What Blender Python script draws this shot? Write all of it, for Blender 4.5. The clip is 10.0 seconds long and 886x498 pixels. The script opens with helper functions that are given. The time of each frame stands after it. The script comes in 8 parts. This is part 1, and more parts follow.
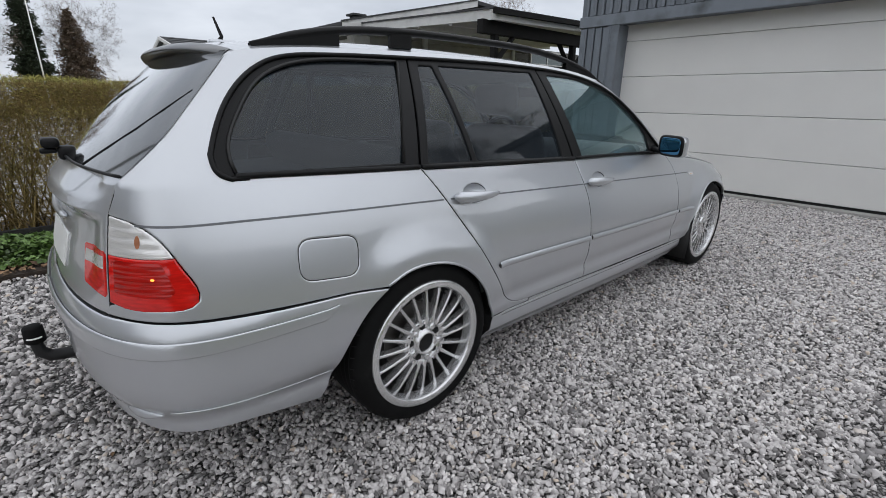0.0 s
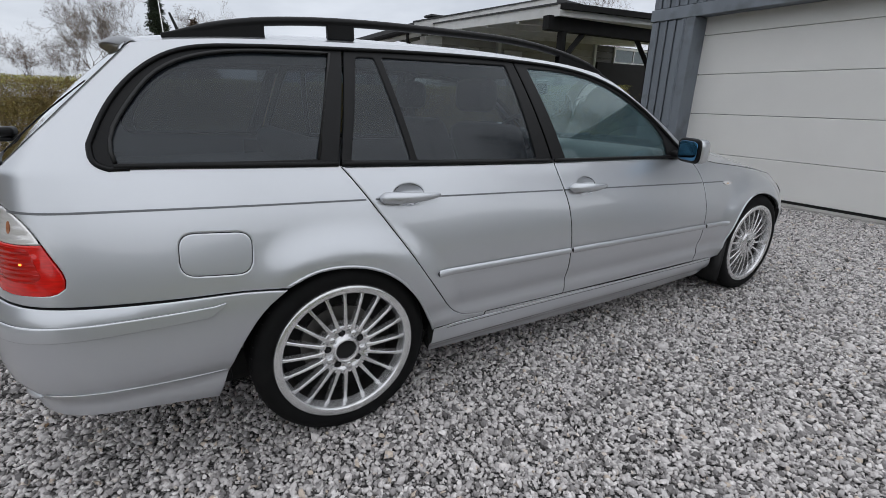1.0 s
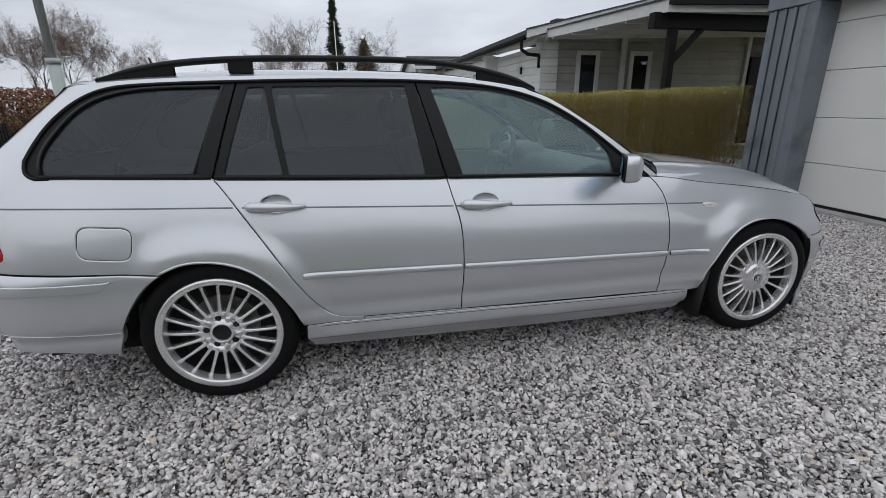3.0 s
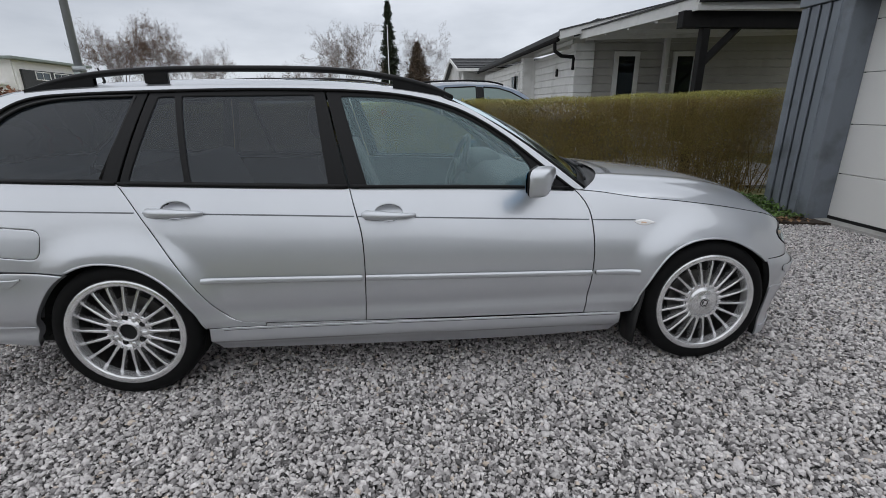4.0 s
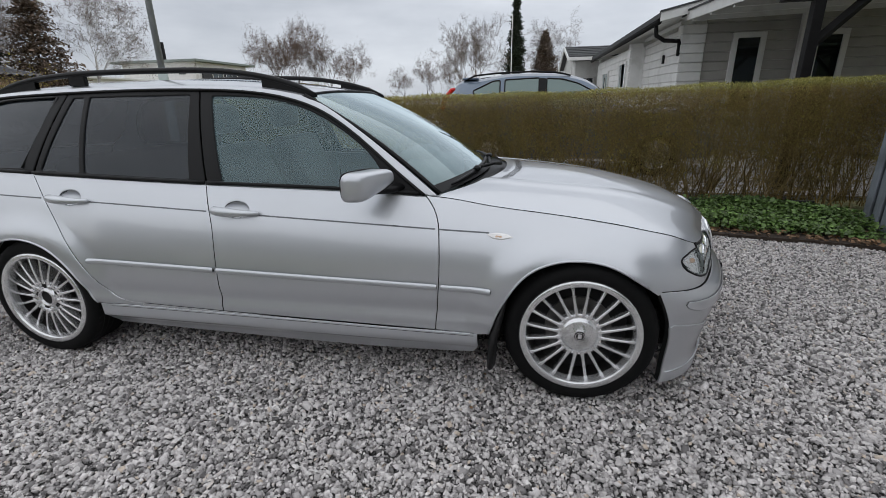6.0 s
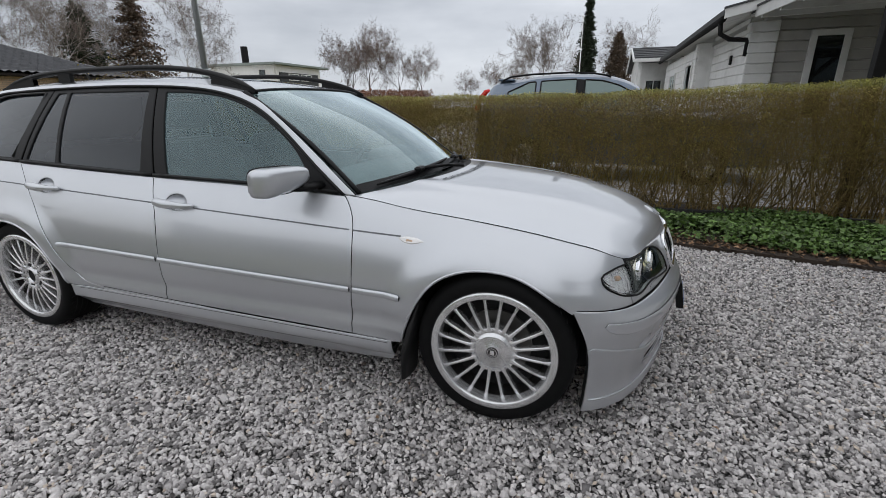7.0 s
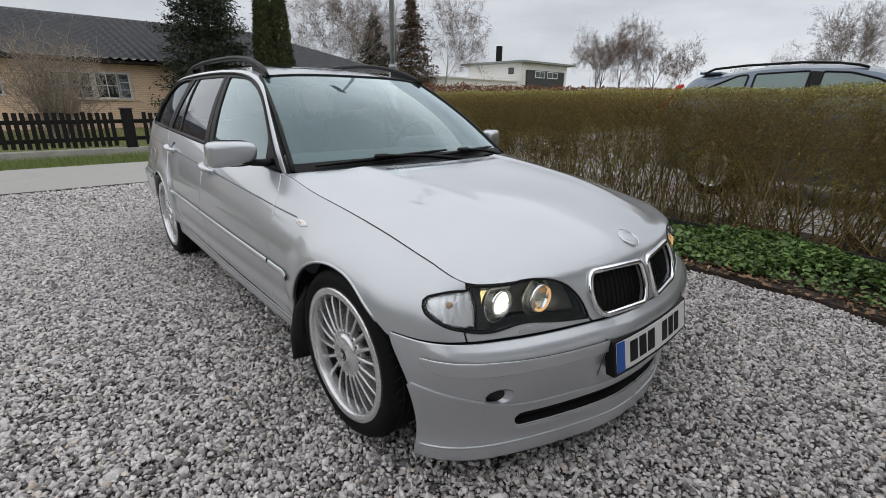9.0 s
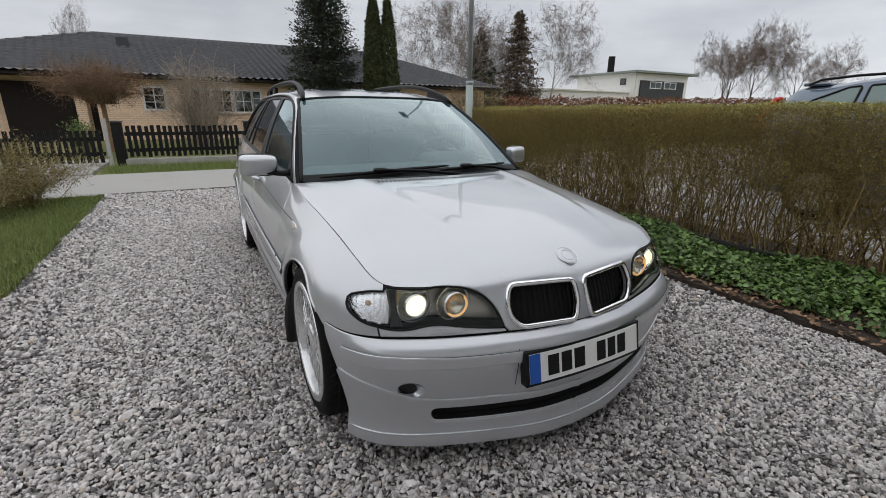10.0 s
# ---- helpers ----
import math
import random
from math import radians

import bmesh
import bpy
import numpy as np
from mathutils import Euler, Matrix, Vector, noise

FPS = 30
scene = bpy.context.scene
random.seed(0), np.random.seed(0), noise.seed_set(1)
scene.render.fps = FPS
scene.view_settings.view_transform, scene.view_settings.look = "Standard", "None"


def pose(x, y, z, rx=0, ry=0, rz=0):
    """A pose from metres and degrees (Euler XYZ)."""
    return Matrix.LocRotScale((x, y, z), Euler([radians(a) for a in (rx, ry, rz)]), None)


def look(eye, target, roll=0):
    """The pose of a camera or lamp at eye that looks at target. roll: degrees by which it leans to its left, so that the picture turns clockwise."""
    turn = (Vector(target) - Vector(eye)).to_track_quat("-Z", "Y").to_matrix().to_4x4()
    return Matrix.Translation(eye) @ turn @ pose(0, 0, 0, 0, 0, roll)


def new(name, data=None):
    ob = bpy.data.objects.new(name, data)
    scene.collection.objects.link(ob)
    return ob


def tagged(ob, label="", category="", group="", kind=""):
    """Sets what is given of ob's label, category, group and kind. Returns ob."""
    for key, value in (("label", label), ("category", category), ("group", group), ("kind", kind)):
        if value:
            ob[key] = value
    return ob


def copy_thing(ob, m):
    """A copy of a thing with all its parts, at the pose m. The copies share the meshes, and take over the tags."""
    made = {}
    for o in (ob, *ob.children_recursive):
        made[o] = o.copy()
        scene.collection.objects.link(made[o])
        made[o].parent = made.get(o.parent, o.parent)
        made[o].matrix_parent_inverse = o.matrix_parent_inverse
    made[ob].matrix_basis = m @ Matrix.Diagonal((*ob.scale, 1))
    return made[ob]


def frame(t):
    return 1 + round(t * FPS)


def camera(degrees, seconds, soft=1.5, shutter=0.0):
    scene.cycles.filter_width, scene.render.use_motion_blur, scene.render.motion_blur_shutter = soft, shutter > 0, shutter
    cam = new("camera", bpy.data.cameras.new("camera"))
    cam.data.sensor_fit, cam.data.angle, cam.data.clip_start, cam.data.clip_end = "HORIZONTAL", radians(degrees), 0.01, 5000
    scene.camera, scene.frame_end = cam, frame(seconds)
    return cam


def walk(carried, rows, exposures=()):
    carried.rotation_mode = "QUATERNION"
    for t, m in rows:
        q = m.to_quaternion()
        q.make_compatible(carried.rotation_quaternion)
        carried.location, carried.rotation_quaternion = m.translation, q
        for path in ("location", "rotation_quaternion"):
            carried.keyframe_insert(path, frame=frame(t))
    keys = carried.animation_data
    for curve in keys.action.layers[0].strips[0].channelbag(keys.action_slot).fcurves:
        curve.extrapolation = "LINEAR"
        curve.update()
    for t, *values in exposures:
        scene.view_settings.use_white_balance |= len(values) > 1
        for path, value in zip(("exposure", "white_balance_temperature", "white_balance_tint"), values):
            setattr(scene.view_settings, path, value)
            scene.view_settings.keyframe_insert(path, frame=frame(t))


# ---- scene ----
cam = camera(89.0, 10.0, soft=0.45)
PATH = [
    (0, (-0.952, -1.975, 1.193), (0.312, -0.56, 0.562), 0.8),
    (0.5, (-0.66, -2.031, 1.17), (0.461, -0.503, 0.532), 0.9),
    (1, (-0.431, -2.199, 1.176), (0.549, -0.573, 0.544), 1.0),
    (1.5, (-0.218, -2.354, 1.201), (0.608, -0.642, 0.578), 0.6),
    (2, (0.051, -2.425, 1.196), (0.712, -0.641, 0.579), 0.0),
    (2.2, (0.143, -2.47, 1.212), (0.74, -0.663, 0.595), -0.4),
    (3.3, (0.76, -2.728, 1.246), (1.094, -0.852, 0.639), -0.7),
    (3.5, (0.892, -2.711, 1.257), (1.182, -0.826, 0.654), -0.8),
    (4, (1.236, -2.744, 1.262), (1.415, -0.845, 0.658), -0.6),
    (4.5, (1.553, -2.761, 1.266), (1.61, -0.858, 0.651), -0.8),
    (5, (1.857, -2.664, 1.245), (1.778, -0.766, 0.619), -1.3),
    (5.5, (2.156, -2.627, 1.257), (1.935, -0.742, 0.626), -1.3),
    (6, (2.471, -2.578, 1.272), (2.12, -0.712, 0.643), -1.1),
    (6.2, (2.587, -2.519, 1.256), (2.189, -0.663, 0.626), -0.8),
    (7.3, (3.208, -2.232, 1.234), (2.469, -0.479, 0.618), -0.5),
    (7.5, (3.314, -2.121, 1.218), (2.477, -0.417, 0.587), -0.4),
    (8, (3.535, -1.896, 1.209), (2.478, -0.322, 0.574), 0.3),
    (8.5, (3.812, -1.736, 1.215), (2.564, -0.309, 0.577), 0.7),
    (9, (4.018, -1.507, 1.194), (2.6, -0.243, 0.569), 0.8),
    (9.5, (4.263, -1.319, 1.227), (2.7, -0.223, 0.629), 0.8),
    (10, (4.469, -1.14, 1.24), (2.787, -0.229, 0.656), 0.6),
]
LIGHT = [(0, 0.31, 6180, 10), (2, 0.25, 6170, 10), (6, 0.22, 6220, 10), (7.5, 0.25, 6280, 10), (9, 0.31, 6360, 10), (10, 0.27, 6390, 10)]
walk(cam, [(t, look(eye, target, roll)) for t, eye, target, roll in PATH], LIGHT)

# ---- world, sun and exposure ----
SUN_DIR = Vector((0.05, -0.4, 0.91)).normalized()


def build_world():
    world = bpy.data.worlds.new("overcast_sky")
    scene.world = world
    world.use_nodes = True
    nt = world.node_tree
    nt.nodes.clear()
    N, L = nt.nodes.new, nt.links.new
    out, bg = N("ShaderNodeOutputWorld"), N("ShaderNodeBackground")
    sky = N("ShaderNodeTexSky")
    sky.sky_type, sky.sun_disc = "NISHITA", False
    sky.sun_elevation = math.asin(SUN_DIR.z)
    sky.sun_rotation = math.atan2(SUN_DIR.x, SUN_DIR.y)
    coord, mapping = N("ShaderNodeTexCoord"), N("ShaderNodeMapping")
    mapping.inputs["Scale"].default_value = (1.6, 1.6, 5.5)
    clouds = N("ShaderNodeTexNoise")
    clouds.inputs["Scale"].default_value, clouds.inputs["Detail"].default_value = 1.5, 5.0
    clouds.inputs["Roughness"].default_value = 0.55
    ramp = N("ShaderNodeValToRGB")
    ramp.color_ramp.elements[0].position, ramp.color_ramp.elements[0].color = 0.3, (4.3, 4.47, 4.77, 1)
    ramp.color_ramp.elements[1].position, ramp.color_ramp.elements[1].color = 0.72, (6.9, 7.02, 7.24, 1)
    mix = N("ShaderNodeMix")
    mix.data_type = "RGBA"
    mix.inputs[0].default_value = 0.94
    L(coord.outputs["Generated"], mapping.inputs["Vector"])
    L(mapping.outputs["Vector"], clouds.inputs["Vector"])
    L(clouds.outputs["Fac"], ramp.inputs["Fac"])
    side, tone, lit = N("ShaderNodeVectorMath"), N("ShaderNodeMapRange"), N("ShaderNodeVectorMath")
    side.operation, side.inputs[1].default_value = "DOT_PRODUCT", (0.92, 0.39, 0.0)
    tone.inputs["From Min"].default_value, tone.inputs["To Min"].default_value, tone.inputs["To Max"].default_value = -1.0, 0.87, 1.12
    lit.operation = "SCALE"
    L(coord.outputs["Generated"], side.inputs[0])
    L(side.outputs["Value"], tone.inputs["Value"])
    L(ramp.outputs["Color"], lit.inputs[0])
    L(tone.outputs[0], lit.inputs["Scale"])
    L(sky.outputs["Color"], mix.inputs[6])
    L(lit.outputs["Vector"], mix.inputs[7])
    L(mix.outputs[2], bg.inputs["Color"])
    bg.inputs["Strength"].default_value = 0.1
    L(bg.outputs["Background"], out.inputs["Surface"])


build_world()
sun = new("sun", bpy.data.lights.new("sun", "SUN"))
sun.data.energy, sun.data.angle, sun.data.color = 1.26, radians(160), (1.0, 0.97, 0.93)
sun.matrix_world = look(SUN_DIR * 30, (0, 0, 0))


# ---- materials ----
def material(name, color, rough=0.6, metal=0.0, vary=0.0, scale=8.0, bump=0.0, bump_scale=60.0, second=None, coat=0.0, island=0.0,
             per_object=0.0, spec=0.5, stretch=(1, 1, 1), dirt=None, dirt_scale=2.0, dirt_at=(0.55, 0.75), flakes=0.0):
    """A principled surface with grain (fine noise), a broader stain, relief, and colour that varies piece by piece."""
    m = bpy.data.materials.new(name)
    m.use_nodes = True
    nt = m.node_tree
    N, L = nt.nodes.new, nt.links.new
    b = nt.nodes["Principled BSDF"]
    b.inputs["Roughness"].default_value, b.inputs["Metallic"].default_value = rough, metal
    b.inputs["Specular IOR Level"].default_value = spec
    if coat:
        b.inputs["Coat Weight"].default_value, b.inputs["Coat Roughness"].default_value = coat, 0.03
        b.inputs["Coat IOR"].default_value = 1.62
    coord, mp = N("ShaderNodeTexCoord"), N("ShaderNodeMapping")
    mp.inputs["Scale"].default_value = stretch
    L(coord.outputs["Object"], mp.inputs["Vector"])
    base = N("ShaderNodeRGB")
    base.outputs[0].default_value = (*color, 1)
    col = base.outputs[0]

    def blend(fac, a, other, mode="MIX"):
        mix = N("ShaderNodeMix")
        mix.data_type, mix.blend_type = "RGBA", mode
        if isinstance(fac, float):
            mix.inputs[0].default_value = fac
        else:
            L(fac, mix.inputs[0])
        L(a, mix.inputs[6])
        if isinstance(other, tuple):
            mix.inputs[7].default_value = (*other, 1)
        else:
            L(other, mix.inputs[7])
        return mix.outputs[2]

    def tone(value, amount):
        """A grey that multiplies: 1 - amount to 1 + amount."""
        r = N("ShaderNodeMapRange")
        r.inputs["To Min"].default_value, r.inputs["To Max"].default_value = 1 - amount, 1 + amount
        L(value, r.inputs["Value"])
        c = N("ShaderNodeCombineColor")
        for k in range(3):
            L(r.outputs[0], c.inputs[k])
        return c.outputs[0]

    noise_tex = None
    if vary or second:
        noise_tex = N("ShaderNodeTexNoise")
        noise_tex.inputs["Scale"].default_value, noise_tex.inputs["Detail"].default_value = scale, 6.0
        L(mp.outputs["Vector"], noise_tex.inputs["Vector"])
    if second:
        r = N("ShaderNodeValToRGB")
        r.color_ramp.elements[0].position, r.color_ramp.elements[1].position = 0.4, 0.62
        L(noise_tex.outputs["Fac"], r.inputs["Fac"])
        col = blend(r.outputs["Color"], col, second)
    if vary:
        col = blend(1.0, col, tone(noise_tex.outputs["Fac"], vary * 1.8), "MULTIPLY")
    if island:
        g = N("ShaderNodeNewGeometry")
        col = blend(1.0, col, tone(g.outputs["Random Per Island"], island), "MULTIPLY")
    if per_object:
        o = N("ShaderNodeObjectInfo")
        col = blend(1.0, col, tone(o.outputs["Random"], per_object), "MULTIPLY")
    if dirt:
        dn = N("ShaderNodeTexNoise")
        dn.inputs["Scale"].default_value, dn.inputs["Detail"].default_value = dirt_scale, 8.0
        L(coord.outputs["Object"], dn.inputs["Vector"])
        r = N("ShaderNodeMapRange")
        r.inputs["From Min"].default_value, r.inputs["From Max"].default_value = dirt_at
        L(dn.outputs["Fac"], r.inputs["Value"])
        col = blend(r.outputs[0], col, dirt)
    L(col, b.inputs["Base Color"])
    if bump:
        bn, bp = N("ShaderNodeTexNoise"), N("ShaderNodeBump")
        bn.inputs["Scale"].default_value, bn.inputs["Detail"].default_value = bump_scale, 4.0
        L(mp.outputs["Vector"], bn.inputs["Vector"])
        bp.inputs["Strength"].default_value, bp.inputs["Distance"].default_value = min(1.0, bump), 0.01
        L(bn.outputs["Fac"], bp.inputs["Height"])
        L(bp.outputs["Normal"], b.inputs["Normal"])
    if flakes:
        v, mr = N("ShaderNodeTexNoise"), N("ShaderNodeMapRange")
        v.inputs["Scale"].default_value = 900.0
        L(coord.outputs["Object"], v.inputs["Vector"])
        L(v.outputs["Fac"], mr.inputs["Value"])
        mr.inputs["To Min"].default_value, mr.inputs["To Max"].default_value = rough - flakes, rough + flakes
        L(mr.outputs[0], b.inputs["Roughness"])
    return m


def glass(name, tint, rough=0.0, opacity=0.0, dark=(0.01, 0.01, 0.012), spec=1.0, sheen=(0.84, 0.95, 0.97)):
    """A thin pane: clear with a tint, mixed with a dark film, under a mirror-like gloss that grows at grazing angles."""
    m = bpy.data.materials.new(name)
    m.use_nodes = True
    nt = m.node_tree
    nt.nodes.clear()
    N, L = nt.nodes.new, nt.links.new
    out, clear, film, gloss = N("ShaderNodeOutputMaterial"), N("ShaderNodeBsdfTransparent"), N("ShaderNodeBsdfDiffuse"), N("ShaderNodeBsdfGlossy")
    clear.inputs["Color"].default_value, film.inputs["Color"].default_value = (*tint, 1), (*dark, 1)
    gloss.inputs["Roughness"].default_value = rough
    gloss.inputs["Color"].default_value = (*sheen, 1)
    body, mix, lw, gain = N("ShaderNodeMixShader"), N("ShaderNodeMixShader"), N("ShaderNodeLayerWeight"), N("ShaderNodeMath")
    lw.inputs["Blend"].default_value = 0.5
    power, fres = N("ShaderNodeMath"), N("ShaderNodeMath")
    power.operation, power.inputs[1].default_value = "POWER", 4.2
    fres.operation, fres.inputs[1].default_value, fres.inputs[2].default_value = "MULTIPLY_ADD", 0.96, 0.04
    L(lw.outputs["Facing"], power.inputs[0])
    L(power.outputs[0], fres.inputs[0])
    gain.operation, gain.use_clamp = "MULTIPLY", True
    gain.inputs[1].default_value = spec
    L(fres.outputs[0], gain.inputs[0])
    body.inputs[0].default_value = opacity
    L(clear.outputs[0], body.inputs[1])
    L(film.outputs[0], body.inputs[2])
    L(gain.outputs[0], mix.inputs[0])
    L(body.outputs[0], mix.inputs[1])
    L(gloss.outputs[0], mix.inputs[2])
    L(mix.outputs[0], out.inputs["Surface"])
    return m


def glow(name, color, strength):
    m = bpy.data.materials.new(name)
    m.use_nodes = True
    b = m.node_tree.nodes["Principled BSDF"]
    b.inputs["Base Color"].default_value = (*color, 1)
    b.inputs["Emission Color"].default_value, b.inputs["Emission Strength"].default_value = (*color, 1), strength
    return m


# ---- mesh helpers ----
def thing(name, label, category, group="", kind="", at=(0, 0, 0)):
    ob = new(name)
    ob.location = at
    ob.empty_display_size = 0.1
    return tagged(ob, label, category, group, kind)


def part(name, bm, mat, parent=None, label="", smooth=False):
    """Links a bmesh or a mesh as ONE object, under a thing or a part when one is given."""
    if isinstance(bm, bpy.types.Mesh):
        me = bm
    else:
        me = bpy.data.meshes.new(name)
        bm.to_mesh(me)
        bm.free()
    if smooth:
        me.polygons.foreach_set("use_smooth", [True] * len(me.polygons))
    me.materials.clear()
    for mm in mat if isinstance(mat, (list, tuple)) else [mat]:
        me.materials.append(mm)
    ob = new(name, me)
    if parent is not None:
        ob.parent = parent
        if parent.type == "EMPTY":
            ob.location = -Vector(parent.location)
    if label:
        ob["label"] = label
    return ob


def mesh_of(verts, faces, normals=None, name="mesh"):
    """A mesh from lists; normals, where given, are those of the true curved surface."""
    me = bpy.data.meshes.new(name)
    me.from_pydata([tuple(map(float, v)) for v in verts], [], [tuple(map(int, f)) for f in faces])
    me.update()
    if normals is not None and len(me.vertices) == len(normals):
        me.polygons.foreach_set("use_smooth", [True] * len(me.polygons))
        me.normals_split_custom_set_from_vertices([tuple(map(float, n)) for n in normals])
    return me


def raw_mesh(name, verts, tris):
    """A mesh from numpy arrays of triangles, quickly."""
    me = bpy.data.meshes.new(name)
    v, f = np.asarray(verts, np.float32), np.asarray(tris, np.int32)
    k = f.shape[1]
    me.vertices.add(len(v))
    me.vertices.foreach_set("co", v.ravel())
    me.loops.add(f.size)
    me.loops.foreach_set("vertex_index", f.ravel())
    me.polygons.add(len(f))
    me.polygons.foreach_set("loop_start", np.arange(0, f.size, k, dtype=np.int32))
    me.update(calc_edges=True)
    return me


def box(x0, x1, y0, y1, z0, z1, bevel=0.0, bm=None, seg=1):
    bm = bm or bmesh.new()
    b2 = bmesh.new()
    bmesh.ops.create_cube(b2, size=1.0)
    for v in b2.verts:
        v.co = Vector(((x0 + x1) / 2 + v.co.x * (x1 - x0), (y0 + y1) / 2 + v.co.y * (y1 - y0), (z0 + z1) / 2 + v.co.z * (z1 - z0)))
    if bevel:
        bmesh.ops.bevel(b2, geom=b2.edges[:], offset=bevel, segments=seg, affect="EDGES", profile=0.5)
    return join(bm, b2)


def join(bm, other):
    me = bpy.data.meshes.new("tmp")
    other.to_mesh(me)
    other.free()
    bm.from_mesh(me)
    bpy.data.meshes.remove(me)
    return bm


def tube(points, radii, sides=8, caps=True, bm=None, squash=None):
    """A tube along points with a radius at each."""
    bm = bm or bmesh.new()
    pts = [Vector(p) for p in points]
    rings, ref = [], None
    for i, p in enumerate(pts):
        d = (pts[min(i + 1, len(pts) - 1)] - pts[max(i - 1, 0)]).normalized()
        if ref is None:
            ref = Vector((0, 0, 1)) if abs(d.z) < 0.9 else Vector((1, 0, 0))
        a = d.cross(ref).normalized()
        b = a.cross(d).normalized()
        ref = b
        r = radii[i] if hasattr(radii, "__len__") else radii
        ra, rb = (r, r) if squash is None else (r, r * squash)
        rings.append([bm.verts.new(p + a * (ra * math.cos(2 * math.pi * k / sides)) + b * (rb * math.sin(2 * math.pi * k / sides))) for k in range(sides)])
    for r0, r1 in zip(rings, rings[1:]):
        for k in range(sides):
            bm.faces.new((r0[k], r0[(k + 1) % sides], r1[(k + 1) % sides], r1[k]))
    if caps:
        bm.faces.new(rings[0][::-1])
        bm.faces.new(rings[-1])
    return bm


def revolve(profile, seg=48, center=(0, 0, 0), bm=None):
    """A ring body about the y axis: profile of (radius, y)."""
    bm = bm or bmesh.new()
    cx, cy, cz = center
    rings = []
    for k in range(seg):
        a = 2 * math.pi * k / seg
        rings.append([bm.verts.new((cx + r * math.cos(a), cy + y, cz + r * math.sin(a))) for r, y in profile])
    for k in range(seg):
        r0, r1 = rings[k], rings[(k + 1) % seg]
        for j in range(len(profile) - 1):
            if profile[j][0] < 1e-6 and profile[j + 1][0] < 1e-6:
                continue
            bm.faces.new((r0[j], r0[j + 1], r1[j + 1], r1[j]))
    return bm


def prism(outline, z0, z1, bm=None):
    """A straight body on an outline in plan."""
    bm = bm or bmesh.new()
    lo = [bm.verts.new((x, y, z0)) for x, y in outline]
    hi = [bm.verts.new((x, y, z1)) for x, y in outline]
    n = len(lo)
    for k in range(n):
        bm.faces.new((lo[k], lo[(k + 1) % n], hi[(k + 1) % n], hi[k]))
    bm.faces.new(lo[::-1])
    bm.faces.new(hi)
    bmesh.ops.recalc_face_normals(bm, faces=bm.faces[:])
    return bm


M_PAINT = material("silver_metallic_paint", (0.555, 0.572, 0.600), rough=0.37, metal=0.68, coat=1.0, flakes=0.08, vary=0.025, scale=3.0)
# Dark grey that stands for the shade along the flank's shoulder crease.
M_SWAGE = material("crease_shade_grey", (0.13, 0.135, 0.145), rough=0.5, vary=0.1)
# Near-black for edges, seams and lines; crease shade is put in as colour.
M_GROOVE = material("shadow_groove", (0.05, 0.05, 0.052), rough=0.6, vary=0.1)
M_BLACK = material("satin_black_trim", (0.006, 0.006, 0.0065), spec=0.22, rough=0.48, vary=0.1, scale=20, bump=0.03, bump_scale=500)
M_PLASTIC = material("black_plastic", (0.009, 0.009, 0.0095), rough=0.55, vary=0.15, scale=30, bump=0.05, bump_scale=700)
M_RUBBER = material("tyre_rubber", (0.0045, 0.0045, 0.0047), rough=0.75, spec=0.18, vary=0.25, scale=25, bump=0.05, bump_scale=300, dirt=(0.016, 0.0155, 0.0145), dirt_scale=9, dirt_at=(0.58, 0.95))
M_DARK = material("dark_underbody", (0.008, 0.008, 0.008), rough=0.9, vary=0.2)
M_RIM = material("silver_alloy", (0.74, 0.74, 0.745), rough=0.27, metal=0.75, coat=0.4, vary=0.06, scale=14, dirt=(0.3, 0.29, 0.28), dirt_scale=14, dirt_at=(0.58, 0.95))
M_CHROME = material("chrome", (0.86, 0.86, 0.87), rough=0.06, metal=1.0, vary=0.02)
# Near-black metal: brake dust and the barrel's shade in one colour.
M_DUSTSHADE = material("dusted_shaded_metal", (0.022, 0.021, 0.020), rough=0.6, metal=0.3, vary=0.3, scale=14)
M_DISC = material("brake_steel", (0.10, 0.095, 0.09), rough=0.5, metal=0.7, vary=0.2, scale=20)
M_GLASS = glass("clear_car_glass", (0.80, 0.92, 0.91), spec=1.5, opacity=0.19, dark=(0.23, 0.365, 0.40))
M_SCREEN = glass("windscreen_glass", (0.62, 0.74, 0.73), spec=1.95, opacity=0.28, dark=(0.20, 0.335, 0.36))
M_TINT = glass("black_tinted_glass", (0.36, 0.40, 0.43), spec=0.95, opacity=0.36, dark=(0.036, 0.044, 0.054), sheen=(0.93, 0.95, 0.97))
M_LENS = glass("clear_lamp_lens", (0.95, 0.96, 0.97), spec=1.0)

# ---- the car: its shape as a skin over plan position and height ----
def spline(xs, ys):
    """A natural cubic spline through the points, held level beyond its ends."""
    xs, ys = np.array(xs, float), np.array(ys, float)
    n, h = len(xs), np.diff(xs)
    A, r = np.eye(n), np.zeros(n)
    for i in range(1, n - 1):
        A[i, i - 1], A[i, i], A[i, i + 1] = h[i - 1], 2 * (h[i - 1] + h[i]), h[i]
        r[i] = 6 * ((ys[i + 1] - ys[i]) / h[i] - (ys[i] - ys[i - 1]) / h[i - 1])
    m2 = np.linalg.solve(A, r)

    def at(x):
        x = np.clip(np.asarray(x, float), xs[0], xs[-1])
        i = np.clip(np.searchsorted(xs, x) - 1, 0, n - 2)
        a, b = xs[i + 1] - x, x - xs[i]
        return m2[i] * a**3 / (6 * h[i]) + m2[i + 1] * b**3 / (6 * h[i]) + (ys[i] / h[i] - m2[i] * h[i] / 6) * a + (ys[i + 1] / h[i] - m2[i + 1] * h[i] / 6) * b
    return at


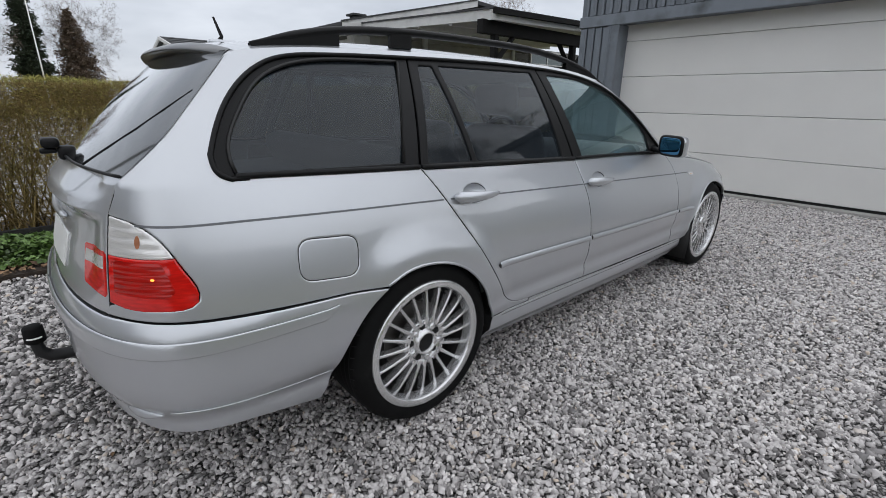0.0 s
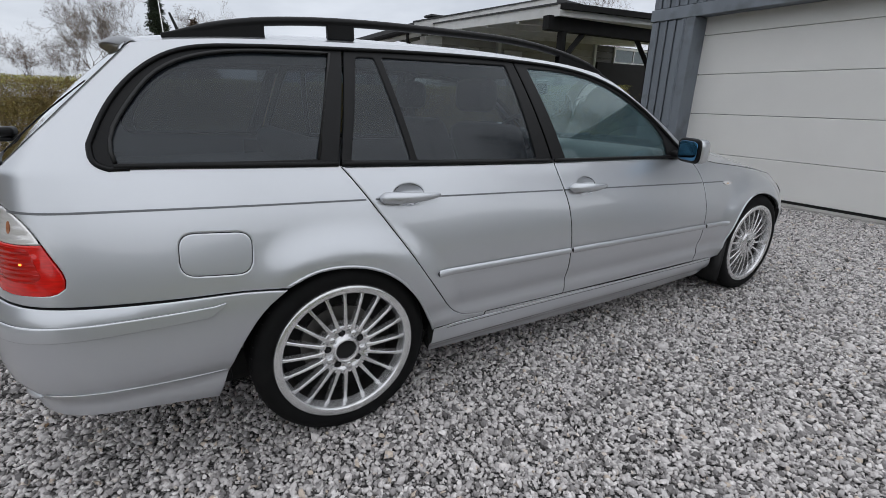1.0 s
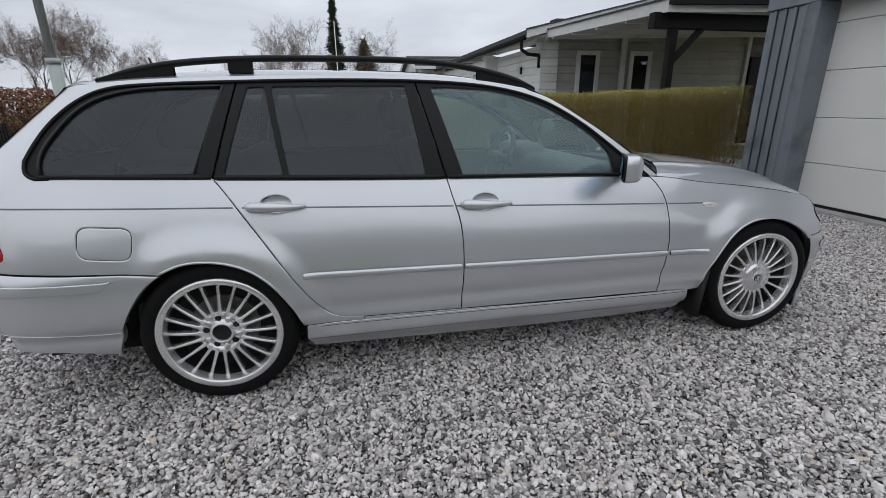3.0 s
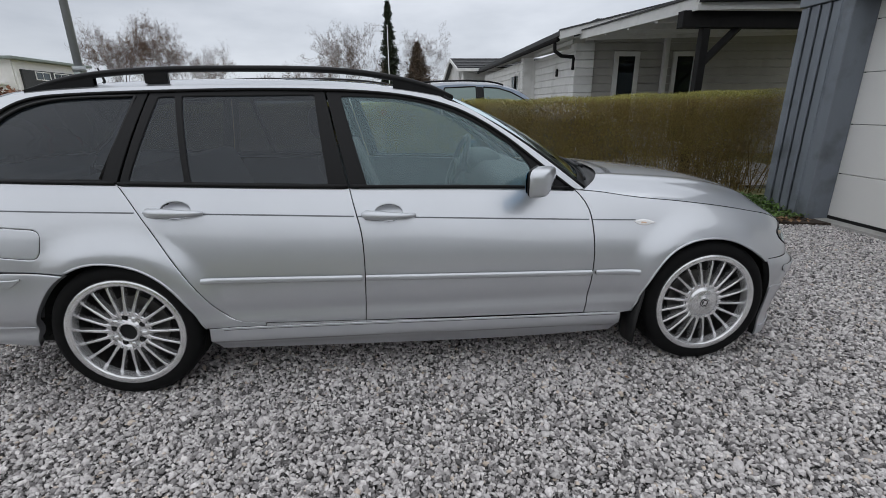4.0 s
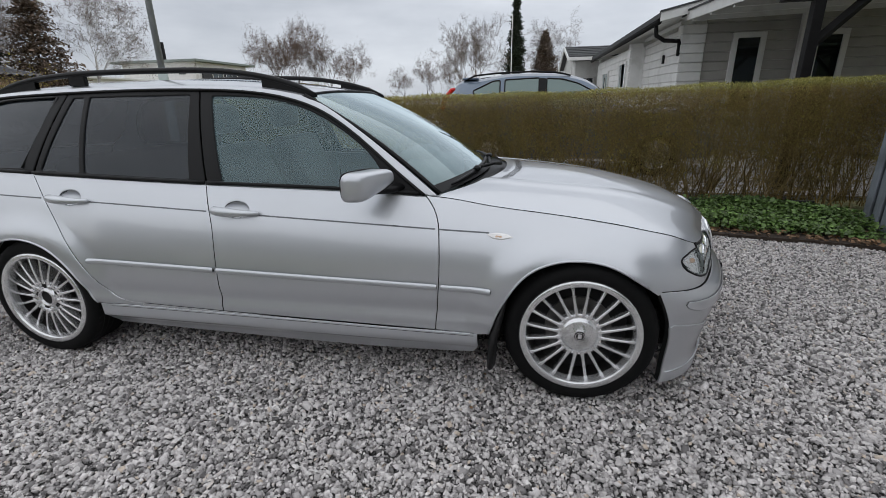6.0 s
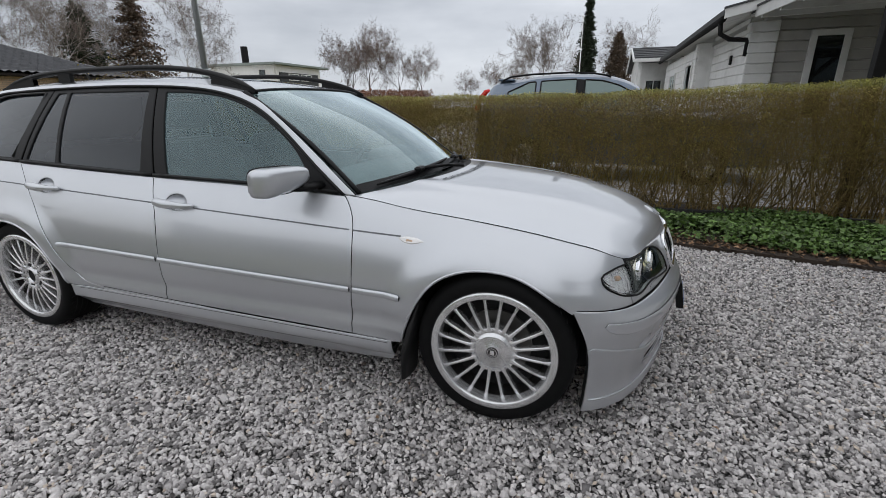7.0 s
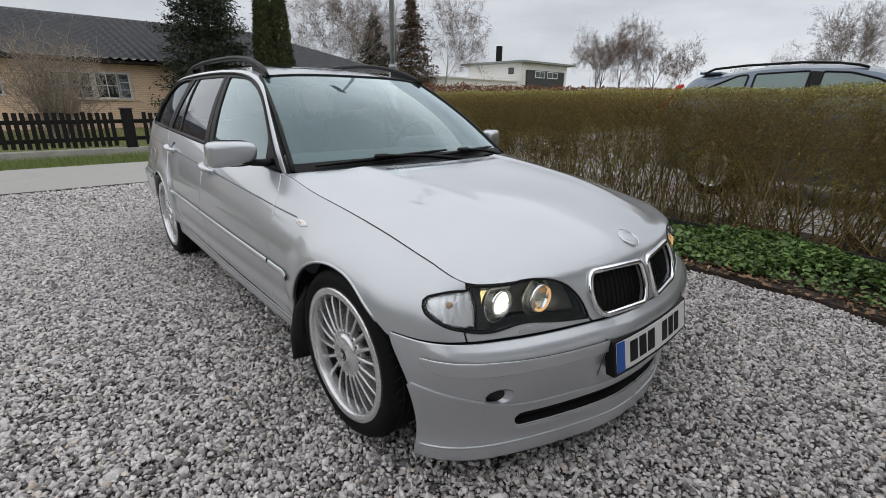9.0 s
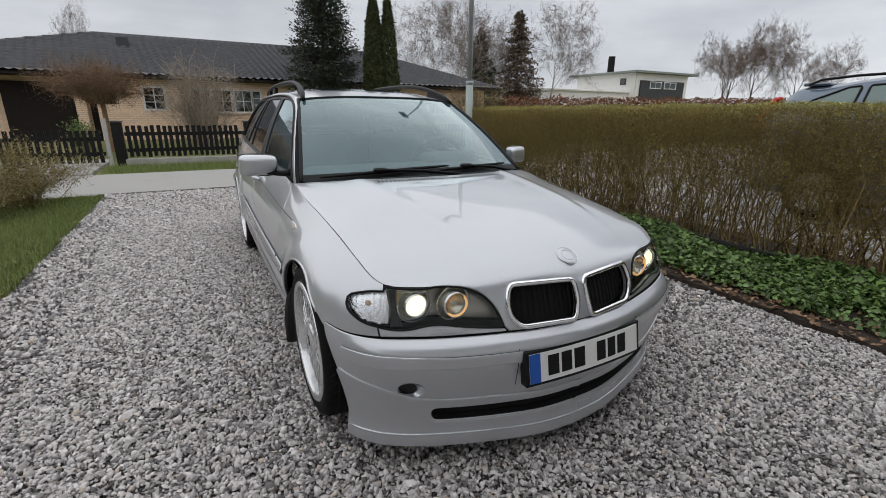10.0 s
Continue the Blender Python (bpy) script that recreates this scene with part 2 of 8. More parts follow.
def smooth(a, b, x):
    t = np.clip((np.asarray(x, float) - a) / (b - a), 0, 1)
    return t * t * (3 - 2 * t)


# Plan outline at the widest height: (x, half width), from the tail's middle round the side to the nose.
TAIL = [(-0.985, 0.0), (-0.975, 0.25), (-0.945, 0.47), (-0.89, 0.64), (-0.80, 0.755)]
FLANK = [(-0.6, 0.812), (-0.3, 0.828), (0.0, 0.834), (0.6, 0.838), (1.3, 0.842), (2.1, 0.840), (2.6, 0.836), (2.85, 0.832)]
NOSE = [(3.02, 0.818), (3.13, 0.778), (3.21, 0.712), (3.275, 0.615), (3.334, 0.48), (3.399, 0.29), (3.436, 0.13), (3.443, 0.0)]


def plan_knots():
    s = []
    back = 0.0
    pts = TAIL + FLANK[:1]
    for (x0, w0), (x1, w1) in zip(pts[:0:-1], pts[-2::-1]):
        back += math.hypot(x1 - x0, w1 - w0)
        s.append(FLANK[0][0] - back)
    s = s[::-1] + [x for x, _ in FLANK]
    ahead = FLANK[-1]
    for p in NOSE:
        s.append(s[-1] + math.hypot(p[0] - ahead[0], p[1] - ahead[1]))
        ahead = p
    return s


KNOTS = plan_knots()
S0, S1 = KNOTS[0], KNOTS[-1]
plan_x, plan_w = spline(KNOTS, [p[0] for p in TAIL + FLANK + NOSE]), spline(KNOTS, [p[1] for p in TAIL + FLANK + NOSE])
FINE = np.linspace(S0, S1, 2000)
FINE_W = plan_w(FINE)


def front_s(w):
    """The place along the outline where the nose has that half width."""
    k = FINE > 2.9
    return float(np.interp(-w, -FINE_W[k], FINE[k]))


def rear_s(w):
    k = FINE < -0.62
    return float(np.interp(w, FINE_W[k], FINE[k]))


SC = 3.262
SE = -0.983
_s = [S0, rear_s(0.4), SE, -0.80, -0.62, -0.3, 0.0, 1.0, 2.04, 2.17, 2.30, 2.52, 2.70, 2.87, 3.0, 3.16, SC, front_s(0.5), front_s(0.3), S1]
top_z = spline(_s[:17] + [3.34, 3.415] + _s[17:], [1.0, 0.998, 0.988, 0.986, 0.984, 0.974, 0.962, 0.923, 0.885, 0.873, 0.851, 0.822, 0.798, 0.771, 0.749, 0.7215, 0.6940, 0.6890, 0.6880, 0.6905, 0.7115, 0.725])
top_in = spline(_s, [0.068, 0.070, 0.078, 0.082, 0.108, 0.105, 0.103, 0.108, 0.123, 0.123, 0.122, 0.128, 0.134, 0.138, 0.132, 0.10, 0.064, 0.058, 0.066, 0.082])
bend = spline(_s, [1.7, 1.7, 1.75, 1.9, 2.1, 2.1, 2.1, 2.1, 2.15, 2.2, 2.25, 2.4, 2.5, 2.5, 2.4, 2.2, 2.0, 1.9, 1.9, 1.9])
lean_a = spline(_s, [0.95, 0.9, 0.80, 0.62, 0.46, 0.40, 0.37, 0.32, 0.30] + [0.3] * 11)
lean_b = spline(_s, [0.75, 0.6, 0.55, 0.5, 0.5, 0.5, 0.5, 0.4, 0.4] + [0.4] * 11)
Z0 = 0.50
low_side = spline([0.0, 0.15, 0.175, 0.20, 0.222, 0.247, 0.275, 0.31, 0.328, 0.348, 0.385, 0.43, 0.50], [0.06, 0.036, 0.036, 0.038, 0.030, 0.017, 0.013, 0.014, 0.013, 0.009, 0.015, 0.007, 0.0])
low_front = spline([0.0, 0.045, 0.09, 0.13, 0.18, 0.23, 0.29, 0.36, 0.43, 0.50], [0.062, 0.048, 0.034, 0.031, 0.035, 0.032, 0.023, 0.013, 0.005, 0.0])
low_rear = spline([0.0, 0.25, 0.285, 0.31, 0.345, 0.372, 0.42, 0.50], [0.13, 0.060, 0.044, 0.043, 0.042, 0.022, 0.004, 0.0])
HUBS = ((0.0, 0.332), (2.725, 0.345))
HUB_Z = 0.319


def skin(s, z, lift=0.0):
    """The car's right side, nose and tail: plan position s and height z to points (x, y, z); lift raises it off the skin."""
    s, z = np.broadcast_arrays(np.asarray(s, float), np.asarray(z, float))
    e = 1e-3
    tx, tw = plan_x(s + e) - plan_x(s - e), plan_w(s + e) - plan_w(s - e)
    n = np.maximum(np.hypot(tx, tw), 1e-9)
    nx, nw = -tw / n, tx / n
    nx, nw = np.where(s > S1 - e, 1.0, np.where(s < S0 + e, -1.0, nx)), np.where((s > S1 - e) | (s < S0 + e), 0.0, nw)
    tz, ti = top_z(s), top_in(s)
    h = np.clip((z - Z0) / (tz - Z0), 0, 1)
    k = np.maximum(z - tz, 0)
    off = ti * h ** bend(s) + lean_a(s) * k + lean_b(s) * k * k
    fr, rr = smooth(2.95, 3.05, s), smooth(-0.25, -0.4, s)
    low = low_side(z) * (1 - fr) * (1 - rr) + low_front(z) * fr * (1 - 0.2 * smooth(3.1, 3.6, s)) + low_rear(z) * rr
    off = off + np.where(z < Z0, low, 0) + 0.024 * smooth(3.12, 3.40, s) * smooth(0.495, 0.545, z)
    for hx, r in HUBS:
        d = np.hypot(plan_x(s) - hx, z - HUB_Z)
        away = smooth(-0.34, -0.12, plan_x(s) - hx) if hx < 1 else smooth(0.33, 0.15, plan_x(s) - hx)
        off = off - 0.022 * smooth(r + 0.16, r + 0.03, d) * smooth(0.88, 0.66, z) * smooth(0.25, 0.40, z) * away
    return np.stack([plan_x(s) - nx * (off - lift), -(plan_w(s) - nw * (off - lift)), z], -1)


def front_skin(s, z, lift=0.0):
    """The front bumper's face, which stands out below a ledge under the headlamps."""
    k = np.interp(z, [0.16, 0.30, 0.43, 0.472, 0.486, 0.512, 0.538], [0.0, 0.35, 1.0, 1.0, 0.94, 0.52, 0.0])
    return skin(s, z, lift + k * (0.008 + 0.020 * smooth(3.02, 3.3, s) * (1 - 0.8 * smooth(3.5, S1, s))))


def rear_skin(s, z, lift=0.0):
    """The rear bumper's face, which stands out below a ledge under the tail lamps."""
    k = np.interp(z, [0.25, 0.40, 0.575, 0.596, 0.622, 0.646], [0.5, 0.85, 1.0, 0.92, 0.5, 0.0])
    return skin(s, z, lift + k * (0.007 + 0.017 * smooth(-0.25, -0.75, s)))


def inside(poly, pts):
    x, y = pts[:, 0], pts[:, 1]
    hit = np.zeros(len(pts), bool)
    for (x0, y0), (x1, y1) in zip(poly, np.roll(poly, -1, 0)):
        cross = (y0 > y) != (y1 > y)
        hit ^= cross & (x < (x1 - x0) * (y - y0) / (y1 - y0 if y1 != y0 else 1e-12) + x0)
    return hit


def resample(poly, step):
    out = []
    for a, b in zip(poly, np.roll(poly, -1, 0)):
        n = max(1, int(math.ceil(np.hypot(*(b - a)) / step)))
        out += [a + (b - a) * k / n for k in range(n)]
    return np.array(out)


def inset(poly, d):
    p, q = np.roll(poly, 1, 0), np.roll(poly, -1, 0)
    area = np.sum(poly[:, 0] * q[:, 1] - q[:, 0] * poly[:, 1])
    t = q - p
    n = np.stack([-t[:, 1], t[:, 0]], 1) / np.maximum(np.hypot(t[:, 0], t[:, 1]), 1e-9)[:, None]
    return poly + n * d * (1 if area > 0 else -1)


def outward(poly):
    p, q = np.roll(poly, 1, 0), np.roll(poly, -1, 0)
    area = np.sum(poly[:, 0] * q[:, 1] - q[:, 0] * poly[:, 1])
    t = q - p
    n = np.stack([t[:, 1], -t[:, 0]], 1) / np.maximum(np.hypot(t[:, 0], t[:, 1]), 1e-9)[:, None]
    return n * (1 if area > 0 else -1)


def sheet(outline, fn, step=0.03, holes=(), edge=0.003, depth=0.014, up=None, centre=(1.3, 0.0, 0.55), free=None):
    """A panel: an outline in the two coordinates of fn, meshed, laid on fn's surface, with rounded and turned-in edges."""
    from mathutils.geometry import delaunay_2d_cdt
    loops = [resample(np.array(outline, float), step)] + [resample(np.array(h, float), step * 0.7) for h in holes]
    rims = []
    for i, loop in enumerate(loops):
        rims.append(inset(loop, edge * 1.6 * (1 if i == 0 else -1)))
    lo, hi = loops[0].min(0), loops[0].max(0)
    gx, gy = np.meshgrid(np.arange(lo[0] + step / 2, hi[0], step), np.arange(lo[1] + step / 2, hi[1], step))
    grid = np.stack([gx.ravel(), gy.ravel()], 1)
    keep = inside(loops[0], grid)
    for h in loops[1:]:
        keep &= ~inside(h, grid)
    grid = grid[keep]
    if len(grid):
        ring = np.concatenate(loops + rims)
        near = np.min(np.hypot(grid[:, None, 0] - ring[None, :, 0], grid[:, None, 1] - ring[None, :, 1]), 1)
        grid = grid[near > step * 0.45]
    pts, edges, n = [], [], 0
    for loop in loops + rims:
        k = len(loop)
        edges += [(n + j, n + (j + 1) % k) for j in range(k)]
        pts.append(loop)
        n += k
    pts = np.concatenate(pts + [grid])
    vs, _, fs, orig, _, _ = delaunay_2d_cdt([Vector(p) for p in pts], edges, [], 0, 1e-7)
    v2, tri = np.array([tuple(v) for v in vs]), np.array([tuple(f) for f in fs])
    c = v2[tri].mean(1)
    ok = inside(loops[0], c)
    for h in loops[1:]:
        ok &= ~inside(h, c)
    tri = tri[ok]
    P = fn(v2[:, 0], v2[:, 1])
    e = 1e-3
    du, dv = fn(v2[:, 0] + e, v2[:, 1]) - fn(v2[:, 0] - e, v2[:, 1]), fn(v2[:, 0], v2[:, 1] + e) - fn(v2[:, 0], v2[:, 1] - e)
    N = np.cross(du, dv)
    N /= np.maximum(np.linalg.norm(N, axis=1), 1e-12)[:, None]
    ref = np.array(up, float) if up is not None else P - np.array(centre)
    N *= np.where(np.sum(N * ref, 1) < 0, -1.0, 1.0)[:, None]
    bound = set()
    for i, o in enumerate(orig):
        if any(j < sum(map(len, loops)) for j in o):
            bound.add(i)
    bi = np.array(sorted(bound), int)
    if free is not None and len(bi):
        bi = bi[~free(v2[bi, 0], v2[bi, 1])]
    P = P.copy()
    P[bi] -= N[bi] * edge
    out2 = np.concatenate([outward(loop) * (1 if i == 0 else -1) for i, loop in enumerate(loops)])
    out3 = np.zeros_like(P)
    for i, o in enumerate(orig):
        for j in o:
            if j < len(out2):
                t = du[i] * out2[j, 0] + dv[i] * out2[j, 1]
                out3[i] = t / (np.linalg.norm(t) + 1e-12)
    NV = N.copy()
    if edge > 0:
        NV[bi] = N[bi] + 0.8 * out3[bi]
        NV[bi] /= np.linalg.norm(NV[bi], axis=1)[:, None]
    fn3 = np.cross(P[tri[:, 1]] - P[tri[:, 0]], P[tri[:, 2]] - P[tri[:, 0]])
    flip = np.sum(fn3 * N[tri[:, 0]], 1) < 0
    tri[flip] = tri[flip][:, ::-1]
    verts, faces, norms = [tuple(p) for p in P], [tuple(t) for t in tri], [tuple(q) for q in NV]
    if depth:
        count = {}
        for t in faces:
            for a, b in ((t[0], t[1]), (t[1], t[2]), (t[2], t[0])):
                count[(a, b)] = 1
        rim = [(a, b) for a, b in count if (b, a) not in count]
        if free is not None:
            fr = free(v2[:, 0], v2[:, 1])
            rim = [(a, b) for a, b in rim if not (fr[a] and fr[b])]
        copy1, copy2 = {}, {}
        for a, b in rim:
            for k in (a, b):
                if k not in copy1:
                    copy1[k] = len(verts)
                    verts.append(tuple(P[k]))
                    copy2[k] = len(verts)
                    verts.append(tuple(P[k] - N[k] * depth))
                    norms += [tuple(out3[k] + 1e-6)] * 2
            faces.append((copy1[b], copy1[a], copy2[a], copy2[b]))
    return verts, faces, norms


def flipped(vf):
    v, f, n = vf
    return [(x, -y, z) for x, y, z in v], [t[::-1] for t in f], [(x, -y, z) for x, y, z in n]


def whole(vf, *more):
    """A half and its mirror image, and further pieces, as one mesh."""
    V, F, N = [], [], []
    for v, f, n in ((vf, flipped(vf)) if vf else ()) + more:
        k = len(V)
        V += list(v)
        F += [tuple(i + k for i in t) for t in f]
        N += list(n)
    return mesh_of(V, F, N)


def loft(fn, us, vs, up=(0, 0, 1)):
    """A grid over two coordinates; its faces look towards up."""
    U, V = np.meshgrid(us, vs, indexing="ij")
    P = fn(U.ravel(), V.ravel())
    n, m = len(us), len(vs)
    faces = [(i * m + j, (i + 1) * m + j, (i + 1) * m + j + 1, i * m + j + 1) for i in range(n - 1) for j in range(m - 1)]
    e = 1e-3
    lo, hi = us[0], us[-1]
    u0, u1 = np.clip(U.ravel() - e, lo, hi), np.clip(U.ravel() + e, lo, hi)
    v0, v1 = np.clip(V.ravel() - e, vs[0], vs[-1]), np.clip(V.ravel() + e, vs[0], vs[-1])
    N = np.cross(fn(u1, V.ravel()) - fn(u0, V.ravel()), fn(U.ravel(), v1) - fn(U.ravel(), v0))
    N /= np.linalg.norm(N, axis=1)[:, None] + 1e-15
    f0 = faces[len(faces) // 2]
    if np.dot(np.cross(P[f0[1]] - P[f0[0]], P[f0[3]] - P[f0[0]]), up) < 0:
        faces, N = [f[::-1] for f in faces], -N
    return [tuple(p) for p in P], faces, [tuple(n) for n in N]


def dark_edges(ob):
    """Turned-in panel edges take the second material, mostly dark: gap shade put in colour."""
    for poly in ob.data.polygons:
        if len(poly.vertices) == 4:
            poly.material_index = 1
    return ob


def both(name, vf, mat, parent, label=""):
    """A part and its mirror image on the car's other side."""
    a = part(name, mesh_of(*vf, name), mat, parent, label, smooth=True)
    b = part(name, mesh_of(*flipped(vf), name), mat, parent, label, smooth=True)
    if isinstance(mat, tuple):
        dark_edges(a), dark_edges(b)
    return a, b


def curve(pts, n=24):
    """A smooth line through points."""
    p = np.array(pts, float)
    d = np.r_[0, np.cumsum(np.maximum(np.hypot(*np.diff(p, axis=0).T), 1e-6))]
    t = np.linspace(0, d[-1], n)
    return list(zip(spline(d, p[:, 0])(t), spline(d, p[:, 1])(t)))


def rounded(poly, r, n=5):
    """The outline with its corners rounded."""
    out, m = [], len(poly)
    P = [Vector(p) for p in poly]
    for i in range(m):
        a, b, c = P[i - 1], P[i], P[(i + 1) % m]
        rr = min(r, (a - b).length * 0.45, (c - b).length * 0.45)
        p, q = b + (a - b).normalized() * rr, b + (c - b).normalized() * rr
        for k in range(n + 1):
            t = k / n
            out.append(tuple((1 - t) ** 2 * p + 2 * t * (1 - t) * b + t * t * q))
    return out


# ---- the car: panels ----
car = thing("car", "silver metallic estate car with black roof rails, parked on gravel", "car")


def belt(x0, x1, n=12, dz=0.0):
    return [(x, float(top_z(x)) + dz) for x in np.linspace(x0, x1, n)]


SEAM_B = curve([(1.012, 0.925), (1.035, 0.83), (1.054, 0.76), (1.066, 0.65), (1.0665, 0.535), (1.056, 0.322)], 16)
SEAM_F = curve([(2.052, 0.883), (2.085, 0.845), (2.108, 0.80), (2.121, 0.71), (2.124, 0.63), (2.12, 0.515), (2.10, 0.303)], 20)
SEAM_R = curve([(0.048, 0.962), (0.094, 0.90), (0.14, 0.832), (0.19, 0.757), (0.238, 0.685), (0.33, 0.540), (0.392, 0.447), (0.438, 0.388), (0.495, 0.350), (0.56, 0.336), (0.61, 0.333)], 28)
G = 0.0020


def shift(pts, dx):
    return [(x + dx, z) for x, z in pts]


def handle_cup(x, z):
    return [(x + 0.062 * math.cos(a), z + 0.036 * math.sin(a)) for a in np.linspace(0, 2 * math.pi, 24, endpoint=False)]


def cup_skin(x, z):
    def fn(s, zz):
        d = np.clip(((s - x) / 0.066) ** 2 + ((zz - z) / 0.039) ** 2, 0, 1)
        return skin(s, zz, 0.0) + np.stack([0 * s, 0.027 * (1 - d) ** 0.8, 0 * s], -1)
    return fn


HANDLES = ((0.282, 0.850), (1.181, 0.813))
rear_door_outline = shift(SEAM_R, G)[::-1] + belt(0.052, 1.008, 16, -0.004) + shift(SEAM_B, -G)
front_door_outline = shift(SEAM_B, G)[::-1] + belt(1.017, 2.048, 14, -0.004) + shift(SEAM_F, -G)
doors = {}
for tag, outline, (hx, hz) in (("rear", rear_door_outline, HANDLES[0]), ("front", front_door_outline, HANDLES[1])):
    cup = handle_cup(hx, hz + 0.002)
    vf = sheet(outline, skin, 0.018, holes=[cup])
    doors[tag] = both("door", vf, (M_PAINT, M_DARK), car)
    bowl = sheet(handle_cup(hx, hz + 0.002), cup_skin(hx, hz + 0.002), 0.006, depth=0.0, edge=0.0)
    grip = []
    for k in range(15):
        t = k / 14
        x = hx - 0.118 + 0.236 * t
        p = skin(x, hz - 0.004 - 0.0385 * (x - hx), 0.012 + 0.022 * math.sin(math.pi * min(max(t * 1.1 - 0.05, 0), 1)) ** 0.6)
        grip.append((tuple(p), (0.0212 - 0.0135 * max(0.0, (t - 0.30) / 0.70) ** 1.3) * min(1.0, math.sqrt(max(0.09, 1 - (1 - min(t / 0.10, 1.0)) ** 2)))))
    bm = tube([p for p, _ in grip], [r for _, r in grip], 10, squash=1.0)
    me = bpy.data.meshes.new("door_handle")
    bm.to_mesh(me)
    bm.free()
    gv, gf, gn = [tuple(v.co) for v in me.vertices], [tuple(p.vertices) for p in me.polygons], [tuple(v.normal) for v in me.vertices]
    for side, flip in zip(doors[tag], (False, True)):
        part("handle_cup", mesh_of(*(flipped(bowl) if flip else bowl)), M_PAINT, side, smooth=True)
        part("door_handle", mesh_of(*(flipped((gv, gf, gn)) if flip else (gv, gf, gn))), M_PAINT, side, "silver painted bar handle", smooth=True)

# rear quarter, roof side and front pillar in one pressing
DLO_TOP = curve([(-0.627, 1.05), (-0.58, 1.145), (-0.49, 1.245), (-0.385, 1.303), (-0.22, 1.328), (0.147, 1.341), (0.63, 1.347), (0.90, 1.342), (1.043, 1.336), (1.27, 1.314), (1.40, 1.288),
                 (1.53, 1.245), (1.65, 1.182), (1.77, 1.100), (1.90, 0.998), (2.045, 0.888)], 110)
DLO_REAR = curve([(-0.585, 0.986), (-0.618, 1.005), (-0.627, 1.05)], 12)
EDGE_S = np.linspace(-0.50, 1.44, 34)
edge_z = spline([-0.50, -0.35, -0.1, 0.3, 0.8, 1.1, 1.3, 1.44], [1.318, 1.336, 1.352, 1.362, 1.360, 1.349, 1.329, 1.304])
PILLAR = curve([(2.10, 0.884), (1.97, 0.985), (1.82, 1.095), (1.66, 1.20), (1.53, 1.272), (1.44, 1.304)], 22)
def glass_side(z):
    """The place along the outline where the rear window's straight edge has the height z."""
    ss = np.linspace(-1.0, -0.45, 240)
    return float(np.interp(np.interp(z, [0.985, 1.10, 1.312], [-0.822, -0.700, -0.493]), skin(ss, z)[:, 0], ss))


GLASS_EDGE = [(glass_side(z), z) for z in np.linspace(1.312, 0.985, 18)] + [(-0.962, 0.955), (SE, 0.908)]
TAIL_LAMP = curve([(SE + 0.005, 0.903), (-0.91, 0.896), (-0.85, 0.878), (-0.788, 0.836), (-0.744, 0.772), (-0.716, 0.708), (-0.719, 0.693), (-0.733, 0.681), (-0.79, 0.674), (-0.90, 0.674), (SE + 0.005, 0.683)], 30)
BUMPER_TOP = curve([(SE - 0.02, 0.643), (-0.84, 0.643), (-0.73, 0.638), (-0.5, 0.622), (-0.3, 0.612), (-0.174, 0.604)], 14)
rear_arch = curve([(-0.176, 0.608), (-0.089, 0.641), (-0.02, 0.646), (0.039, 0.640), (0.15, 0.602), (0.245, 0.521), (0.324, 0.388), (0.352, 0.322)], 30)
quarter = (rear_arch + [(0.42, 0.3192), (0.50, 0.3188), (0.605, 0.3182)] + shift(SEAM_R, -G)[::-1] + [(0.045, 0.964)] + belt(0.04, -0.585, 12, 0.0) + DLO_REAR[1:-1] + DLO_TOP
           + [(2.07, 0.882)] + PILLAR + [(float(s), float(edge_z(s))) for s in EDGE_S[::-1]][1:] + GLASS_EDGE
           + [(x + 0.003, z + 0.002) for x, z in TAIL_LAMP[:-1]] + [(SE, 0.672)] + [(x, z + 0.004) for x, z in BUMPER_TOP])
flap = rounded([(-0.459, 0.684), (-0.268, 0.664), (-0.252, 0.790), (-0.450, 0.806)], 0.045)
quarters = both("rear_quarter", sheet(quarter, skin, 0.02, holes=[flap], free=lambda s, z: (np.abs(z - edge_z(s)) < 0.002) & (s > -0.505) & (s < 1.445) & (z > 1.28)), (M_PAINT, M_DARK), car)
flap_in = [tuple(p) for p in inset(np.array(flap), 0.0024)]
dark_edges(part("fuel_flap", mesh_of(*sheet(flap_in, skin, 0.03)), (M_PAINT, M_DARK), quarters[0], smooth=True))

# sill and front wing
sill_gap = spline([0.36, 0.7, 1.14, 1.71, 2.10, 2.285], [0.3180, 0.3160, 0.3120, 0.3040, 0.2970, 0.2950])
sill_low = spline([0.36, 0.8, 1.14, 1.73, 2.1, 2.27], [0.178, 0.165, 0.158, 0.150, 0.160, 0.172])
door_low = spline([0.5, 1.057, 1.59, 2.10], [0.338, 0.3235, 0.310, 0.303])


def sill_skin(s, z, lift=0.0):
    """The sill: a flat upper band over a soft step that turns in towards the ground."""
    top = sill_gap(s)
    return skin(s, z, lift - 0.012 * smooth(top - 0.068, top - 0.082, z) - 0.042 * smooth(top - 0.082, top - 0.165, z))


sills = both("sill", sheet([(x, float(sill_gap(x)) - 0.0012) for x in np.linspace(0.36, 2.285, 20)] + [(2.29, 0.22)] + [(x, float(sill_low(x))) for x in np.linspace(2.265, 0.375, 16)] + [(0.352, 0.24)], sill_skin, 0.012, depth=0.05), (M_PAINT, M_DARK), car)
rocker = [(x, float(sill_gap(x)) + 0.0012) for x in np.linspace(0.6075, 2.27, 20)] + [(2.255, 0.2985), (2.105, 0.3000)] + [(x, float(door_low(x)) - 0.0035) for x in np.linspace(2.09, 0.614, 18)] + [(0.6085, 0.327)]
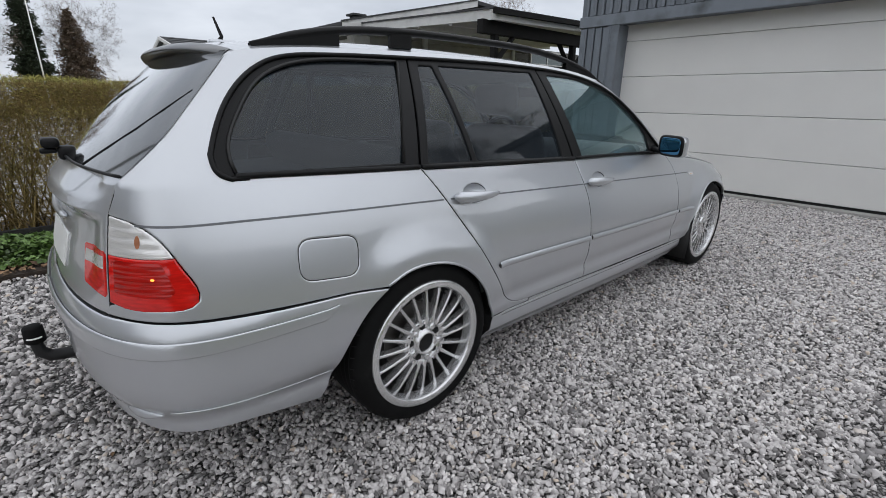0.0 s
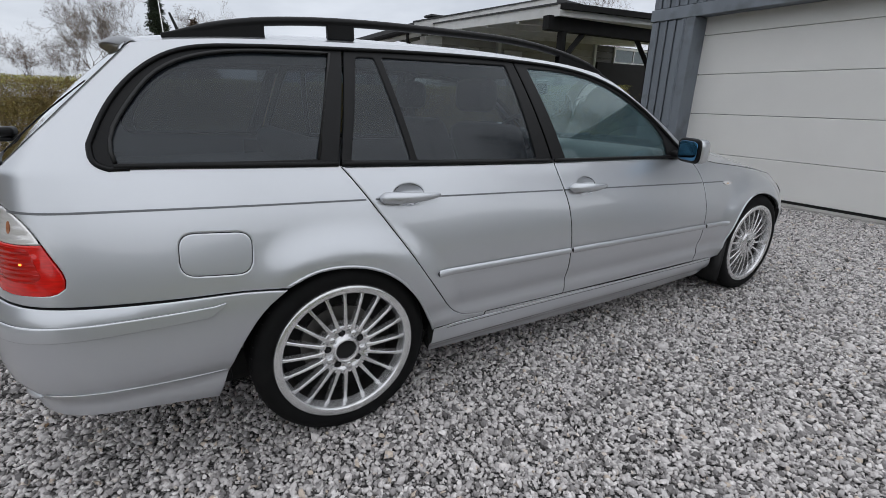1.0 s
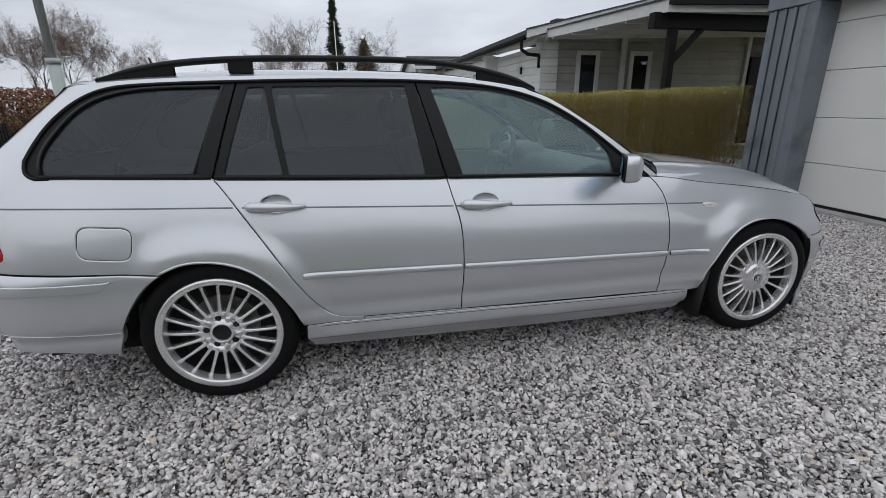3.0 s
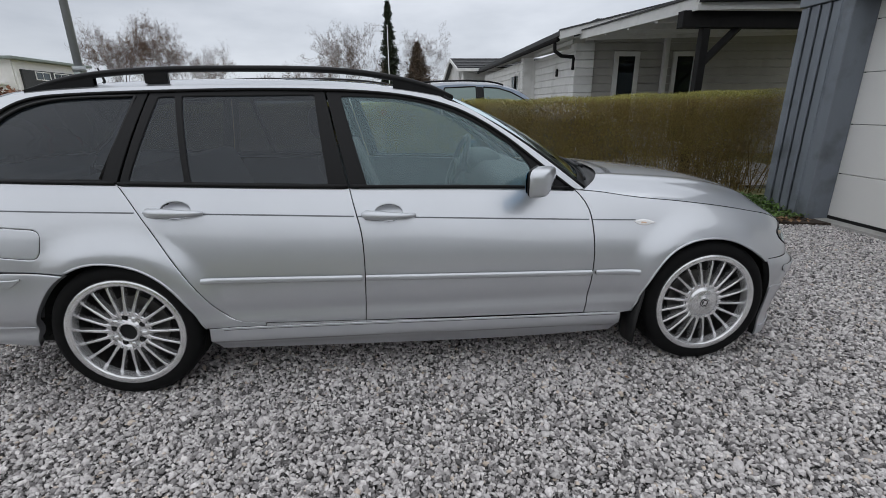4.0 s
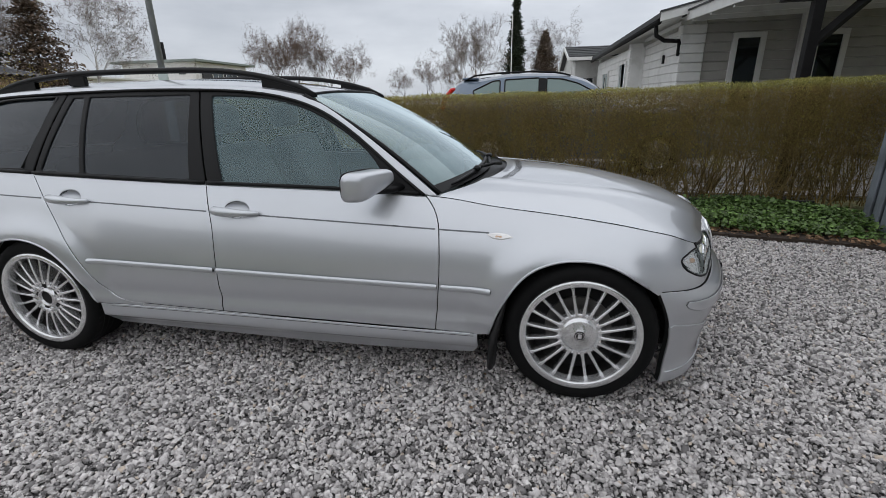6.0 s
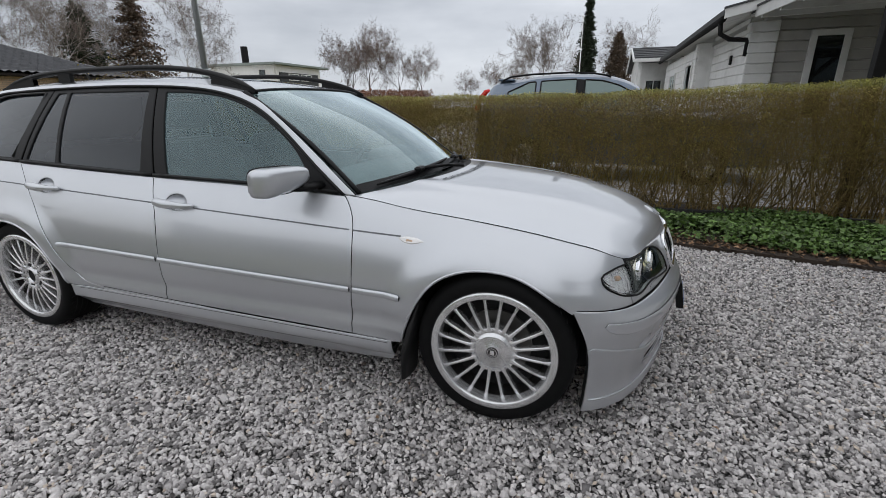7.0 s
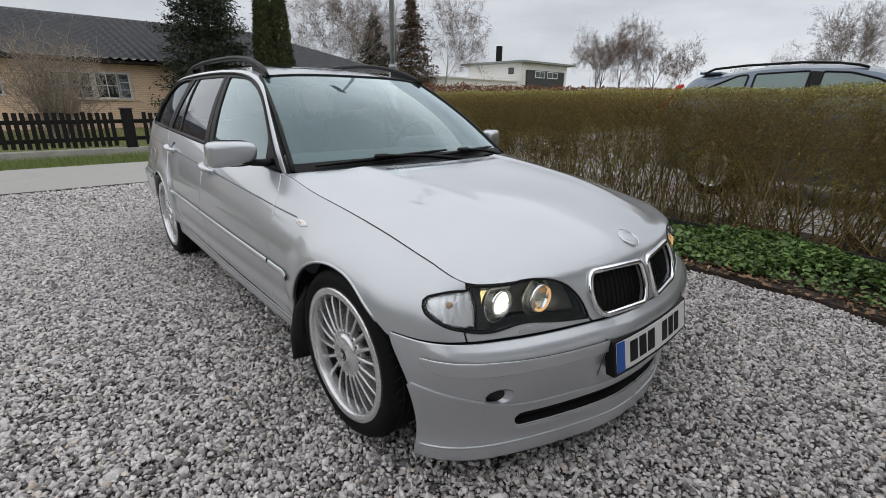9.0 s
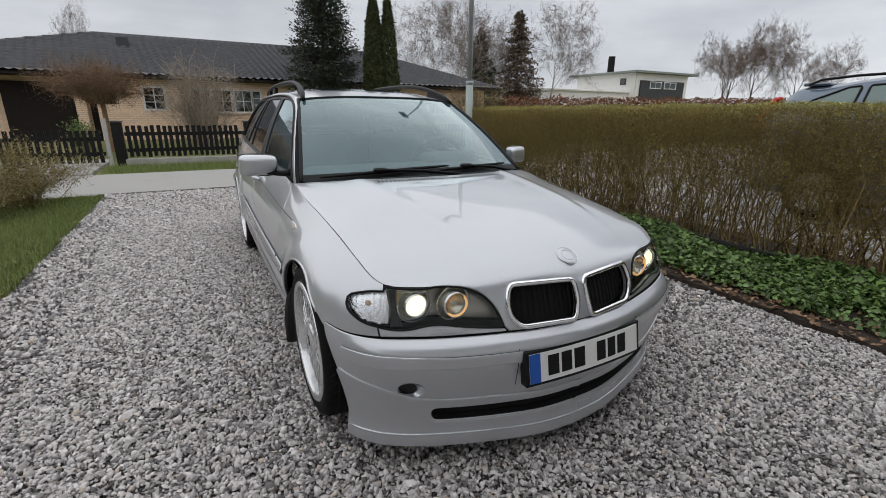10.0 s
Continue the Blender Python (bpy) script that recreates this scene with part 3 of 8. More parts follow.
# A dark strip laid on the sill draws the shade of its crease.
ridge = [(x, float(sill_gap(x)) - 0.0105) for x in np.linspace(0.42, 2.27, 24)] + [(x, float(sill_gap(x)) - 0.0128) for x in np.linspace(2.27, 0.42, 24)]
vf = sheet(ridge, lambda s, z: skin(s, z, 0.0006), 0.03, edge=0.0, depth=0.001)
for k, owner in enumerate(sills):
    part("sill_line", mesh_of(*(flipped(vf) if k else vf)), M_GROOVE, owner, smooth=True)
both("rocker", sheet(rocker, skin, 0.02, edge=0.0008), (M_PAINT, M_DARK), car)
front_arch = curve([(3.004, 0.520), (2.970, 0.545), (2.919, 0.580), (2.811, 0.634), (2.702, 0.651), (2.593, 0.640), (2.484, 0.586), (2.407, 0.483), (2.365, 0.395), (2.335, 0.300)], 34)
LAMP_OUT = curve([(SC - 0.004, 0.6745), (3.20, 0.671), (3.15, 0.662), (3.112, 0.643), (3.120, 0.620), (3.15, 0.600), (3.19, 0.582), (3.25, 0.568)], 18)
wing = (front_arch + [(2.285, 0.293), (2.258, 0.299)] + shift(SEAM_F, G)[::-1] + [(float(s), float(top_z(s)) - 0.0016) for s in np.linspace(2.06, SC - 0.008, 26)]
        + [(x - 0.003, z) for x, z in LAMP_OUT] + [(3.256, 0.5365), (3.15, 0.5365), (3.02, 0.536)])
wings = both("front_wing", sheet(wing, skin, 0.02, edge=0.002), (M_PAINT, M_GROOVE), car)

# bumpers
mid_f, mid_r = (lambda s, z: s > S1 - 1e-4), (lambda s, z: s < S0 + 1e-4)
BT = lambda s: 0.533 - 0.002 * smooth(3.05, 3.4, s) + 0.006 * smooth(3.4, S1, s)
fb_edge = curve([(3.008, 0.530), (3.04, 0.46), (3.064, 0.40), (3.085, 0.31), (3.092, 0.22), (3.088, 0.15), (3.078, 0.094)], 14)
def slot_line(g):
    """The intake's outline from the middle of its lower edge round its end to the middle of its upper edge."""
    return ([(s, 0.208 - g) for s in np.linspace(S1, 3.455, 14)] + [(3.440 - g, 0.214 - g), (3.432 - g, 0.232), (3.434 - g, 0.250), (3.446 - g, 0.260 + g)]
            + [(s, 0.262 + g + 0.004 * float(smooth(3.5, S1, s))) for s in np.linspace(3.46, S1, 14)])


TOW = np.linspace(0, 2 * math.pi, 26, endpoint=False)
hole = [(3.364 + 0.045 * math.cos(a), 0.350 + 0.031 * math.sin(a)) for a in TOW]
lip_low = spline([3.055, 3.2, 3.43, S1], [0.094, 0.100, 0.104, 0.100])
lip = [(s, float(lip_low(s))) for s in np.linspace(3.078, S1, 30)]
fb = fb_edge + lip[1:] + slot_line(0.0) + [(float(s), float(BT(s))) for s in np.linspace(S1, 3.01, 30)]
bm = whole(sheet(fb, front_skin, 0.018, holes=[hole], depth=0.03, free=mid_f))
front_bumper = dark_edges(part("front_bumper", bm, (M_PAINT, M_DARK), car, "silver bumper with a deep front lip", smooth=True))
vf = sheet([(3.40, 0.185), (S1, 0.185), (S1, 0.285), (3.40, 0.285)], lambda s, z: front_skin(s, z, -0.035), 0.04, depth=0, edge=0)
part("intake_backing", whole(vf), M_DARK, front_bumper)
dish = lambda u, a: front_skin(3.364 - 0.014 * u + 0.045 * (1 - 0.42 * u) * np.cos(a), 0.350 + 0.031 * (1 - 0.30 * u) * np.sin(a), -0.002 - 0.022 * u)
vf = loft(dish, np.linspace(0, 1, 5), np.linspace(0, 2 * math.pi, 27), up=(0.4, -0.9, 0))
both("tow_dish", vf, M_PAINT, front_bumper)
# A black disc in the dish puts the open tow hole's shade in colour.
vf = sheet([(3.352 + 0.031 * math.cos(a), 0.350 + 0.0255 * math.sin(a)) for a in TOW], lambda s, z: front_skin(s, z, -0.013), 0.02, depth=0, edge=0)
both("tow_cover", vf, M_PLASTIC, front_bumper)
rb_edge = curve([(-0.177, 0.603), (-0.232, 0.562), (-0.299, 0.481), (-0.359, 0.375), (-0.41, 0.244)], 14)
rb_low = spline([S0, -1.1, -0.85, -0.6, -0.41], [0.285, 0.285, 0.290, 0.280, 0.243])
rb = rb_edge + [(s, float(rb_low(s))) for s in np.linspace(-0.44, S0, 26)] + [(S0, 0.641)] + [(s, 0.641) for s in np.linspace(S0, SE - 0.03, 8)][1:] + BUMPER_TOP[1:-1]
rear_bumper = part("rear_bumper", whole(sheet(rb, rear_skin, 0.03, depth=0.03, free=mid_r)), M_PAINT, car, smooth=True)
rub_top = spline([S0, -0.755, -0.5, -0.36], [0.600, 0.600, 0.592, 0.590])
rub = [(-0.352, 0.588), (-0.354, 0.594)] + [(s, float(rub_top(s))) for s in np.linspace(-0.385, S0, 24)] + [(s, 0.556) for s in np.linspace(S0, -0.43, 24)] + [(-0.408, 0.5555), (-0.396, 0.559)]
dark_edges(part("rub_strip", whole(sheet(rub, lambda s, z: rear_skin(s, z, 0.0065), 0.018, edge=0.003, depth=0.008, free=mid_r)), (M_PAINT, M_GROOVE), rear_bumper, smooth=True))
for side in (1, -1):
    pts = [rear_skin(s, 0.356 + 0.028 * float(smooth(-0.38, -0.80, s)), 0.0015) for s in np.linspace(-0.375, SE + 0.15, 20)]
    part("bumper_crease", tube([(p[0], p[1] * side, p[2]) for p in pts], 0.0026, 5), M_PAINT, rear_bumper, smooth=True)
    pts = [rear_skin(s, 0.366 - 0.03 * t, 0.004) for t, s in zip(np.linspace(0, 1, 12), np.linspace(SE + 0.12, SE - 0.05, 12))]
    part("towing_scoop", tube([(p[0], p[1] * side, p[2]) for p in pts], [0.004 + 0.012 * math.sin(math.pi * t) for t in np.linspace(0, 1, 12)], 8), M_PAINT, rear_bumper, smooth=True)
front_rub = [(3.118, 0.476), (3.128, 0.491)] + [(s, 0.490 - 0.006 * float(smooth(3.3, 3.5, s))) for s in np.linspace(3.15, 3.735, 18)] + [(s, 0.440) for s in np.linspace(3.735, 3.20, 16)] + [(3.16, 0.446), (3.13, 0.460)]
both("rub_strip", sheet(front_rub, lambda s, z: front_skin(s, z, 0.007), 0.02, edge=0.003, depth=0.009), (M_PAINT, M_GROOVE), front_bumper)
lip_seam = spline([3.08, 3.267, 3.387, 3.61, 3.77, S1], [0.386, 0.352, 0.316, 0.304, 0.300, 0.299])
lip_top = [(s, float(lip_seam(s))) for s in np.linspace(S1, 3.09, 30)]
lip_poly = [(x - 0.002, z) for x, z in fb_edge if z < 0.375] + [(s, float(lip_low(s)) - 0.003) for s in np.linspace(3.088, S1, 30)] + slot_line(0.004) + lip_top
dark_edges(part("lip_spoiler", whole(sheet(lip_poly, lambda s, z: front_skin(s, z, 0.006), 0.018, edge=0.003, depth=0.007, free=mid_f)), (M_PAINT, M_PAINT), front_bumper, "silver front lip spoiler", smooth=True))
for side in (1, -1):
    pts = [front_skin(s, float(lip_low(s)) + 0.05, 0.0075) for s in np.linspace(3.10, S1, 24)]
    part("lip_crease", tube([(p[0], p[1] * side, p[2]) for p in pts], 0.004, 6), M_PAINT, front_bumper, smooth=True)

cover = rounded([(3.606, 0.411), (3.672, 0.408), (3.670, 0.438), (3.605, 0.439)], 0.004)
dark_edges(part("tow_cover_flap", mesh_of(*sheet(cover, lambda s, z: front_skin(s, z, 0.0008), 0.02, edge=0.0015, depth=0.003)), (M_PAINT, M_GROOVE), front_bumper, smooth=True))
for side in (1, -1):
    pts = [front_skin(3.722, z, 0.0004) for z in np.linspace(0.490, 0.345, 8)]
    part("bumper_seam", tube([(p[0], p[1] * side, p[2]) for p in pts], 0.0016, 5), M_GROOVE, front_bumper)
for arch, owners in ((front_arch[2:], wings), (rear_arch, quarters)):
    for k, owner in enumerate(owners):
        pts = [skin(s, z + 0.002, -0.001) for s, z in arch]
        part("arch_lip", tube([(p[0], p[1] * (-1 if k else 1), p[2]) for p in pts], 0.0055, 6), M_PAINT, owner, smooth=True)

# bonnet and nose
_fs = np.linspace(S1, SC, 300)
_front = skin(_fs, top_z(_fs))
_corner = float(-_front[-1, 1])
bonnet_xr = lambda a: 2.36 + (float(skin(2.09, top_z(2.09))[0]) - 2.36) * a**2.2
bonnet_zc = spline([0, 0.2, 0.4, 0.6, 0.8, 0.9, 0.96, 1.0], [0.914, 0.904, 0.886, 0.860, 0.813, 0.779, 0.749, 0.725])


def bonnet(u, v):
    """The bonnet by length (0 at the windscreen, 1 at the nose) and width (-1 to 1)."""
    u, v = np.broadcast_arrays(np.asarray(u, float), np.asarray(v, float))
    a = np.abs(v)
    s = 2.09 + (SC - 2.09) * u
    e = skin(s, top_z(s))
    fx, fz = np.interp(a * _corner, -_front[:, 1], _front[:, 0]), np.interp(a * _corner, -_front[:, 1], _front[:, 2])
    edge_x = float(skin(2.09, top_z(2.09))[0]) * (1 - u) + _front[-1, 0] * u
    x = bonnet_xr(a) * (1 - u) + fx * u + (e[..., 0] - edge_x) * a**4
    z = e[..., 2] + (bonnet_zc(u) - e[..., 2]) * (1 - a**2.6)
    z = z + (fz - (_front[-1, 2] + (0.725 - _front[-1, 2]) * (1 - a**2.6))) * u**4
    z = z + 0.006 * np.exp(-(((a - 0.60 + 0.12 * u) / 0.06) ** 2)) * (1 - u**3)
    return np.stack([x, v * e[..., 1], z], -1)


nose_side = curve([(front_s(0.555), float(top_z(front_s(0.555)))), (3.485, 0.6885), (3.545, 0.683), (3.600, 0.666), (3.643, 0.631), (3.669, 0.589), (3.684, 0.553)], 14)


def kidney(g):
    pts = rounded([(front_s(w), z) for w, z in ((0.025, 0.679), (0.290, 0.686), (0.303, 0.630), (0.292, 0.584), (0.258, 0.550), (0.036, 0.547), (0.022, 0.61))], 0.022, 6)
    return [tuple(p) for p in inset(np.array(pts), -g)]


nose = [(S1, 0.5395)] + [(S1, float(top_z(S1)))] + [(s, float(top_z(s))) for s in np.linspace(S1, front_s(0.555), 16)][1:] + nose_side[1:] + [(front_s(0.295), 0.538)]
nose_vf = sheet(nose, skin, 0.024, holes=[kidney(0.004)], free=lambda s, z: (s > S1 - 1e-4) | (z > top_z(s) - 1e-3))
top_vf = loft(bonnet, np.r_[np.linspace(0, 0.8, 24), np.linspace(0.82, 1, 14)], np.linspace(-1, 1, 61))
meet = np.array([0.62, 0.0, 0.78])


def rolled(vf, at_edge):
    """Normals turned towards a common direction where bonnet and nose meet."""
    v, f, n = vf
    m = []
    for p, q in zip(v, n):
        k = at_edge(p)
        d = np.array(q) * (1 - k) + meet * k
        m.append(tuple(d / np.linalg.norm(d)))
    return v, f, m


front_line = lambda p: float(np.interp(abs(p[1]), -_front[:, 1], _front[:, 0]))
top_vf = rolled(top_vf, lambda p: float(max(0.0, 1 - (front_line(p) - p[0]) / 0.05) * smooth(0.56, 0.42, abs(p[1]))))
nose_vf = rolled(nose_vf, lambda p: max(0.0, min(1.0, 1 - (float(np.interp(abs(p[1]), -_front[:, 1], _front[:, 2])) - p[2]) / 0.03)) * float(smooth(0.56, 0.42, abs(p[1]))))
hood = part("bonnet", whole(nose_vf, top_vf), M_PAINT, car, smooth=True)
for k, u0 in enumerate(np.linspace(-0.46, 0.50, 38)):
    d = Vector((0, 0, 0.002))
    p = [Vector(bonnet(0.052, u0)) + d, Vector(bonnet(0.052, u0 + 0.011)) + d, Vector(bonnet(0.088, u0 + 0.020)) + d, Vector(bonnet(0.088, u0 + 0.009)) + d]
    bm = bmesh.new()
    bm.faces.new([bm.verts.new(q) for q in p])
    bmesh.ops.solidify(bm, geom=bm.faces[:], thickness=0.001)
    part("vent_slit", bm, M_BLACK, hood)
for sgn in (1, -1):
    ring, back = [], []
    pts = kidney(0.0)
    path = [skin(s, z, 0.006) for s, z in pts]
    bm = tube([(p[0], p[1] * sgn, p[2]) for p in path + path[:1]], 0.0105, 8, caps=False)
    part("grille_frame", bm, M_CHROME, hood, "chrome kidney grille surround", smooth=True)
    vf = sheet(kidney(0.01), lambda s, z: skin(s, z, -0.035), 0.04, depth=0, edge=0)
    part("grille_backing", mesh_of(*(vf if sgn > 0 else flipped(vf))), M_DARK, hood)
    for w in np.linspace(0.045, 0.265, 11):
        p = [skin(front_s(w), z, -0.012) for z in np.linspace(0.565, 0.672, 5)]
        part("grille_slat", tube([(q[0], q[1] * sgn, q[2]) for q in p], 0.0035, 5), M_BLACK, hood)
nrm = Vector((0.50, 0, 0.866)).normalized()
rot = Matrix.Translation(Vector(bonnet(0.972, 0.0)) + nrm * 0.001) @ nrm.to_track_quat("Z", "Y").to_matrix().to_4x4()
bm = revolve([(0.0, 0.0052), (0.026, 0.0046), (0.037, 0.003), (0.0405, 0.0), (0.041, -0.006)], seg=40)
bmesh.ops.transform(bm, matrix=rot @ Matrix.Rotation(radians(90), 4, "X"), verts=bm.verts[:])
badge = part("badge", bm, M_PAINT, hood, "round silver badge", smooth=True)
for r in (0.0405, 0.024):
    ring = [rot @ Vector((r * math.cos(a), r * math.sin(a), 0.002 if r > 0.03 else 0.0048)) for a in np.linspace(0, 2 * math.pi, 41)]
    part("badge_rim", tube(ring, 0.0014, 5, caps=False), M_CHROME if r > 0.03 else M_PAINT, badge, smooth=True)

# strip between headlamp and bumper
lamp_low = curve([(3.254, 0.567), (3.31, 0.558), (3.36, 0.559), (3.42, 0.570), (3.46, 0.572), (3.52, 0.565), (3.60, 0.556), (3.68, 0.551)], 20)
strip = [(x, z - 0.003) for x, z in lamp_low] + [(3.69, 0.540)] + [(s, float(BT(s)) + 0.004) for s in np.linspace(3.685, 3.262, 12)]
trims = both("headlamp_trim", sheet(strip, skin, 0.03), M_PAINT, car)
washer = [(3.428, 0.5415), (3.535, 0.5415), (3.537, 0.551), (3.517, 0.5605), (3.452, 0.5625), (3.428, 0.551)]
vf = sheet(washer, lambda s, z: skin(s, z, 0.003), 0.02, edge=0.002, depth=0.004)
for k, owner in enumerate(trims):
    dark_edges(part("washer_cover", mesh_of(*(flipped(vf) if k else vf)), (M_PAINT, M_DARK), owner, smooth=True))

# headlamps
lamp_top = [(s, float(top_z(s)) - 0.006) for s in np.linspace(SC + 0.002, front_s(0.555), 12)]
lamp = LAMP_OUT[::-1] + lamp_top + [(x - 0.003, z - 0.002) for x, z in nose_side[1:]] + lamp_low[::-1]
M_AMBER = glow("lit_amber_ring", (1.0, 0.56, 0.22), 0.42)
M_BEAM = glow("lit_headlamp", (1.0, 0.95, 0.62), 1.15)
M_REFLECT = material("lamp_reflector", (0.93, 0.93, 0.94), rough=0.16, metal=0.85, vary=0.1, scale=60, bump=0.3, bump_scale=150)
M_HOUSING = material("smoked_lamp_housing", (0.40, 0.365, 0.32), rough=0.25, metal=0.7, vary=0.25, scale=9, spec=0.7)
M_BOWL = material("projector_bowl", (0.62, 0.60, 0.50), rough=0.22, metal=0.95, vary=0.3, scale=40, bump=0.2, bump_scale=90)
M_BULB = material("amber_bulb", (0.52, 0.36, 0.24), rough=0.2, vary=0.1)
for sgn in (1, -1):
    def side(vf):
        return mesh_of(*(vf if sgn > 0 else flipped(vf)))
    unit = part("headlamp", side(sheet(lamp, lambda s, z: skin(s, z, 0.001), 0.03, depth=0.004)), M_LENS, car, "clear lens headlamp with dark housing, lit", smooth=True)
    unit.visible_shadow = False
    part("lamp_housing", side(sheet([tuple(p) for p in inset(np.array(lamp), -0.002)], lambda s, z: skin(s, z, -0.05 - 0.03 * smooth(3.1, 3.3, s)), 0.05, depth=-0.040, edge=0)), M_HOUSING, unit, smooth=False)
    seal = [skin(s, z, 0.0) for s, z in lamp]
    part("lamp_seal", tube([(p[0], p[1] * sgn, p[2]) for p in seal + seal[:1]], 0.004, 5, caps=False), M_BLACK, unit, smooth=True)
    turn = [tuple(p) for p in inset(np.array(LAMP_OUT[:-1] + [(3.262, 0.570), (3.286, 0.572), (3.288, 0.62), (3.270, 0.674)]), 0.003)]
    part("indicator_reflector", side(sheet(turn, lambda s, z: skin(s, z, -0.016 + 0.0014 * np.abs(np.sin(110 * s + 15 * z))), 0.006, depth=-0.012, edge=0)), M_REFLECT, unit, "clear ribbed indicator", smooth=True)
    bar = [(3.276, 0.680), (3.304, 0.682), (3.312, 0.620), (3.336, 0.564), (3.292, 0.565), (3.294, 0.620)]
    part("lamp_divider", side(sheet(bar, lambda s, z: skin(s, z, -0.006), 0.02, depth=0.02)), M_PLASTIC, unit, smooth=True)
    edge_bar = [(float(s), float(top_z(s)) - 0.014) for s in np.linspace(3.31, 3.415, 8)] + [(float(s), float(top_z(s)) - 0.021) for s in np.linspace(3.415, 3.31, 8)]
    part("lamp_upper_rim", side(sheet(edge_bar, lambda s, z: skin(s, z, -0.012), 0.02, depth=0.01)), M_BOWL, unit, smooth=True)
    bm = bmesh.new()
    bmesh.ops.create_uvsphere(bm, u_segments=14, v_segments=8, radius=0.010)
    c = skin(3.200, 0.634, -0.012)
    bmesh.ops.translate(bm, verts=bm.verts[:], vec=(c[0], c[1] * sgn, c[2]))
    part("indicator_bulb", bm, M_BULB, unit, smooth=True)
    for w, z, r, lit in ((3.370, 0.626, 0.041, True), (3.512, 0.625, 0.044, False)):
        c = Vector(skin(w, z, -0.038))
        c.y *= sgn
        base = Matrix.Translation(c) @ Matrix.Rotation(radians(-90), 4, "Z")
        bm = revolve([(r * 0.80, -0.02), (r * 0.86, 0.022), (r * 1.0, 0.028), (r * 1.02, 0.018), (r * 0.98, -0.02)], seg=32)
        bmesh.ops.transform(bm, matrix=base, verts=bm.verts[:])
        part("lamp_ring", bm, M_CHROME, unit, smooth=True)
        bm = revolve([(r * 1.0, -0.012), (r * 1.25, -0.004), (r * 1.42, 0.006), (r * 1.45, 0.004), (r * 1.25, -0.010)], seg=32)
        bmesh.ops.transform(bm, matrix=base, verts=bm.verts[:])
        part("lamp_bowl", bm, M_BOWL, unit, smooth=True)
        if lit:
            rim = [base @ Vector((r * 1.5 * math.cos(t), 0.010, r * 1.5 * math.sin(t))) for t in np.linspace(3.3, 6.4, 24)]
            part("lamp_bezel", tube(rim, 0.0026, 6), M_CHROME, unit, smooth=True)
        if not lit:
            halo = [base @ Vector((r * 0.86 * math.cos(t), 0.028, r * 0.86 * math.sin(t))) for t in np.linspace(2.44, 5.6, 26)]
            part("halo", tube(halo, 0.0042, 6), M_AMBER, unit, "lit amber half ring", smooth=True)
        bm = revolve([(0.0, 0.026), (r * 0.35, 0.022), (r * 0.62, 0.012), (r * 0.80, -0.004), (r * 0.80, -0.02)] if lit else [(0.0, -0.014), (r * 0.35, -0.01), (r * 0.62, 0.002), (r * 0.80, 0.014)], seg=32)
        bmesh.ops.transform(bm, matrix=base, verts=bm.verts[:])
        part("lamp_projector", bm, M_BEAM if lit else M_BOWL, unit, smooth=True)

# number plate: a white field with dark bars in place of its characters


def plate_pt(y, z, lift):
    """On the plate's plane in front of the bumper."""
    return (3.462 + lift + (0.42 - z) * 0.18 - 0.20 * y * y, y, z)


def plate_box(name, y0, y1, z0, z1, lift, thick, mat, parent, label="", n=6):
    bm = bmesh.new()
    rows = []
    for k in range(n + 1):
        y = y0 + (y1 - y0) * k / n
        rows.append([bm.verts.new(plate_pt(y, z, l)) for z, l in ((z0, lift), (z1, lift), (z1, lift - thick), (z0, lift - thick))])
    for a, b in zip(rows, rows[1:]):
        for j in range(4):
            bm.faces.new((a[j], a[(j + 1) % 4], b[(j + 1) % 4], b[j]))
    bm.faces.new(rows[0])
    bm.faces.new(rows[-1][::-1])
    bmesh.ops.recalc_face_normals(bm, faces=bm.faces[:])
    return part(name, bm, mat, parent, label)


M_PLATE = material("plate_white", (0.78, 0.78, 0.76), rough=0.35, vary=0.04)
M_BLUE = material("plate_blue", (0.01, 0.09, 0.42), rough=0.35, vary=0.05)
holder = plate_box("number_plate_holder", -0.272, 0.272, 0.362, 0.480, 0.004, 0.03, M_BLACK, car, "black number plate holder")
plate_box("number_plate", -0.258, 0.258, 0.372, 0.472, 0.006, 0.004, M_PLATE, holder, "white number plate with a blue band")
plate_box("plate_band", -0.258, -0.216, 0.372, 0.472, 0.0072, 0.002, M_BLUE, holder, n=1)
for y0, y1 in ((-0.185, -0.140), (-0.128, -0.084), (-0.072, -0.024), (0.035, 0.078), (0.090, 0.130), (0.143, 0.186)):
    plate_box("plate_bar", y0, y1, 0.388, 0.458, 0.0072, 0.002, M_BLACK, holder, n=1)
for y0, y1 in ((0.02, 0.075), (0.09, 0.14), (0.155, 0.21), (0.225, 0.275), (0.29, 0.335), (0.35, 0.40)):
    s0, s1 = front_s(y0), front_s(y1)
    vf = sheet([(s0, 0.162), (s1, 0.162), (s1, 0.190), (s0, 0.190)], lambda s, z: front_skin(s, z, 0.0095), 0.02, depth=0.006)
    part("raised_mark", mesh_of(*flipped(vf)), M_PAINT, front_bumper, smooth=True)

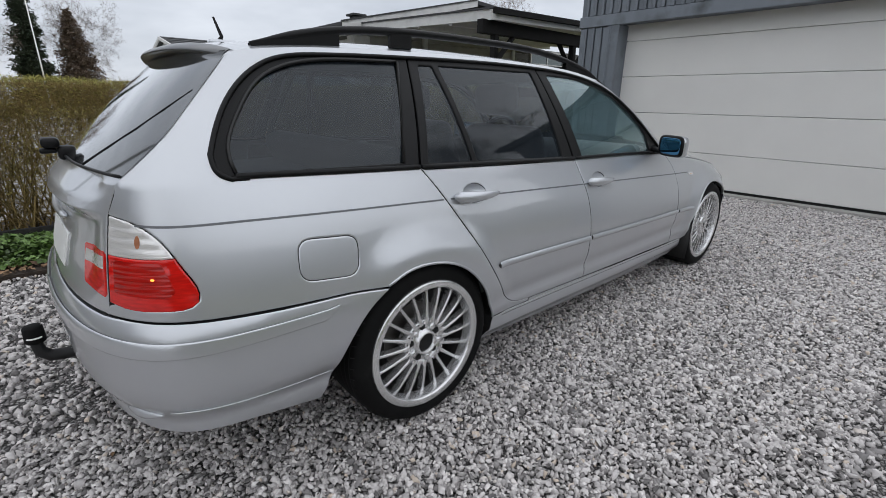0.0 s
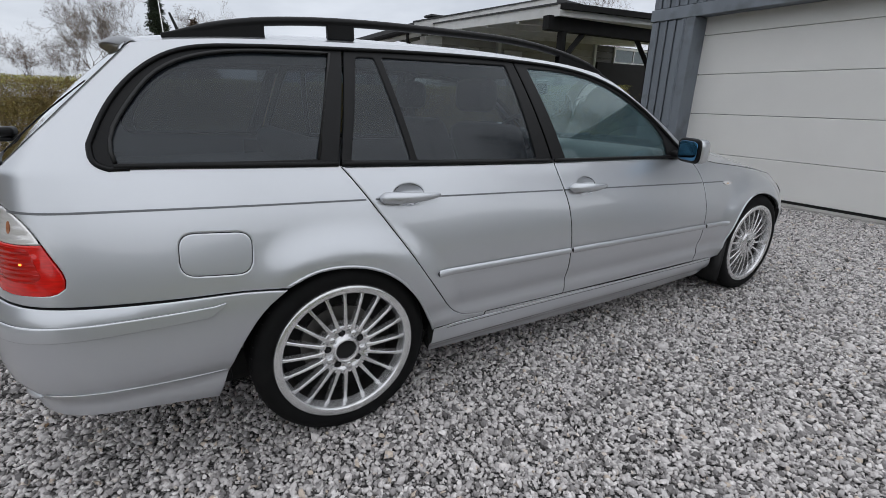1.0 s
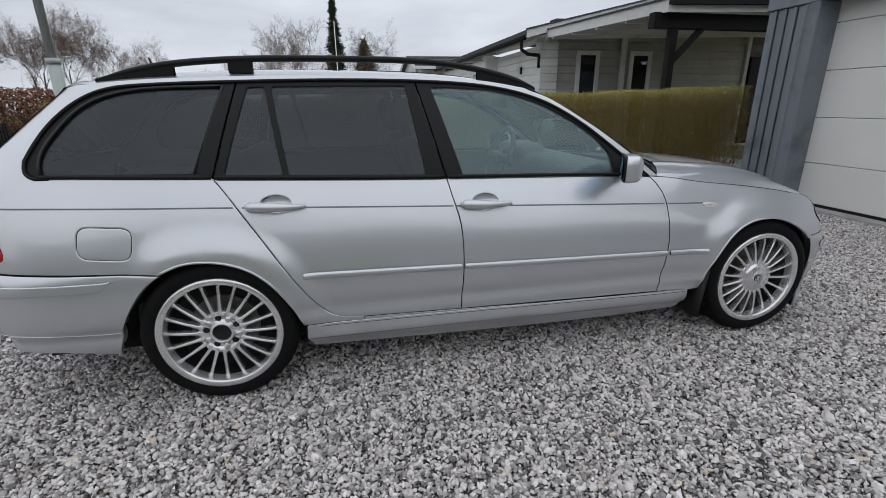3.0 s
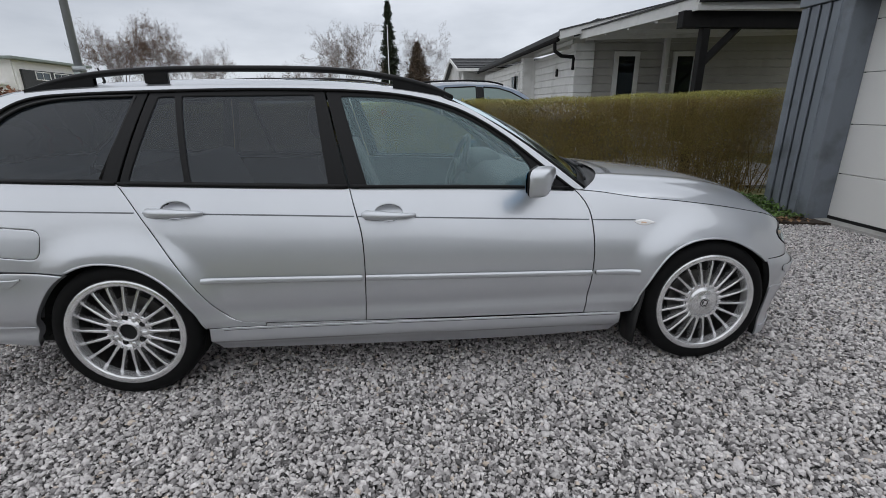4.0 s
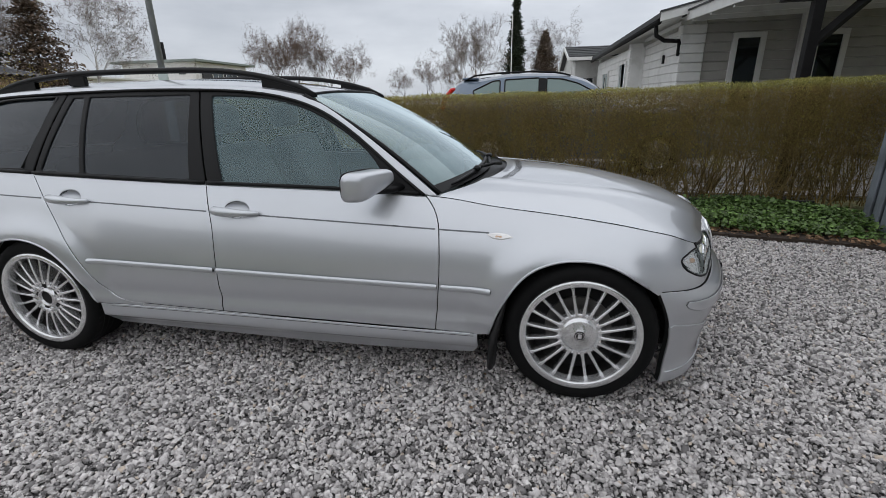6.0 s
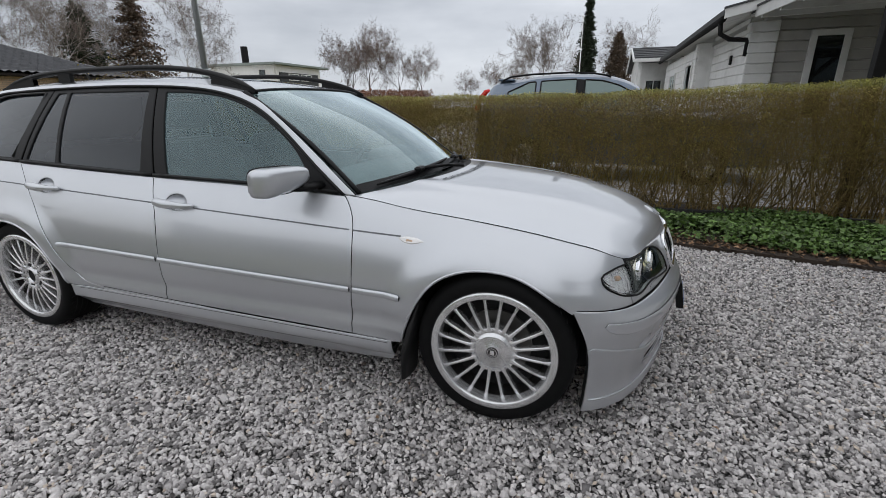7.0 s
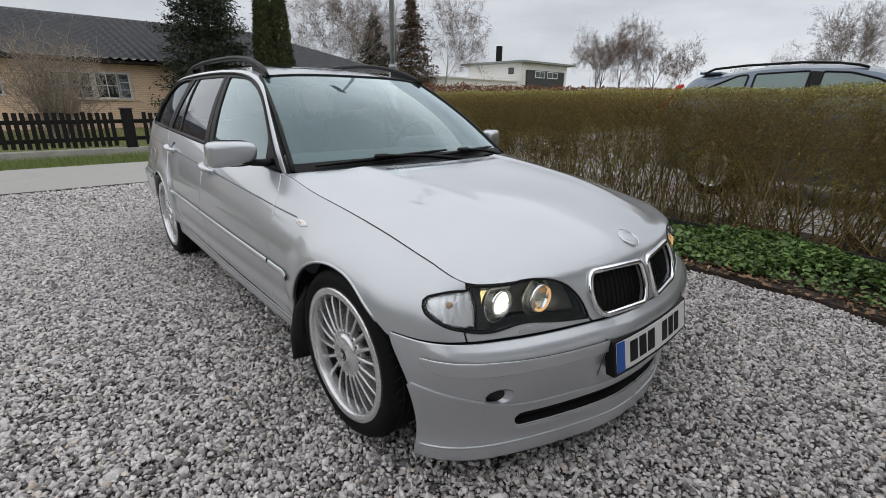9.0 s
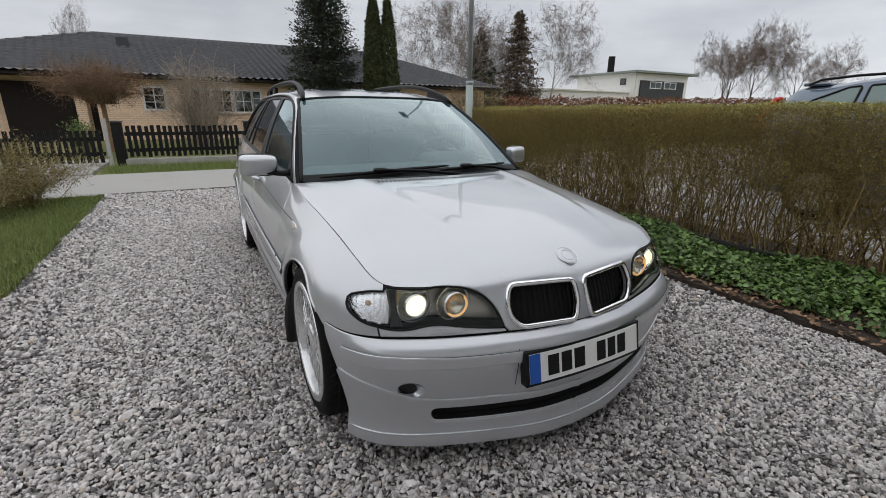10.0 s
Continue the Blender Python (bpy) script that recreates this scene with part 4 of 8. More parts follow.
# ---- the car: glasshouse, roof, lamps ----
PANES = {
    "quarter": curve([(-0.572, 0.996), (-0.580, 1.035), (-0.532, 1.145), (-0.448, 1.236), (-0.335, 1.288), (-0.215, 1.309), (-0.08, 1.316), (0.06, 1.319)], 26) + [(0.092, 1.319), (-0.018, 0.984)],
    "vent": [(0.091, 0.974), (0.188, 1.314), (0.258, 1.316), (0.317, 0.965)],
    "rear": [(0.343, 0.964), (0.287, 1.317), (0.862, 1.318), (0.920, 0.941)],
    "front": [(1.091, 0.930), (0.980, 1.310)] + curve([(1.06, 1.309), (1.148, 1.305), (1.24, 1.298), (1.356, 1.278), (1.444, 1.254), (1.564, 1.205), (1.64, 1.163), (1.718, 1.112), (1.80, 1.044), (1.84, 0.995)], 22) + [(1.858, 0.908)],
}
GROUP = {
    "quarter": belt(0.044, -0.585, 10, 0.002) + DLO_REAR[1:-1] + [(x, z - 0.003) for x, z in DLO_TOP if x < 0.12] + [(0.143, 1.337)],
    "rear": belt(1.006, 0.055, 12, 0.002) + [(0.150, 1.337)] + [(x, z - 0.003) for x, z in DLO_TOP if 0.16 < x < 0.89] + [(0.906, 1.338)],
    "front": belt(2.036, 1.016, 12, 0.002) + [(0.913, 1.338)] + [(x, z - 0.003) for x, z in DLO_TOP if x > 0.93],
}
for tag, names in (("quarter", ("quarter",)), ("rear", ("vent", "rear")), ("front", ("front",))):
    holes = [rounded(PANES[n], 0.012) if n != "quarter" else PANES[n] for n in names]
    vf = sheet(GROUP[tag], lambda s, z: skin(s, z, -0.003), 0.035, holes=holes, depth=0.018)
    owners = quarters if tag == "quarter" else doors[tag]
    for k, owner in enumerate(owners):
        part("window_frame", mesh_of(*(flipped(vf) if k else vf)), M_BLACK, owner, "satin black window frame", smooth=True)
    for n in names:
        gv = sheet([tuple(p) for p in inset(np.array(rounded(PANES[n], 0.012) if n != "quarter" else PANES[n]), -0.006)], lambda s, z: skin(s, z, -0.011), 0.05, depth=0.0, edge=0.0)
        for k, owner in enumerate(owners):
            pane = part("window_pane", mesh_of(*(flipped(gv) if k else gv)), M_GLASS if n == "front" else M_TINT, owner, "" if n == "front" else "black tinted glass", smooth=True)
            pane.visible_shadow = False
# belt weatherstrips
for x0, x1, owners in ((-0.575, 0.043, quarters), (0.055, 1.006, doors["rear"]), (1.016, 2.02, doors["front"])):
    for k, owner in enumerate(owners):
        pts = [skin(x, float(top_z(x)) + 0.006, 0.003) for x in np.linspace(x0, x1, 20)]
        part("weatherstrip", tube([(p[0], p[1] * (-1 if k else 1), p[2]) for p in pts], 0.0085, 6), M_BLACK, owner, smooth=True)
# outer frame moulding round the glasshouse
for k, owner in enumerate(quarters):
    pts = [skin(x, z - 0.004, 0.001) for x, z in belt(-0.54, -0.58, 3, 0.004) + DLO_REAR + DLO_TOP[1:]]
    part("window_moulding", tube([(p[0], p[1] * (-1 if k else 1), p[2]) for p in pts], 0.0075, 6), M_BLACK, owner, smooth=True)
    pts = [skin(x, z, -0.001) for x, z in PANES["quarter"]]
    part("glass_seal", tube([(p[0], p[1] * (-1 if k else 1), p[2]) for p in pts], 0.006, 5), M_PLASTIC, owner, smooth=True)


# roof
def roof(u, v):
    u, v = np.asarray(u, float), np.asarray(v, float)
    s = -0.50 + 1.94 * u
    e = skin(s, edge_z(s))
    a = np.abs(v)
    zc = spline([0, 0.15, 0.4, 0.6, 0.75, 0.9, 1.0], [1.352, 1.387, 1.407, 1.404, 1.392, 1.360, 1.328])(u)
    x = e[..., 0] + (0.055 * smooth(0.5, 1, u) - 0.07 * smooth(0.3, 0, u)) * (1 - a**2)
    return np.stack([x, -v * -e[..., 1], e[..., 2] + (zc - e[..., 2]) * (1 - a**3.2)], -1)


roof_ob = part("roof", whole(None, loft(roof, np.linspace(0, 1, 34), np.linspace(-1, 1, 41))), M_PAINT, car, smooth=True)
sun_v = loft(lambda u, v: roof(u, v) + np.array([0, 0, 0.003]), np.linspace(0.60, 0.86, 10), np.linspace(-0.62, 0.62, 14))
part("sunroof", mesh_of(*sun_v), M_TINT, roof_ob, "dark glass sunroof", smooth=True)


# windscreen, cowl and wipers
def screen(u, v):
    u, v = np.asarray(u, float), np.asarray(v, float)
    a2 = v * v
    low = np.stack([2.100 + 0.165 * (1 - a2), -v * 0.695, 0.886 + 0.022 * (1 - a2)], -1)
    e = roof(np.ones_like(u), v)
    high = e + np.stack([0.012 + 0 * u, 0 * u, -0.004 + 0 * u], -1)
    p = low + (high - low) * u[..., None]
    b = 0.035 * np.sin(np.pi * u) * (1 - 0.3 * a2)
    return p + np.stack([0.55 * b, 0 * b, 0.8 * b], -1)


for name, lift, mm, lim in (("windscreen", 0.0, M_SCREEN, 1.0),):
    ws = part(name, mesh_of(*loft(lambda u, v: screen(u, v), np.linspace(0.0, 1, 18), np.linspace(-0.985, 0.985, 27), up=(1, 0, 0.6))), mm, car, "pale green tinted windscreen", smooth=True)
    ws.visible_shadow = False
for path, r in (([screen(t, -0.985) for t in np.linspace(0, 1, 16)], 0.011), ([screen(t, 0.985) for t in np.linspace(0, 1, 16)], 0.011), ([screen(0.997, v) for v in np.linspace(-0.985, 0.985, 21)], 0.008)):
    part("screen_seal", tube([tuple(np.array(p)) for p in path], r, 6), M_BLACK, ws, smooth=True)
band = loft(lambda u, v: screen(u, v) + np.array([0.002, 0, 0.002]), np.linspace(0.0, 0.06, 4), np.linspace(-0.985, 0.985, 27), up=(1, 0, 0.6))
part("screen_border", mesh_of(*band), M_BLACK, ws, smooth=True)


def cowl(u, v):
    u, v = np.asarray(u, float), np.asarray(v, float)
    a, b = screen(np.zeros_like(u), v * 0.985), bonnet(np.zeros_like(u), v * 0.97)
    p = a + (b - a) * u[..., None]
    p[..., 2] -= 0.016 * np.sin(np.pi * np.clip(u, 0, 1)) + 0.012
    return p


part("cowl", mesh_of(*loft(cowl, np.linspace(-0.1, 1.05, 7), np.linspace(-1, 1, 31))), M_PLASTIC, car, "black plastic scuttle below the windscreen", smooth=True)
for y0, y1, yp in ((-0.60, 0.10, 0.10), (-0.04, 0.56, 0.56)):
    v0, v1 = -y0 / 0.695, -y1 / 0.695
    pts = [screen(0.012 + 0.045 * t, v0 + (v1 - v0) * t) + np.array([0.010, 0, 0.014]) for t in np.linspace(0, 1, 14)]
    wiper = part("wiper", tube([tuple(p) for p in pts], [0.005 + 0.006 * math.sin(math.pi * t) for t in np.linspace(0, 1, 14)], 6), M_BLACK, car, "black wiper arm and blade", smooth=True)
    c = screen(0.035, v0 + (v1 - v0) * 0.42)
    base = cowl(0.6, v1 - 0.05)
    arm = [np.array(base) + np.array([0, 0, 0.025]), (np.array(base) + c) / 2 + np.array([0.03, 0, 0.035]), c + np.array([0.02, 0, 0.024])]
    part("wiper_arm", tube([tuple(p) for p in arm], [0.012, 0.009, 0.007], 6), M_BLACK, wiper, smooth=True)
    part("wiper_hub", box(c[0] - 0.0, c[0] + 0.035, c[1] - 0.035, c[1] + 0.035, c[2] + 0.01, c[2] + 0.034, 0.008), M_BLACK, wiper)

# tailgate, rear glass, spoiler
gate = [(SE - 0.004, z) for z in np.linspace(0.648, 0.905, 8)] + [(x - 0.004, z) for x, z in GLASS_EDGE[::-1] if 0.91 < z < 0.980] + [(s, float(top_z(s)) - 0.006) for s in np.linspace(-0.955, S0, 14)] + [(s, 0.648) for s in np.linspace(S0, SE - 0.01, 12)]


def gate_skin(s, z, lift=0.0):
    """The tailgate: a ledge below the window, a crease, and a hollow round the number plate."""
    k = np.interp(z, [0.648, 0.70, 0.80, 0.872, 0.892, 0.903, 0.935, 0.99], [0.0, -0.006, -0.020, -0.022, -0.008, 0.014, 0.006, -0.036])
    return skin(s, z, lift + k * smooth(SE - 0.004, SE - 0.13, s))


tailgate = dark_edges(part("tailgate", whole(sheet(gate, gate_skin, 0.016, free=mid_r)), (M_PAINT, M_GROOVE), car, smooth=True))
grip_line = [gate_skin(rear_s(w), 0.838 + 0.010 * (w / 0.26) ** 2, 0.008) for w in np.linspace(0.0, 0.26, 12)]
grip_line = [(p[0], p[1], p[2]) for p in grip_line[::-1]] + [(p[0], -p[1], p[2]) for p in grip_line[1:]]
part("boot_handle", tube(grip_line, [0.003, 0.008] + [0.011] * (len(grip_line) - 4) + [0.008, 0.003], 8), M_PAINT, tailgate, "silver grip bar over the number plate", smooth=True)
_ge = skin(np.array([x for x, z in GLASS_EDGE[::-1]]), np.array([z for x, z in GLASS_EDGE[::-1]]))


def back_glass(u, v):
    """The rear window between its two edges, bowed outwards."""
    u, v = np.broadcast_arrays(np.asarray(u, float), np.asarray(v, float))
    z = 0.996 + (1.318 - 0.996) * u
    x, w = np.interp(z, _ge[:, 2], _ge[:, 0]), np.interp(z, _ge[:, 2], -_ge[:, 1]) + 0.006
    return np.stack([x + 0.001 - (0.075 - 0.015 * u) * (1 - np.abs(v) ** 2.2) - 0.012 * np.sin(np.pi * u) * (1 - v**4), -v * w, z], -1)


rear_glass = part("rear_window", whole(None, loft(back_glass, np.linspace(0, 1, 14), np.linspace(-1, 1, 31), up=(-1, 0, 0.5))), glass("tinted_rear_glass", (0.02, 0.021, 0.023), rough=0.05, spec=1.5, opacity=0.5, dark=(0.08, 0.083, 0.088), sheen=(0.95, 0.96, 0.97)), tailgate, "tinted rear window", smooth=True)
rear_glass.visible_shadow = False


def ledge(u, v):
    """From the tailgate's upper edge in to the foot of the window."""
    u, v = np.asarray(u, float), np.asarray(v, float)
    s = S0 + (-0.955 - S0) * np.abs(v)
    a = gate_skin(s, top_z(s) - 0.008)
    a[..., 1] *= np.where(v < 0, -1.0, 1.0)
    b = back_glass(np.zeros_like(u), v)
    return a + (b - a) * u[..., None]


part("window_ledge", mesh_of(*loft(ledge, np.linspace(0, 1, 4), np.linspace(-1, 1, 41))), M_PAINT, tailgate, smooth=True)
foot_line = [back_glass(0.006, v) + np.array([-0.001, 0, 0.001]) for v in np.linspace(-0.99, 0.99, 31)]
part("window_seal", tube([tuple(q) for q in foot_line], 0.0045, 6), M_BLACK, rear_glass, smooth=True)


def spoiler(u, v):
    """A blade behind the roof: u runs round its section."""
    u, v = np.asarray(u, float), np.asarray(v, float)
    e = roof(np.zeros_like(u), v)
    k = 0.40 + 0.60 * (1 - np.abs(v) ** 3)
    at = np.array([0, 0.16, 0.40, 0.60, 0.72, 0.84, 1.0])
    dx, dz = spline(at, [0.030, 0.012, -0.014, -0.036, -0.042, -0.032, 0.010])(u), spline(at, [0.003, 0.005, 0.0, -0.010, -0.018, -0.024, -0.030])(u)
    return np.stack([e[..., 0] + dx * k, e[..., 1] * 1.004, e[..., 2] + dz * (0.55 + 0.45 * k)], -1)


sp = whole(None, loft(spoiler, np.linspace(0, 1, 25), np.linspace(-1, 1, 41), up=(-0.5, 0, 0.5)))
part("rear_spoiler", sp, material("dark_grey_paint", (0.06, 0.062, 0.066), rough=0.4, coat=0.4, vary=0.08), tailgate, "dark grey roof spoiler", smooth=True)
wp = [back_glass(u, v) + np.array([-0.001, 0, 0.0]) for u, v in ((0.66, 0.955), (0.50, 0.85), (0.34, 0.74), (0.18, 0.63), (0.02, 0.52))]
part("rear_wiper", tube([tuple(p) for p in wp], [0.0012, 0.002, 0.0022, 0.0024, 0.003], 6), M_BLACK, tailgate, smooth=True)
pivot = part("rear_wiper_pivot", box(-0.900, -0.850, -0.030, 0.040, 0.985, 1.030, 0.012, seg=3), M_BLACK, tailgate, smooth=True)
part("pivot_cover", box(-0.938, -0.890, -0.035, 0.045, 1.026, 1.058, 0.012, seg=3), M_BLACK, pivot, smooth=True)
part("washer_jet", box(-0.945, -0.900, -0.02, 0.03, 1.008, 1.024, 0.006, seg=2), M_BLACK, pivot, smooth=True)

M_RED = material("red_lamp_lens", (0.58, 0.010, 0.007), rough=0.10, coat=0.25, vary=0.3, scale=25, spec=0.4, stretch=(1, 1, 6))
M_REDRIB = material("ribbed_red_lens", (0.40, 0.008, 0.005), rough=0.16, coat=0.2, vary=0.35, scale=18, spec=0.35, stretch=(1, 1, 5))
M_BULBGLOW = material("bulb_behind_lens", (0.40, 0.17, 0.09), rough=0.15, coat=0.6, vary=0.3, scale=60)
M_REDLIT = glow("lit_red_lens", (1.0, 0.30, 0.04), 1.6)
M_CLEAR = material("ribbed_clear_lens", (0.78, 0.765, 0.75), rough=0.1, coat=1.0, metal=0.35, vary=0.15, scale=14, stretch=(1, 1, 8), bump=0.12, bump_scale=60)
for sgn in (1, -1):
    def side(vf):
        return mesh_of(*(vf if sgn > 0 else flipped(vf)))
    red = [(x, z) for x, z in TAIL_LAMP if z < 0.802]
    red = [(-0.764, 0.806)] + red + [(SE + 0.005, 0.806)]
    lampo = part("tail_lamp", side(sheet(red, lambda s, z: skin(s, z, 0.001 + 0.00026 * np.sin(900 * z + 8 * s) * smooth(0.705, 0.73, z) * smooth(-0.765, -0.80, s)), 0.006, depth=0.02)), M_RED, car, "red and clear tail lamp, lit", smooth=True)
    clear = [(SE + 0.005, 0.8068)] + [(x, z) for x, z in TAIL_LAMP if z > 0.812] + [(-0.766, 0.8068)]
    part("clear_lens", side(sheet(clear, lambda s, z: skin(s, z, 0.001 + 0.00025 * np.sin(800 * z)), 0.006, depth=0.02)), M_CLEAR, lampo, "clear ribbed upper lens", smooth=True)
    core = rounded([(SE + 0.03, 0.712), (SE + 0.03, 0.798), (-0.800, 0.797), (-0.768, 0.722), (-0.80, 0.708)], 0.012)
    part("ribbed_core", side(sheet(core, lambda s, z: skin(s, z, 0.0016 + 0.0003 * np.sin(760 * z + 8 * s)), 0.005, depth=0.001, edge=0.0)), M_REDRIB, lampo, "darker ribbed middle of the lens", smooth=True)
    for s, z, r in ((-0.828, 0.757, 0.0055),):
        dot = [(s + r * math.cos(a), z + 0.55 * r * math.sin(a)) for a in np.linspace(0, 2 * math.pi, 14, endpoint=False)]
        part("lit_spot", side(sheet(dot, lambda s, z: skin(s, z, 0.0028), 0.02, depth=0.001, edge=0)), M_REDLIT, lampo, smooth=True)
    dot = [(-0.868 + 0.0085 * math.cos(a), 0.848 + 0.016 * math.sin(a)) for a in np.linspace(0, 2 * math.pi, 16, endpoint=False)]
    part("indicator_bulb", side(sheet(dot, lambda s, z: skin(s, z, 0.0024), 0.02, depth=0.001, edge=0)), M_BULBGLOW, lampo, "brownish bulb behind the clear lens", smooth=True)
    inner = rounded([(SE - 0.006, 0.690), (SE - 0.006, 0.815), (-1.166, 0.808), (-1.135, 0.704)], 0.014)
    inn = part("tail_lamp_inner", side(sheet(inner, lambda s, z: gate_skin(s, z, 0.002), 0.03)), M_RED, tailgate, "red lamp on the tailgate", smooth=True)
    patch = rounded([(SE - 0.014, 0.765), (SE - 0.014, 0.802), (-1.15, 0.796), (-1.145, 0.760)], 0.006)
    part("reversing_lens", side(sheet(patch, lambda s, z: gate_skin(s, z, 0.0035), 0.03, depth=0.002)), M_CLEAR, inn, smooth=True)
plate_gate = [(S0, 0.70), (S0, 0.80), (rear_s(0.27), 0.80), (rear_s(0.27), 0.70)]
part("rear_plate", whole(sheet(plate_gate, lambda s, z: gate_skin(s, z, 0.006), 0.05, free=mid_r)), M_PLATE, tailgate, "white number plate")

# tow bar
tow = part("tow_bar", tube([(-0.80, 0, 0.305), (-0.95, 0, 0.300), (-1.02, 0, 0.300), (-1.055, 0, 0.306), (-1.080, 0, 0.330), (-1.085, 0, 0.358), (-1.085, 0, 0.385)], [0.021, 0.021, 0.021, 0.021, 0.020, 0.018, 0.015], 12), M_PLASTIC, car, "black tow bar with a capped ball", smooth=True)
bm = revolve([(0.0, 0.056), (0.024, 0.056), (0.0285, 0.050), (0.0305, 0.0), (0.027, -0.005), (0.0, -0.005)], seg=24)
bmesh.ops.transform(bm, matrix=Matrix.Translation((-1.085, 0, 0.376)) @ Matrix.Rotation(radians(90), 4, "X"), verts=bm.verts[:])
part("ball_cap", bm, M_RUBBER, tow, "black rubber ball cap", smooth=True)
part("cap_mark", tube([(-1.085 + 0.0302 * math.cos(a), 0.0302 * math.sin(a), 0.394) for a in np.linspace(-2.3, -0.9, 9)], 0.0032, 5), M_PLATE, tow)

# door mouldings, swage lines, side repeaters
for x0, x1, owners in ((0.368, 1.056, doors["rear"]), (1.070, 2.114, doors["front"]), (2.131, 2.343, wings)):
    mid = lambda x: 0.5625 - 0.0225 * x
    pts = [(x, mid(x) - 0.016) for x in np.linspace(x0, x1, 14)] + [(x, mid(x) + 0.014) for x in np.linspace(x1, x0, 14)]
    vf = sheet(rounded(pts, 0.008, 3), lambda s, z: skin(s, z, 0.006 + 0.008 * (1 - np.clip(np.abs(z - mid(s)) / 0.016, 0, 1) ** 2)), 0.007, edge=0.002, depth=0.012)
    for k, o in enumerate(owners):
        dark_edges(part("side_moulding", mesh_of(*(flipped(vf) if k else vf)), (M_PAINT, M_GROOVE), o, smooth=True))
# Flat grey strips paint the swage crease's shade; the skin has no fold there.
line = lambda x: 0.8525 - 0.0400 * x - 0.006 * x * (x > 0)
for x0, x1, owners in ((-0.878, 0.118, quarters), (0.152, 0.20, doors["rear"]), (0.395, 1.030, doors["rear"]), (1.043, 1.09, doors["front"]), (1.295, 2.102, doors["front"]), (2.116, 2.33, wings)):
    pts = [(x, line(x) - 0.0030) for x in np.linspace(x0, x1, 12)] + [(x, line(x) + 0.0030) for x in np.linspace(x1, x0, 12)]
    vf = sheet(pts, lambda s, z: skin(s, z, 0.0006), 0.03, edge=0.0, depth=0.001)
    for k, o in enumerate(owners):
        part("swage_line", mesh_of(*(flipped(vf) if k else vf)), M_SWAGE, o, smooth=True)
rep = [(2.318, 0.741), (2.345, 0.725), (2.38, 0.720), (2.43, 0.731), (2.40, 0.744), (2.355, 0.748)]
vf = sheet(rounded(rep, 0.006), lambda s, z: skin(s, z, 0.004), 0.02)
for k, o in enumerate(wings):
    r_ob = part("side_repeater", mesh_of(*(flipped(vf) if k else vf)), M_CLEAR, o, "clear side repeater lamp", smooth=True)
    bulb = sheet(rounded([(2.352, 0.729), (2.384, 0.727), (2.384, 0.738), (2.356, 0.741)], 0.003), lambda s, z: skin(s, z, 0.0052), 0.02, depth=0.002)
    part("repeater_bulb", mesh_of(*(flipped(bulb) if k else bulb)), M_BULB, r_ob, smooth=True)

# mirrors
M_BLUEGLASS = material("blue_mirror_glass", (0.07, 0.20, 0.34), rough=0.03, metal=1.0, vary=0.02)
for sgn in (1, -1):
    bm = bmesh.new()
    bmesh.ops.create_uvsphere(bm, u_segments=32, v_segments=20, radius=1.0)
    for v in bm.verts:
        x, y, z = v.co
        q = lambda c, e: math.copysign(abs(c) ** e, c)
        x, y, z = q(x, 0.5), q(y, 0.42), q(z, 0.45)
        x = max(x, -0.45)
        cut = 0.030 * max(x, 0.0) * max(-z, 0.0) * (y + 1) * 0.5
        v.co = Vector((1.838 + 0.062 * x + 0.046 * y - cut, sgn * (-0.855 + 0.092 * y), 0.953 + 0.062 * z * (1 - 0.20 * (y + 1) * 0.5) + 0.006 * y + cut))
    bmesh.ops.recalc_face_normals(bm, faces=bm.faces[:])
    mir = part("door_mirror", bm, M_PAINT, car, "silver door mirror on a black foot", smooth=True)
    bm = bmesh.new()
    bmesh.ops.create_uvsphere(bm, u_segments=24, v_segments=12, radius=1.0)
    for v in bm.verts:
        x, y, z = v.co
        q = lambda c, e: math.copysign(abs(c) ** e, c)
        v.co = Vector((1.810 + 0.014 * x + 0.047 * q(y, 0.45), sgn * (-0.855 + 0.090 * q(y, 0.45)), 0.952 + 0.0605 * q(z, 0.45)))
    part("mirror_shell", bm, M_BLACK, mir, smooth=True)
    bm = bmesh.new()
    bmesh.ops.create_uvsphere(bm, u_segments=24, v_segments=12, radius=1.0)
    for v in bm.verts:
        x, y, z = v.co
        q = lambda c, e: math.copysign(abs(c) ** e, c)
        v.co = Vector((1.794 + 0.005 * x + 0.040 * q(y, 0.45), sgn * (-0.855 + 0.074 * q(y, 0.45)), 0.952 + 0.047 * q(z, 0.45)))
    part("mirror_glass", bm, M_BLUEGLASS, mir, "blue-tinted mirror glass", smooth=True)
    part("mirror_foot", tube([(1.93, sgn * -0.69, 0.915), (1.90, sgn * -0.735, 0.912), (1.87, sgn * -0.78, 0.912), (1.85, sgn * -0.82, 0.918)], [0.034, 0.03, 0.024, 0.022], 8, squash=0.6), M_BLACK, mir, smooth=True)

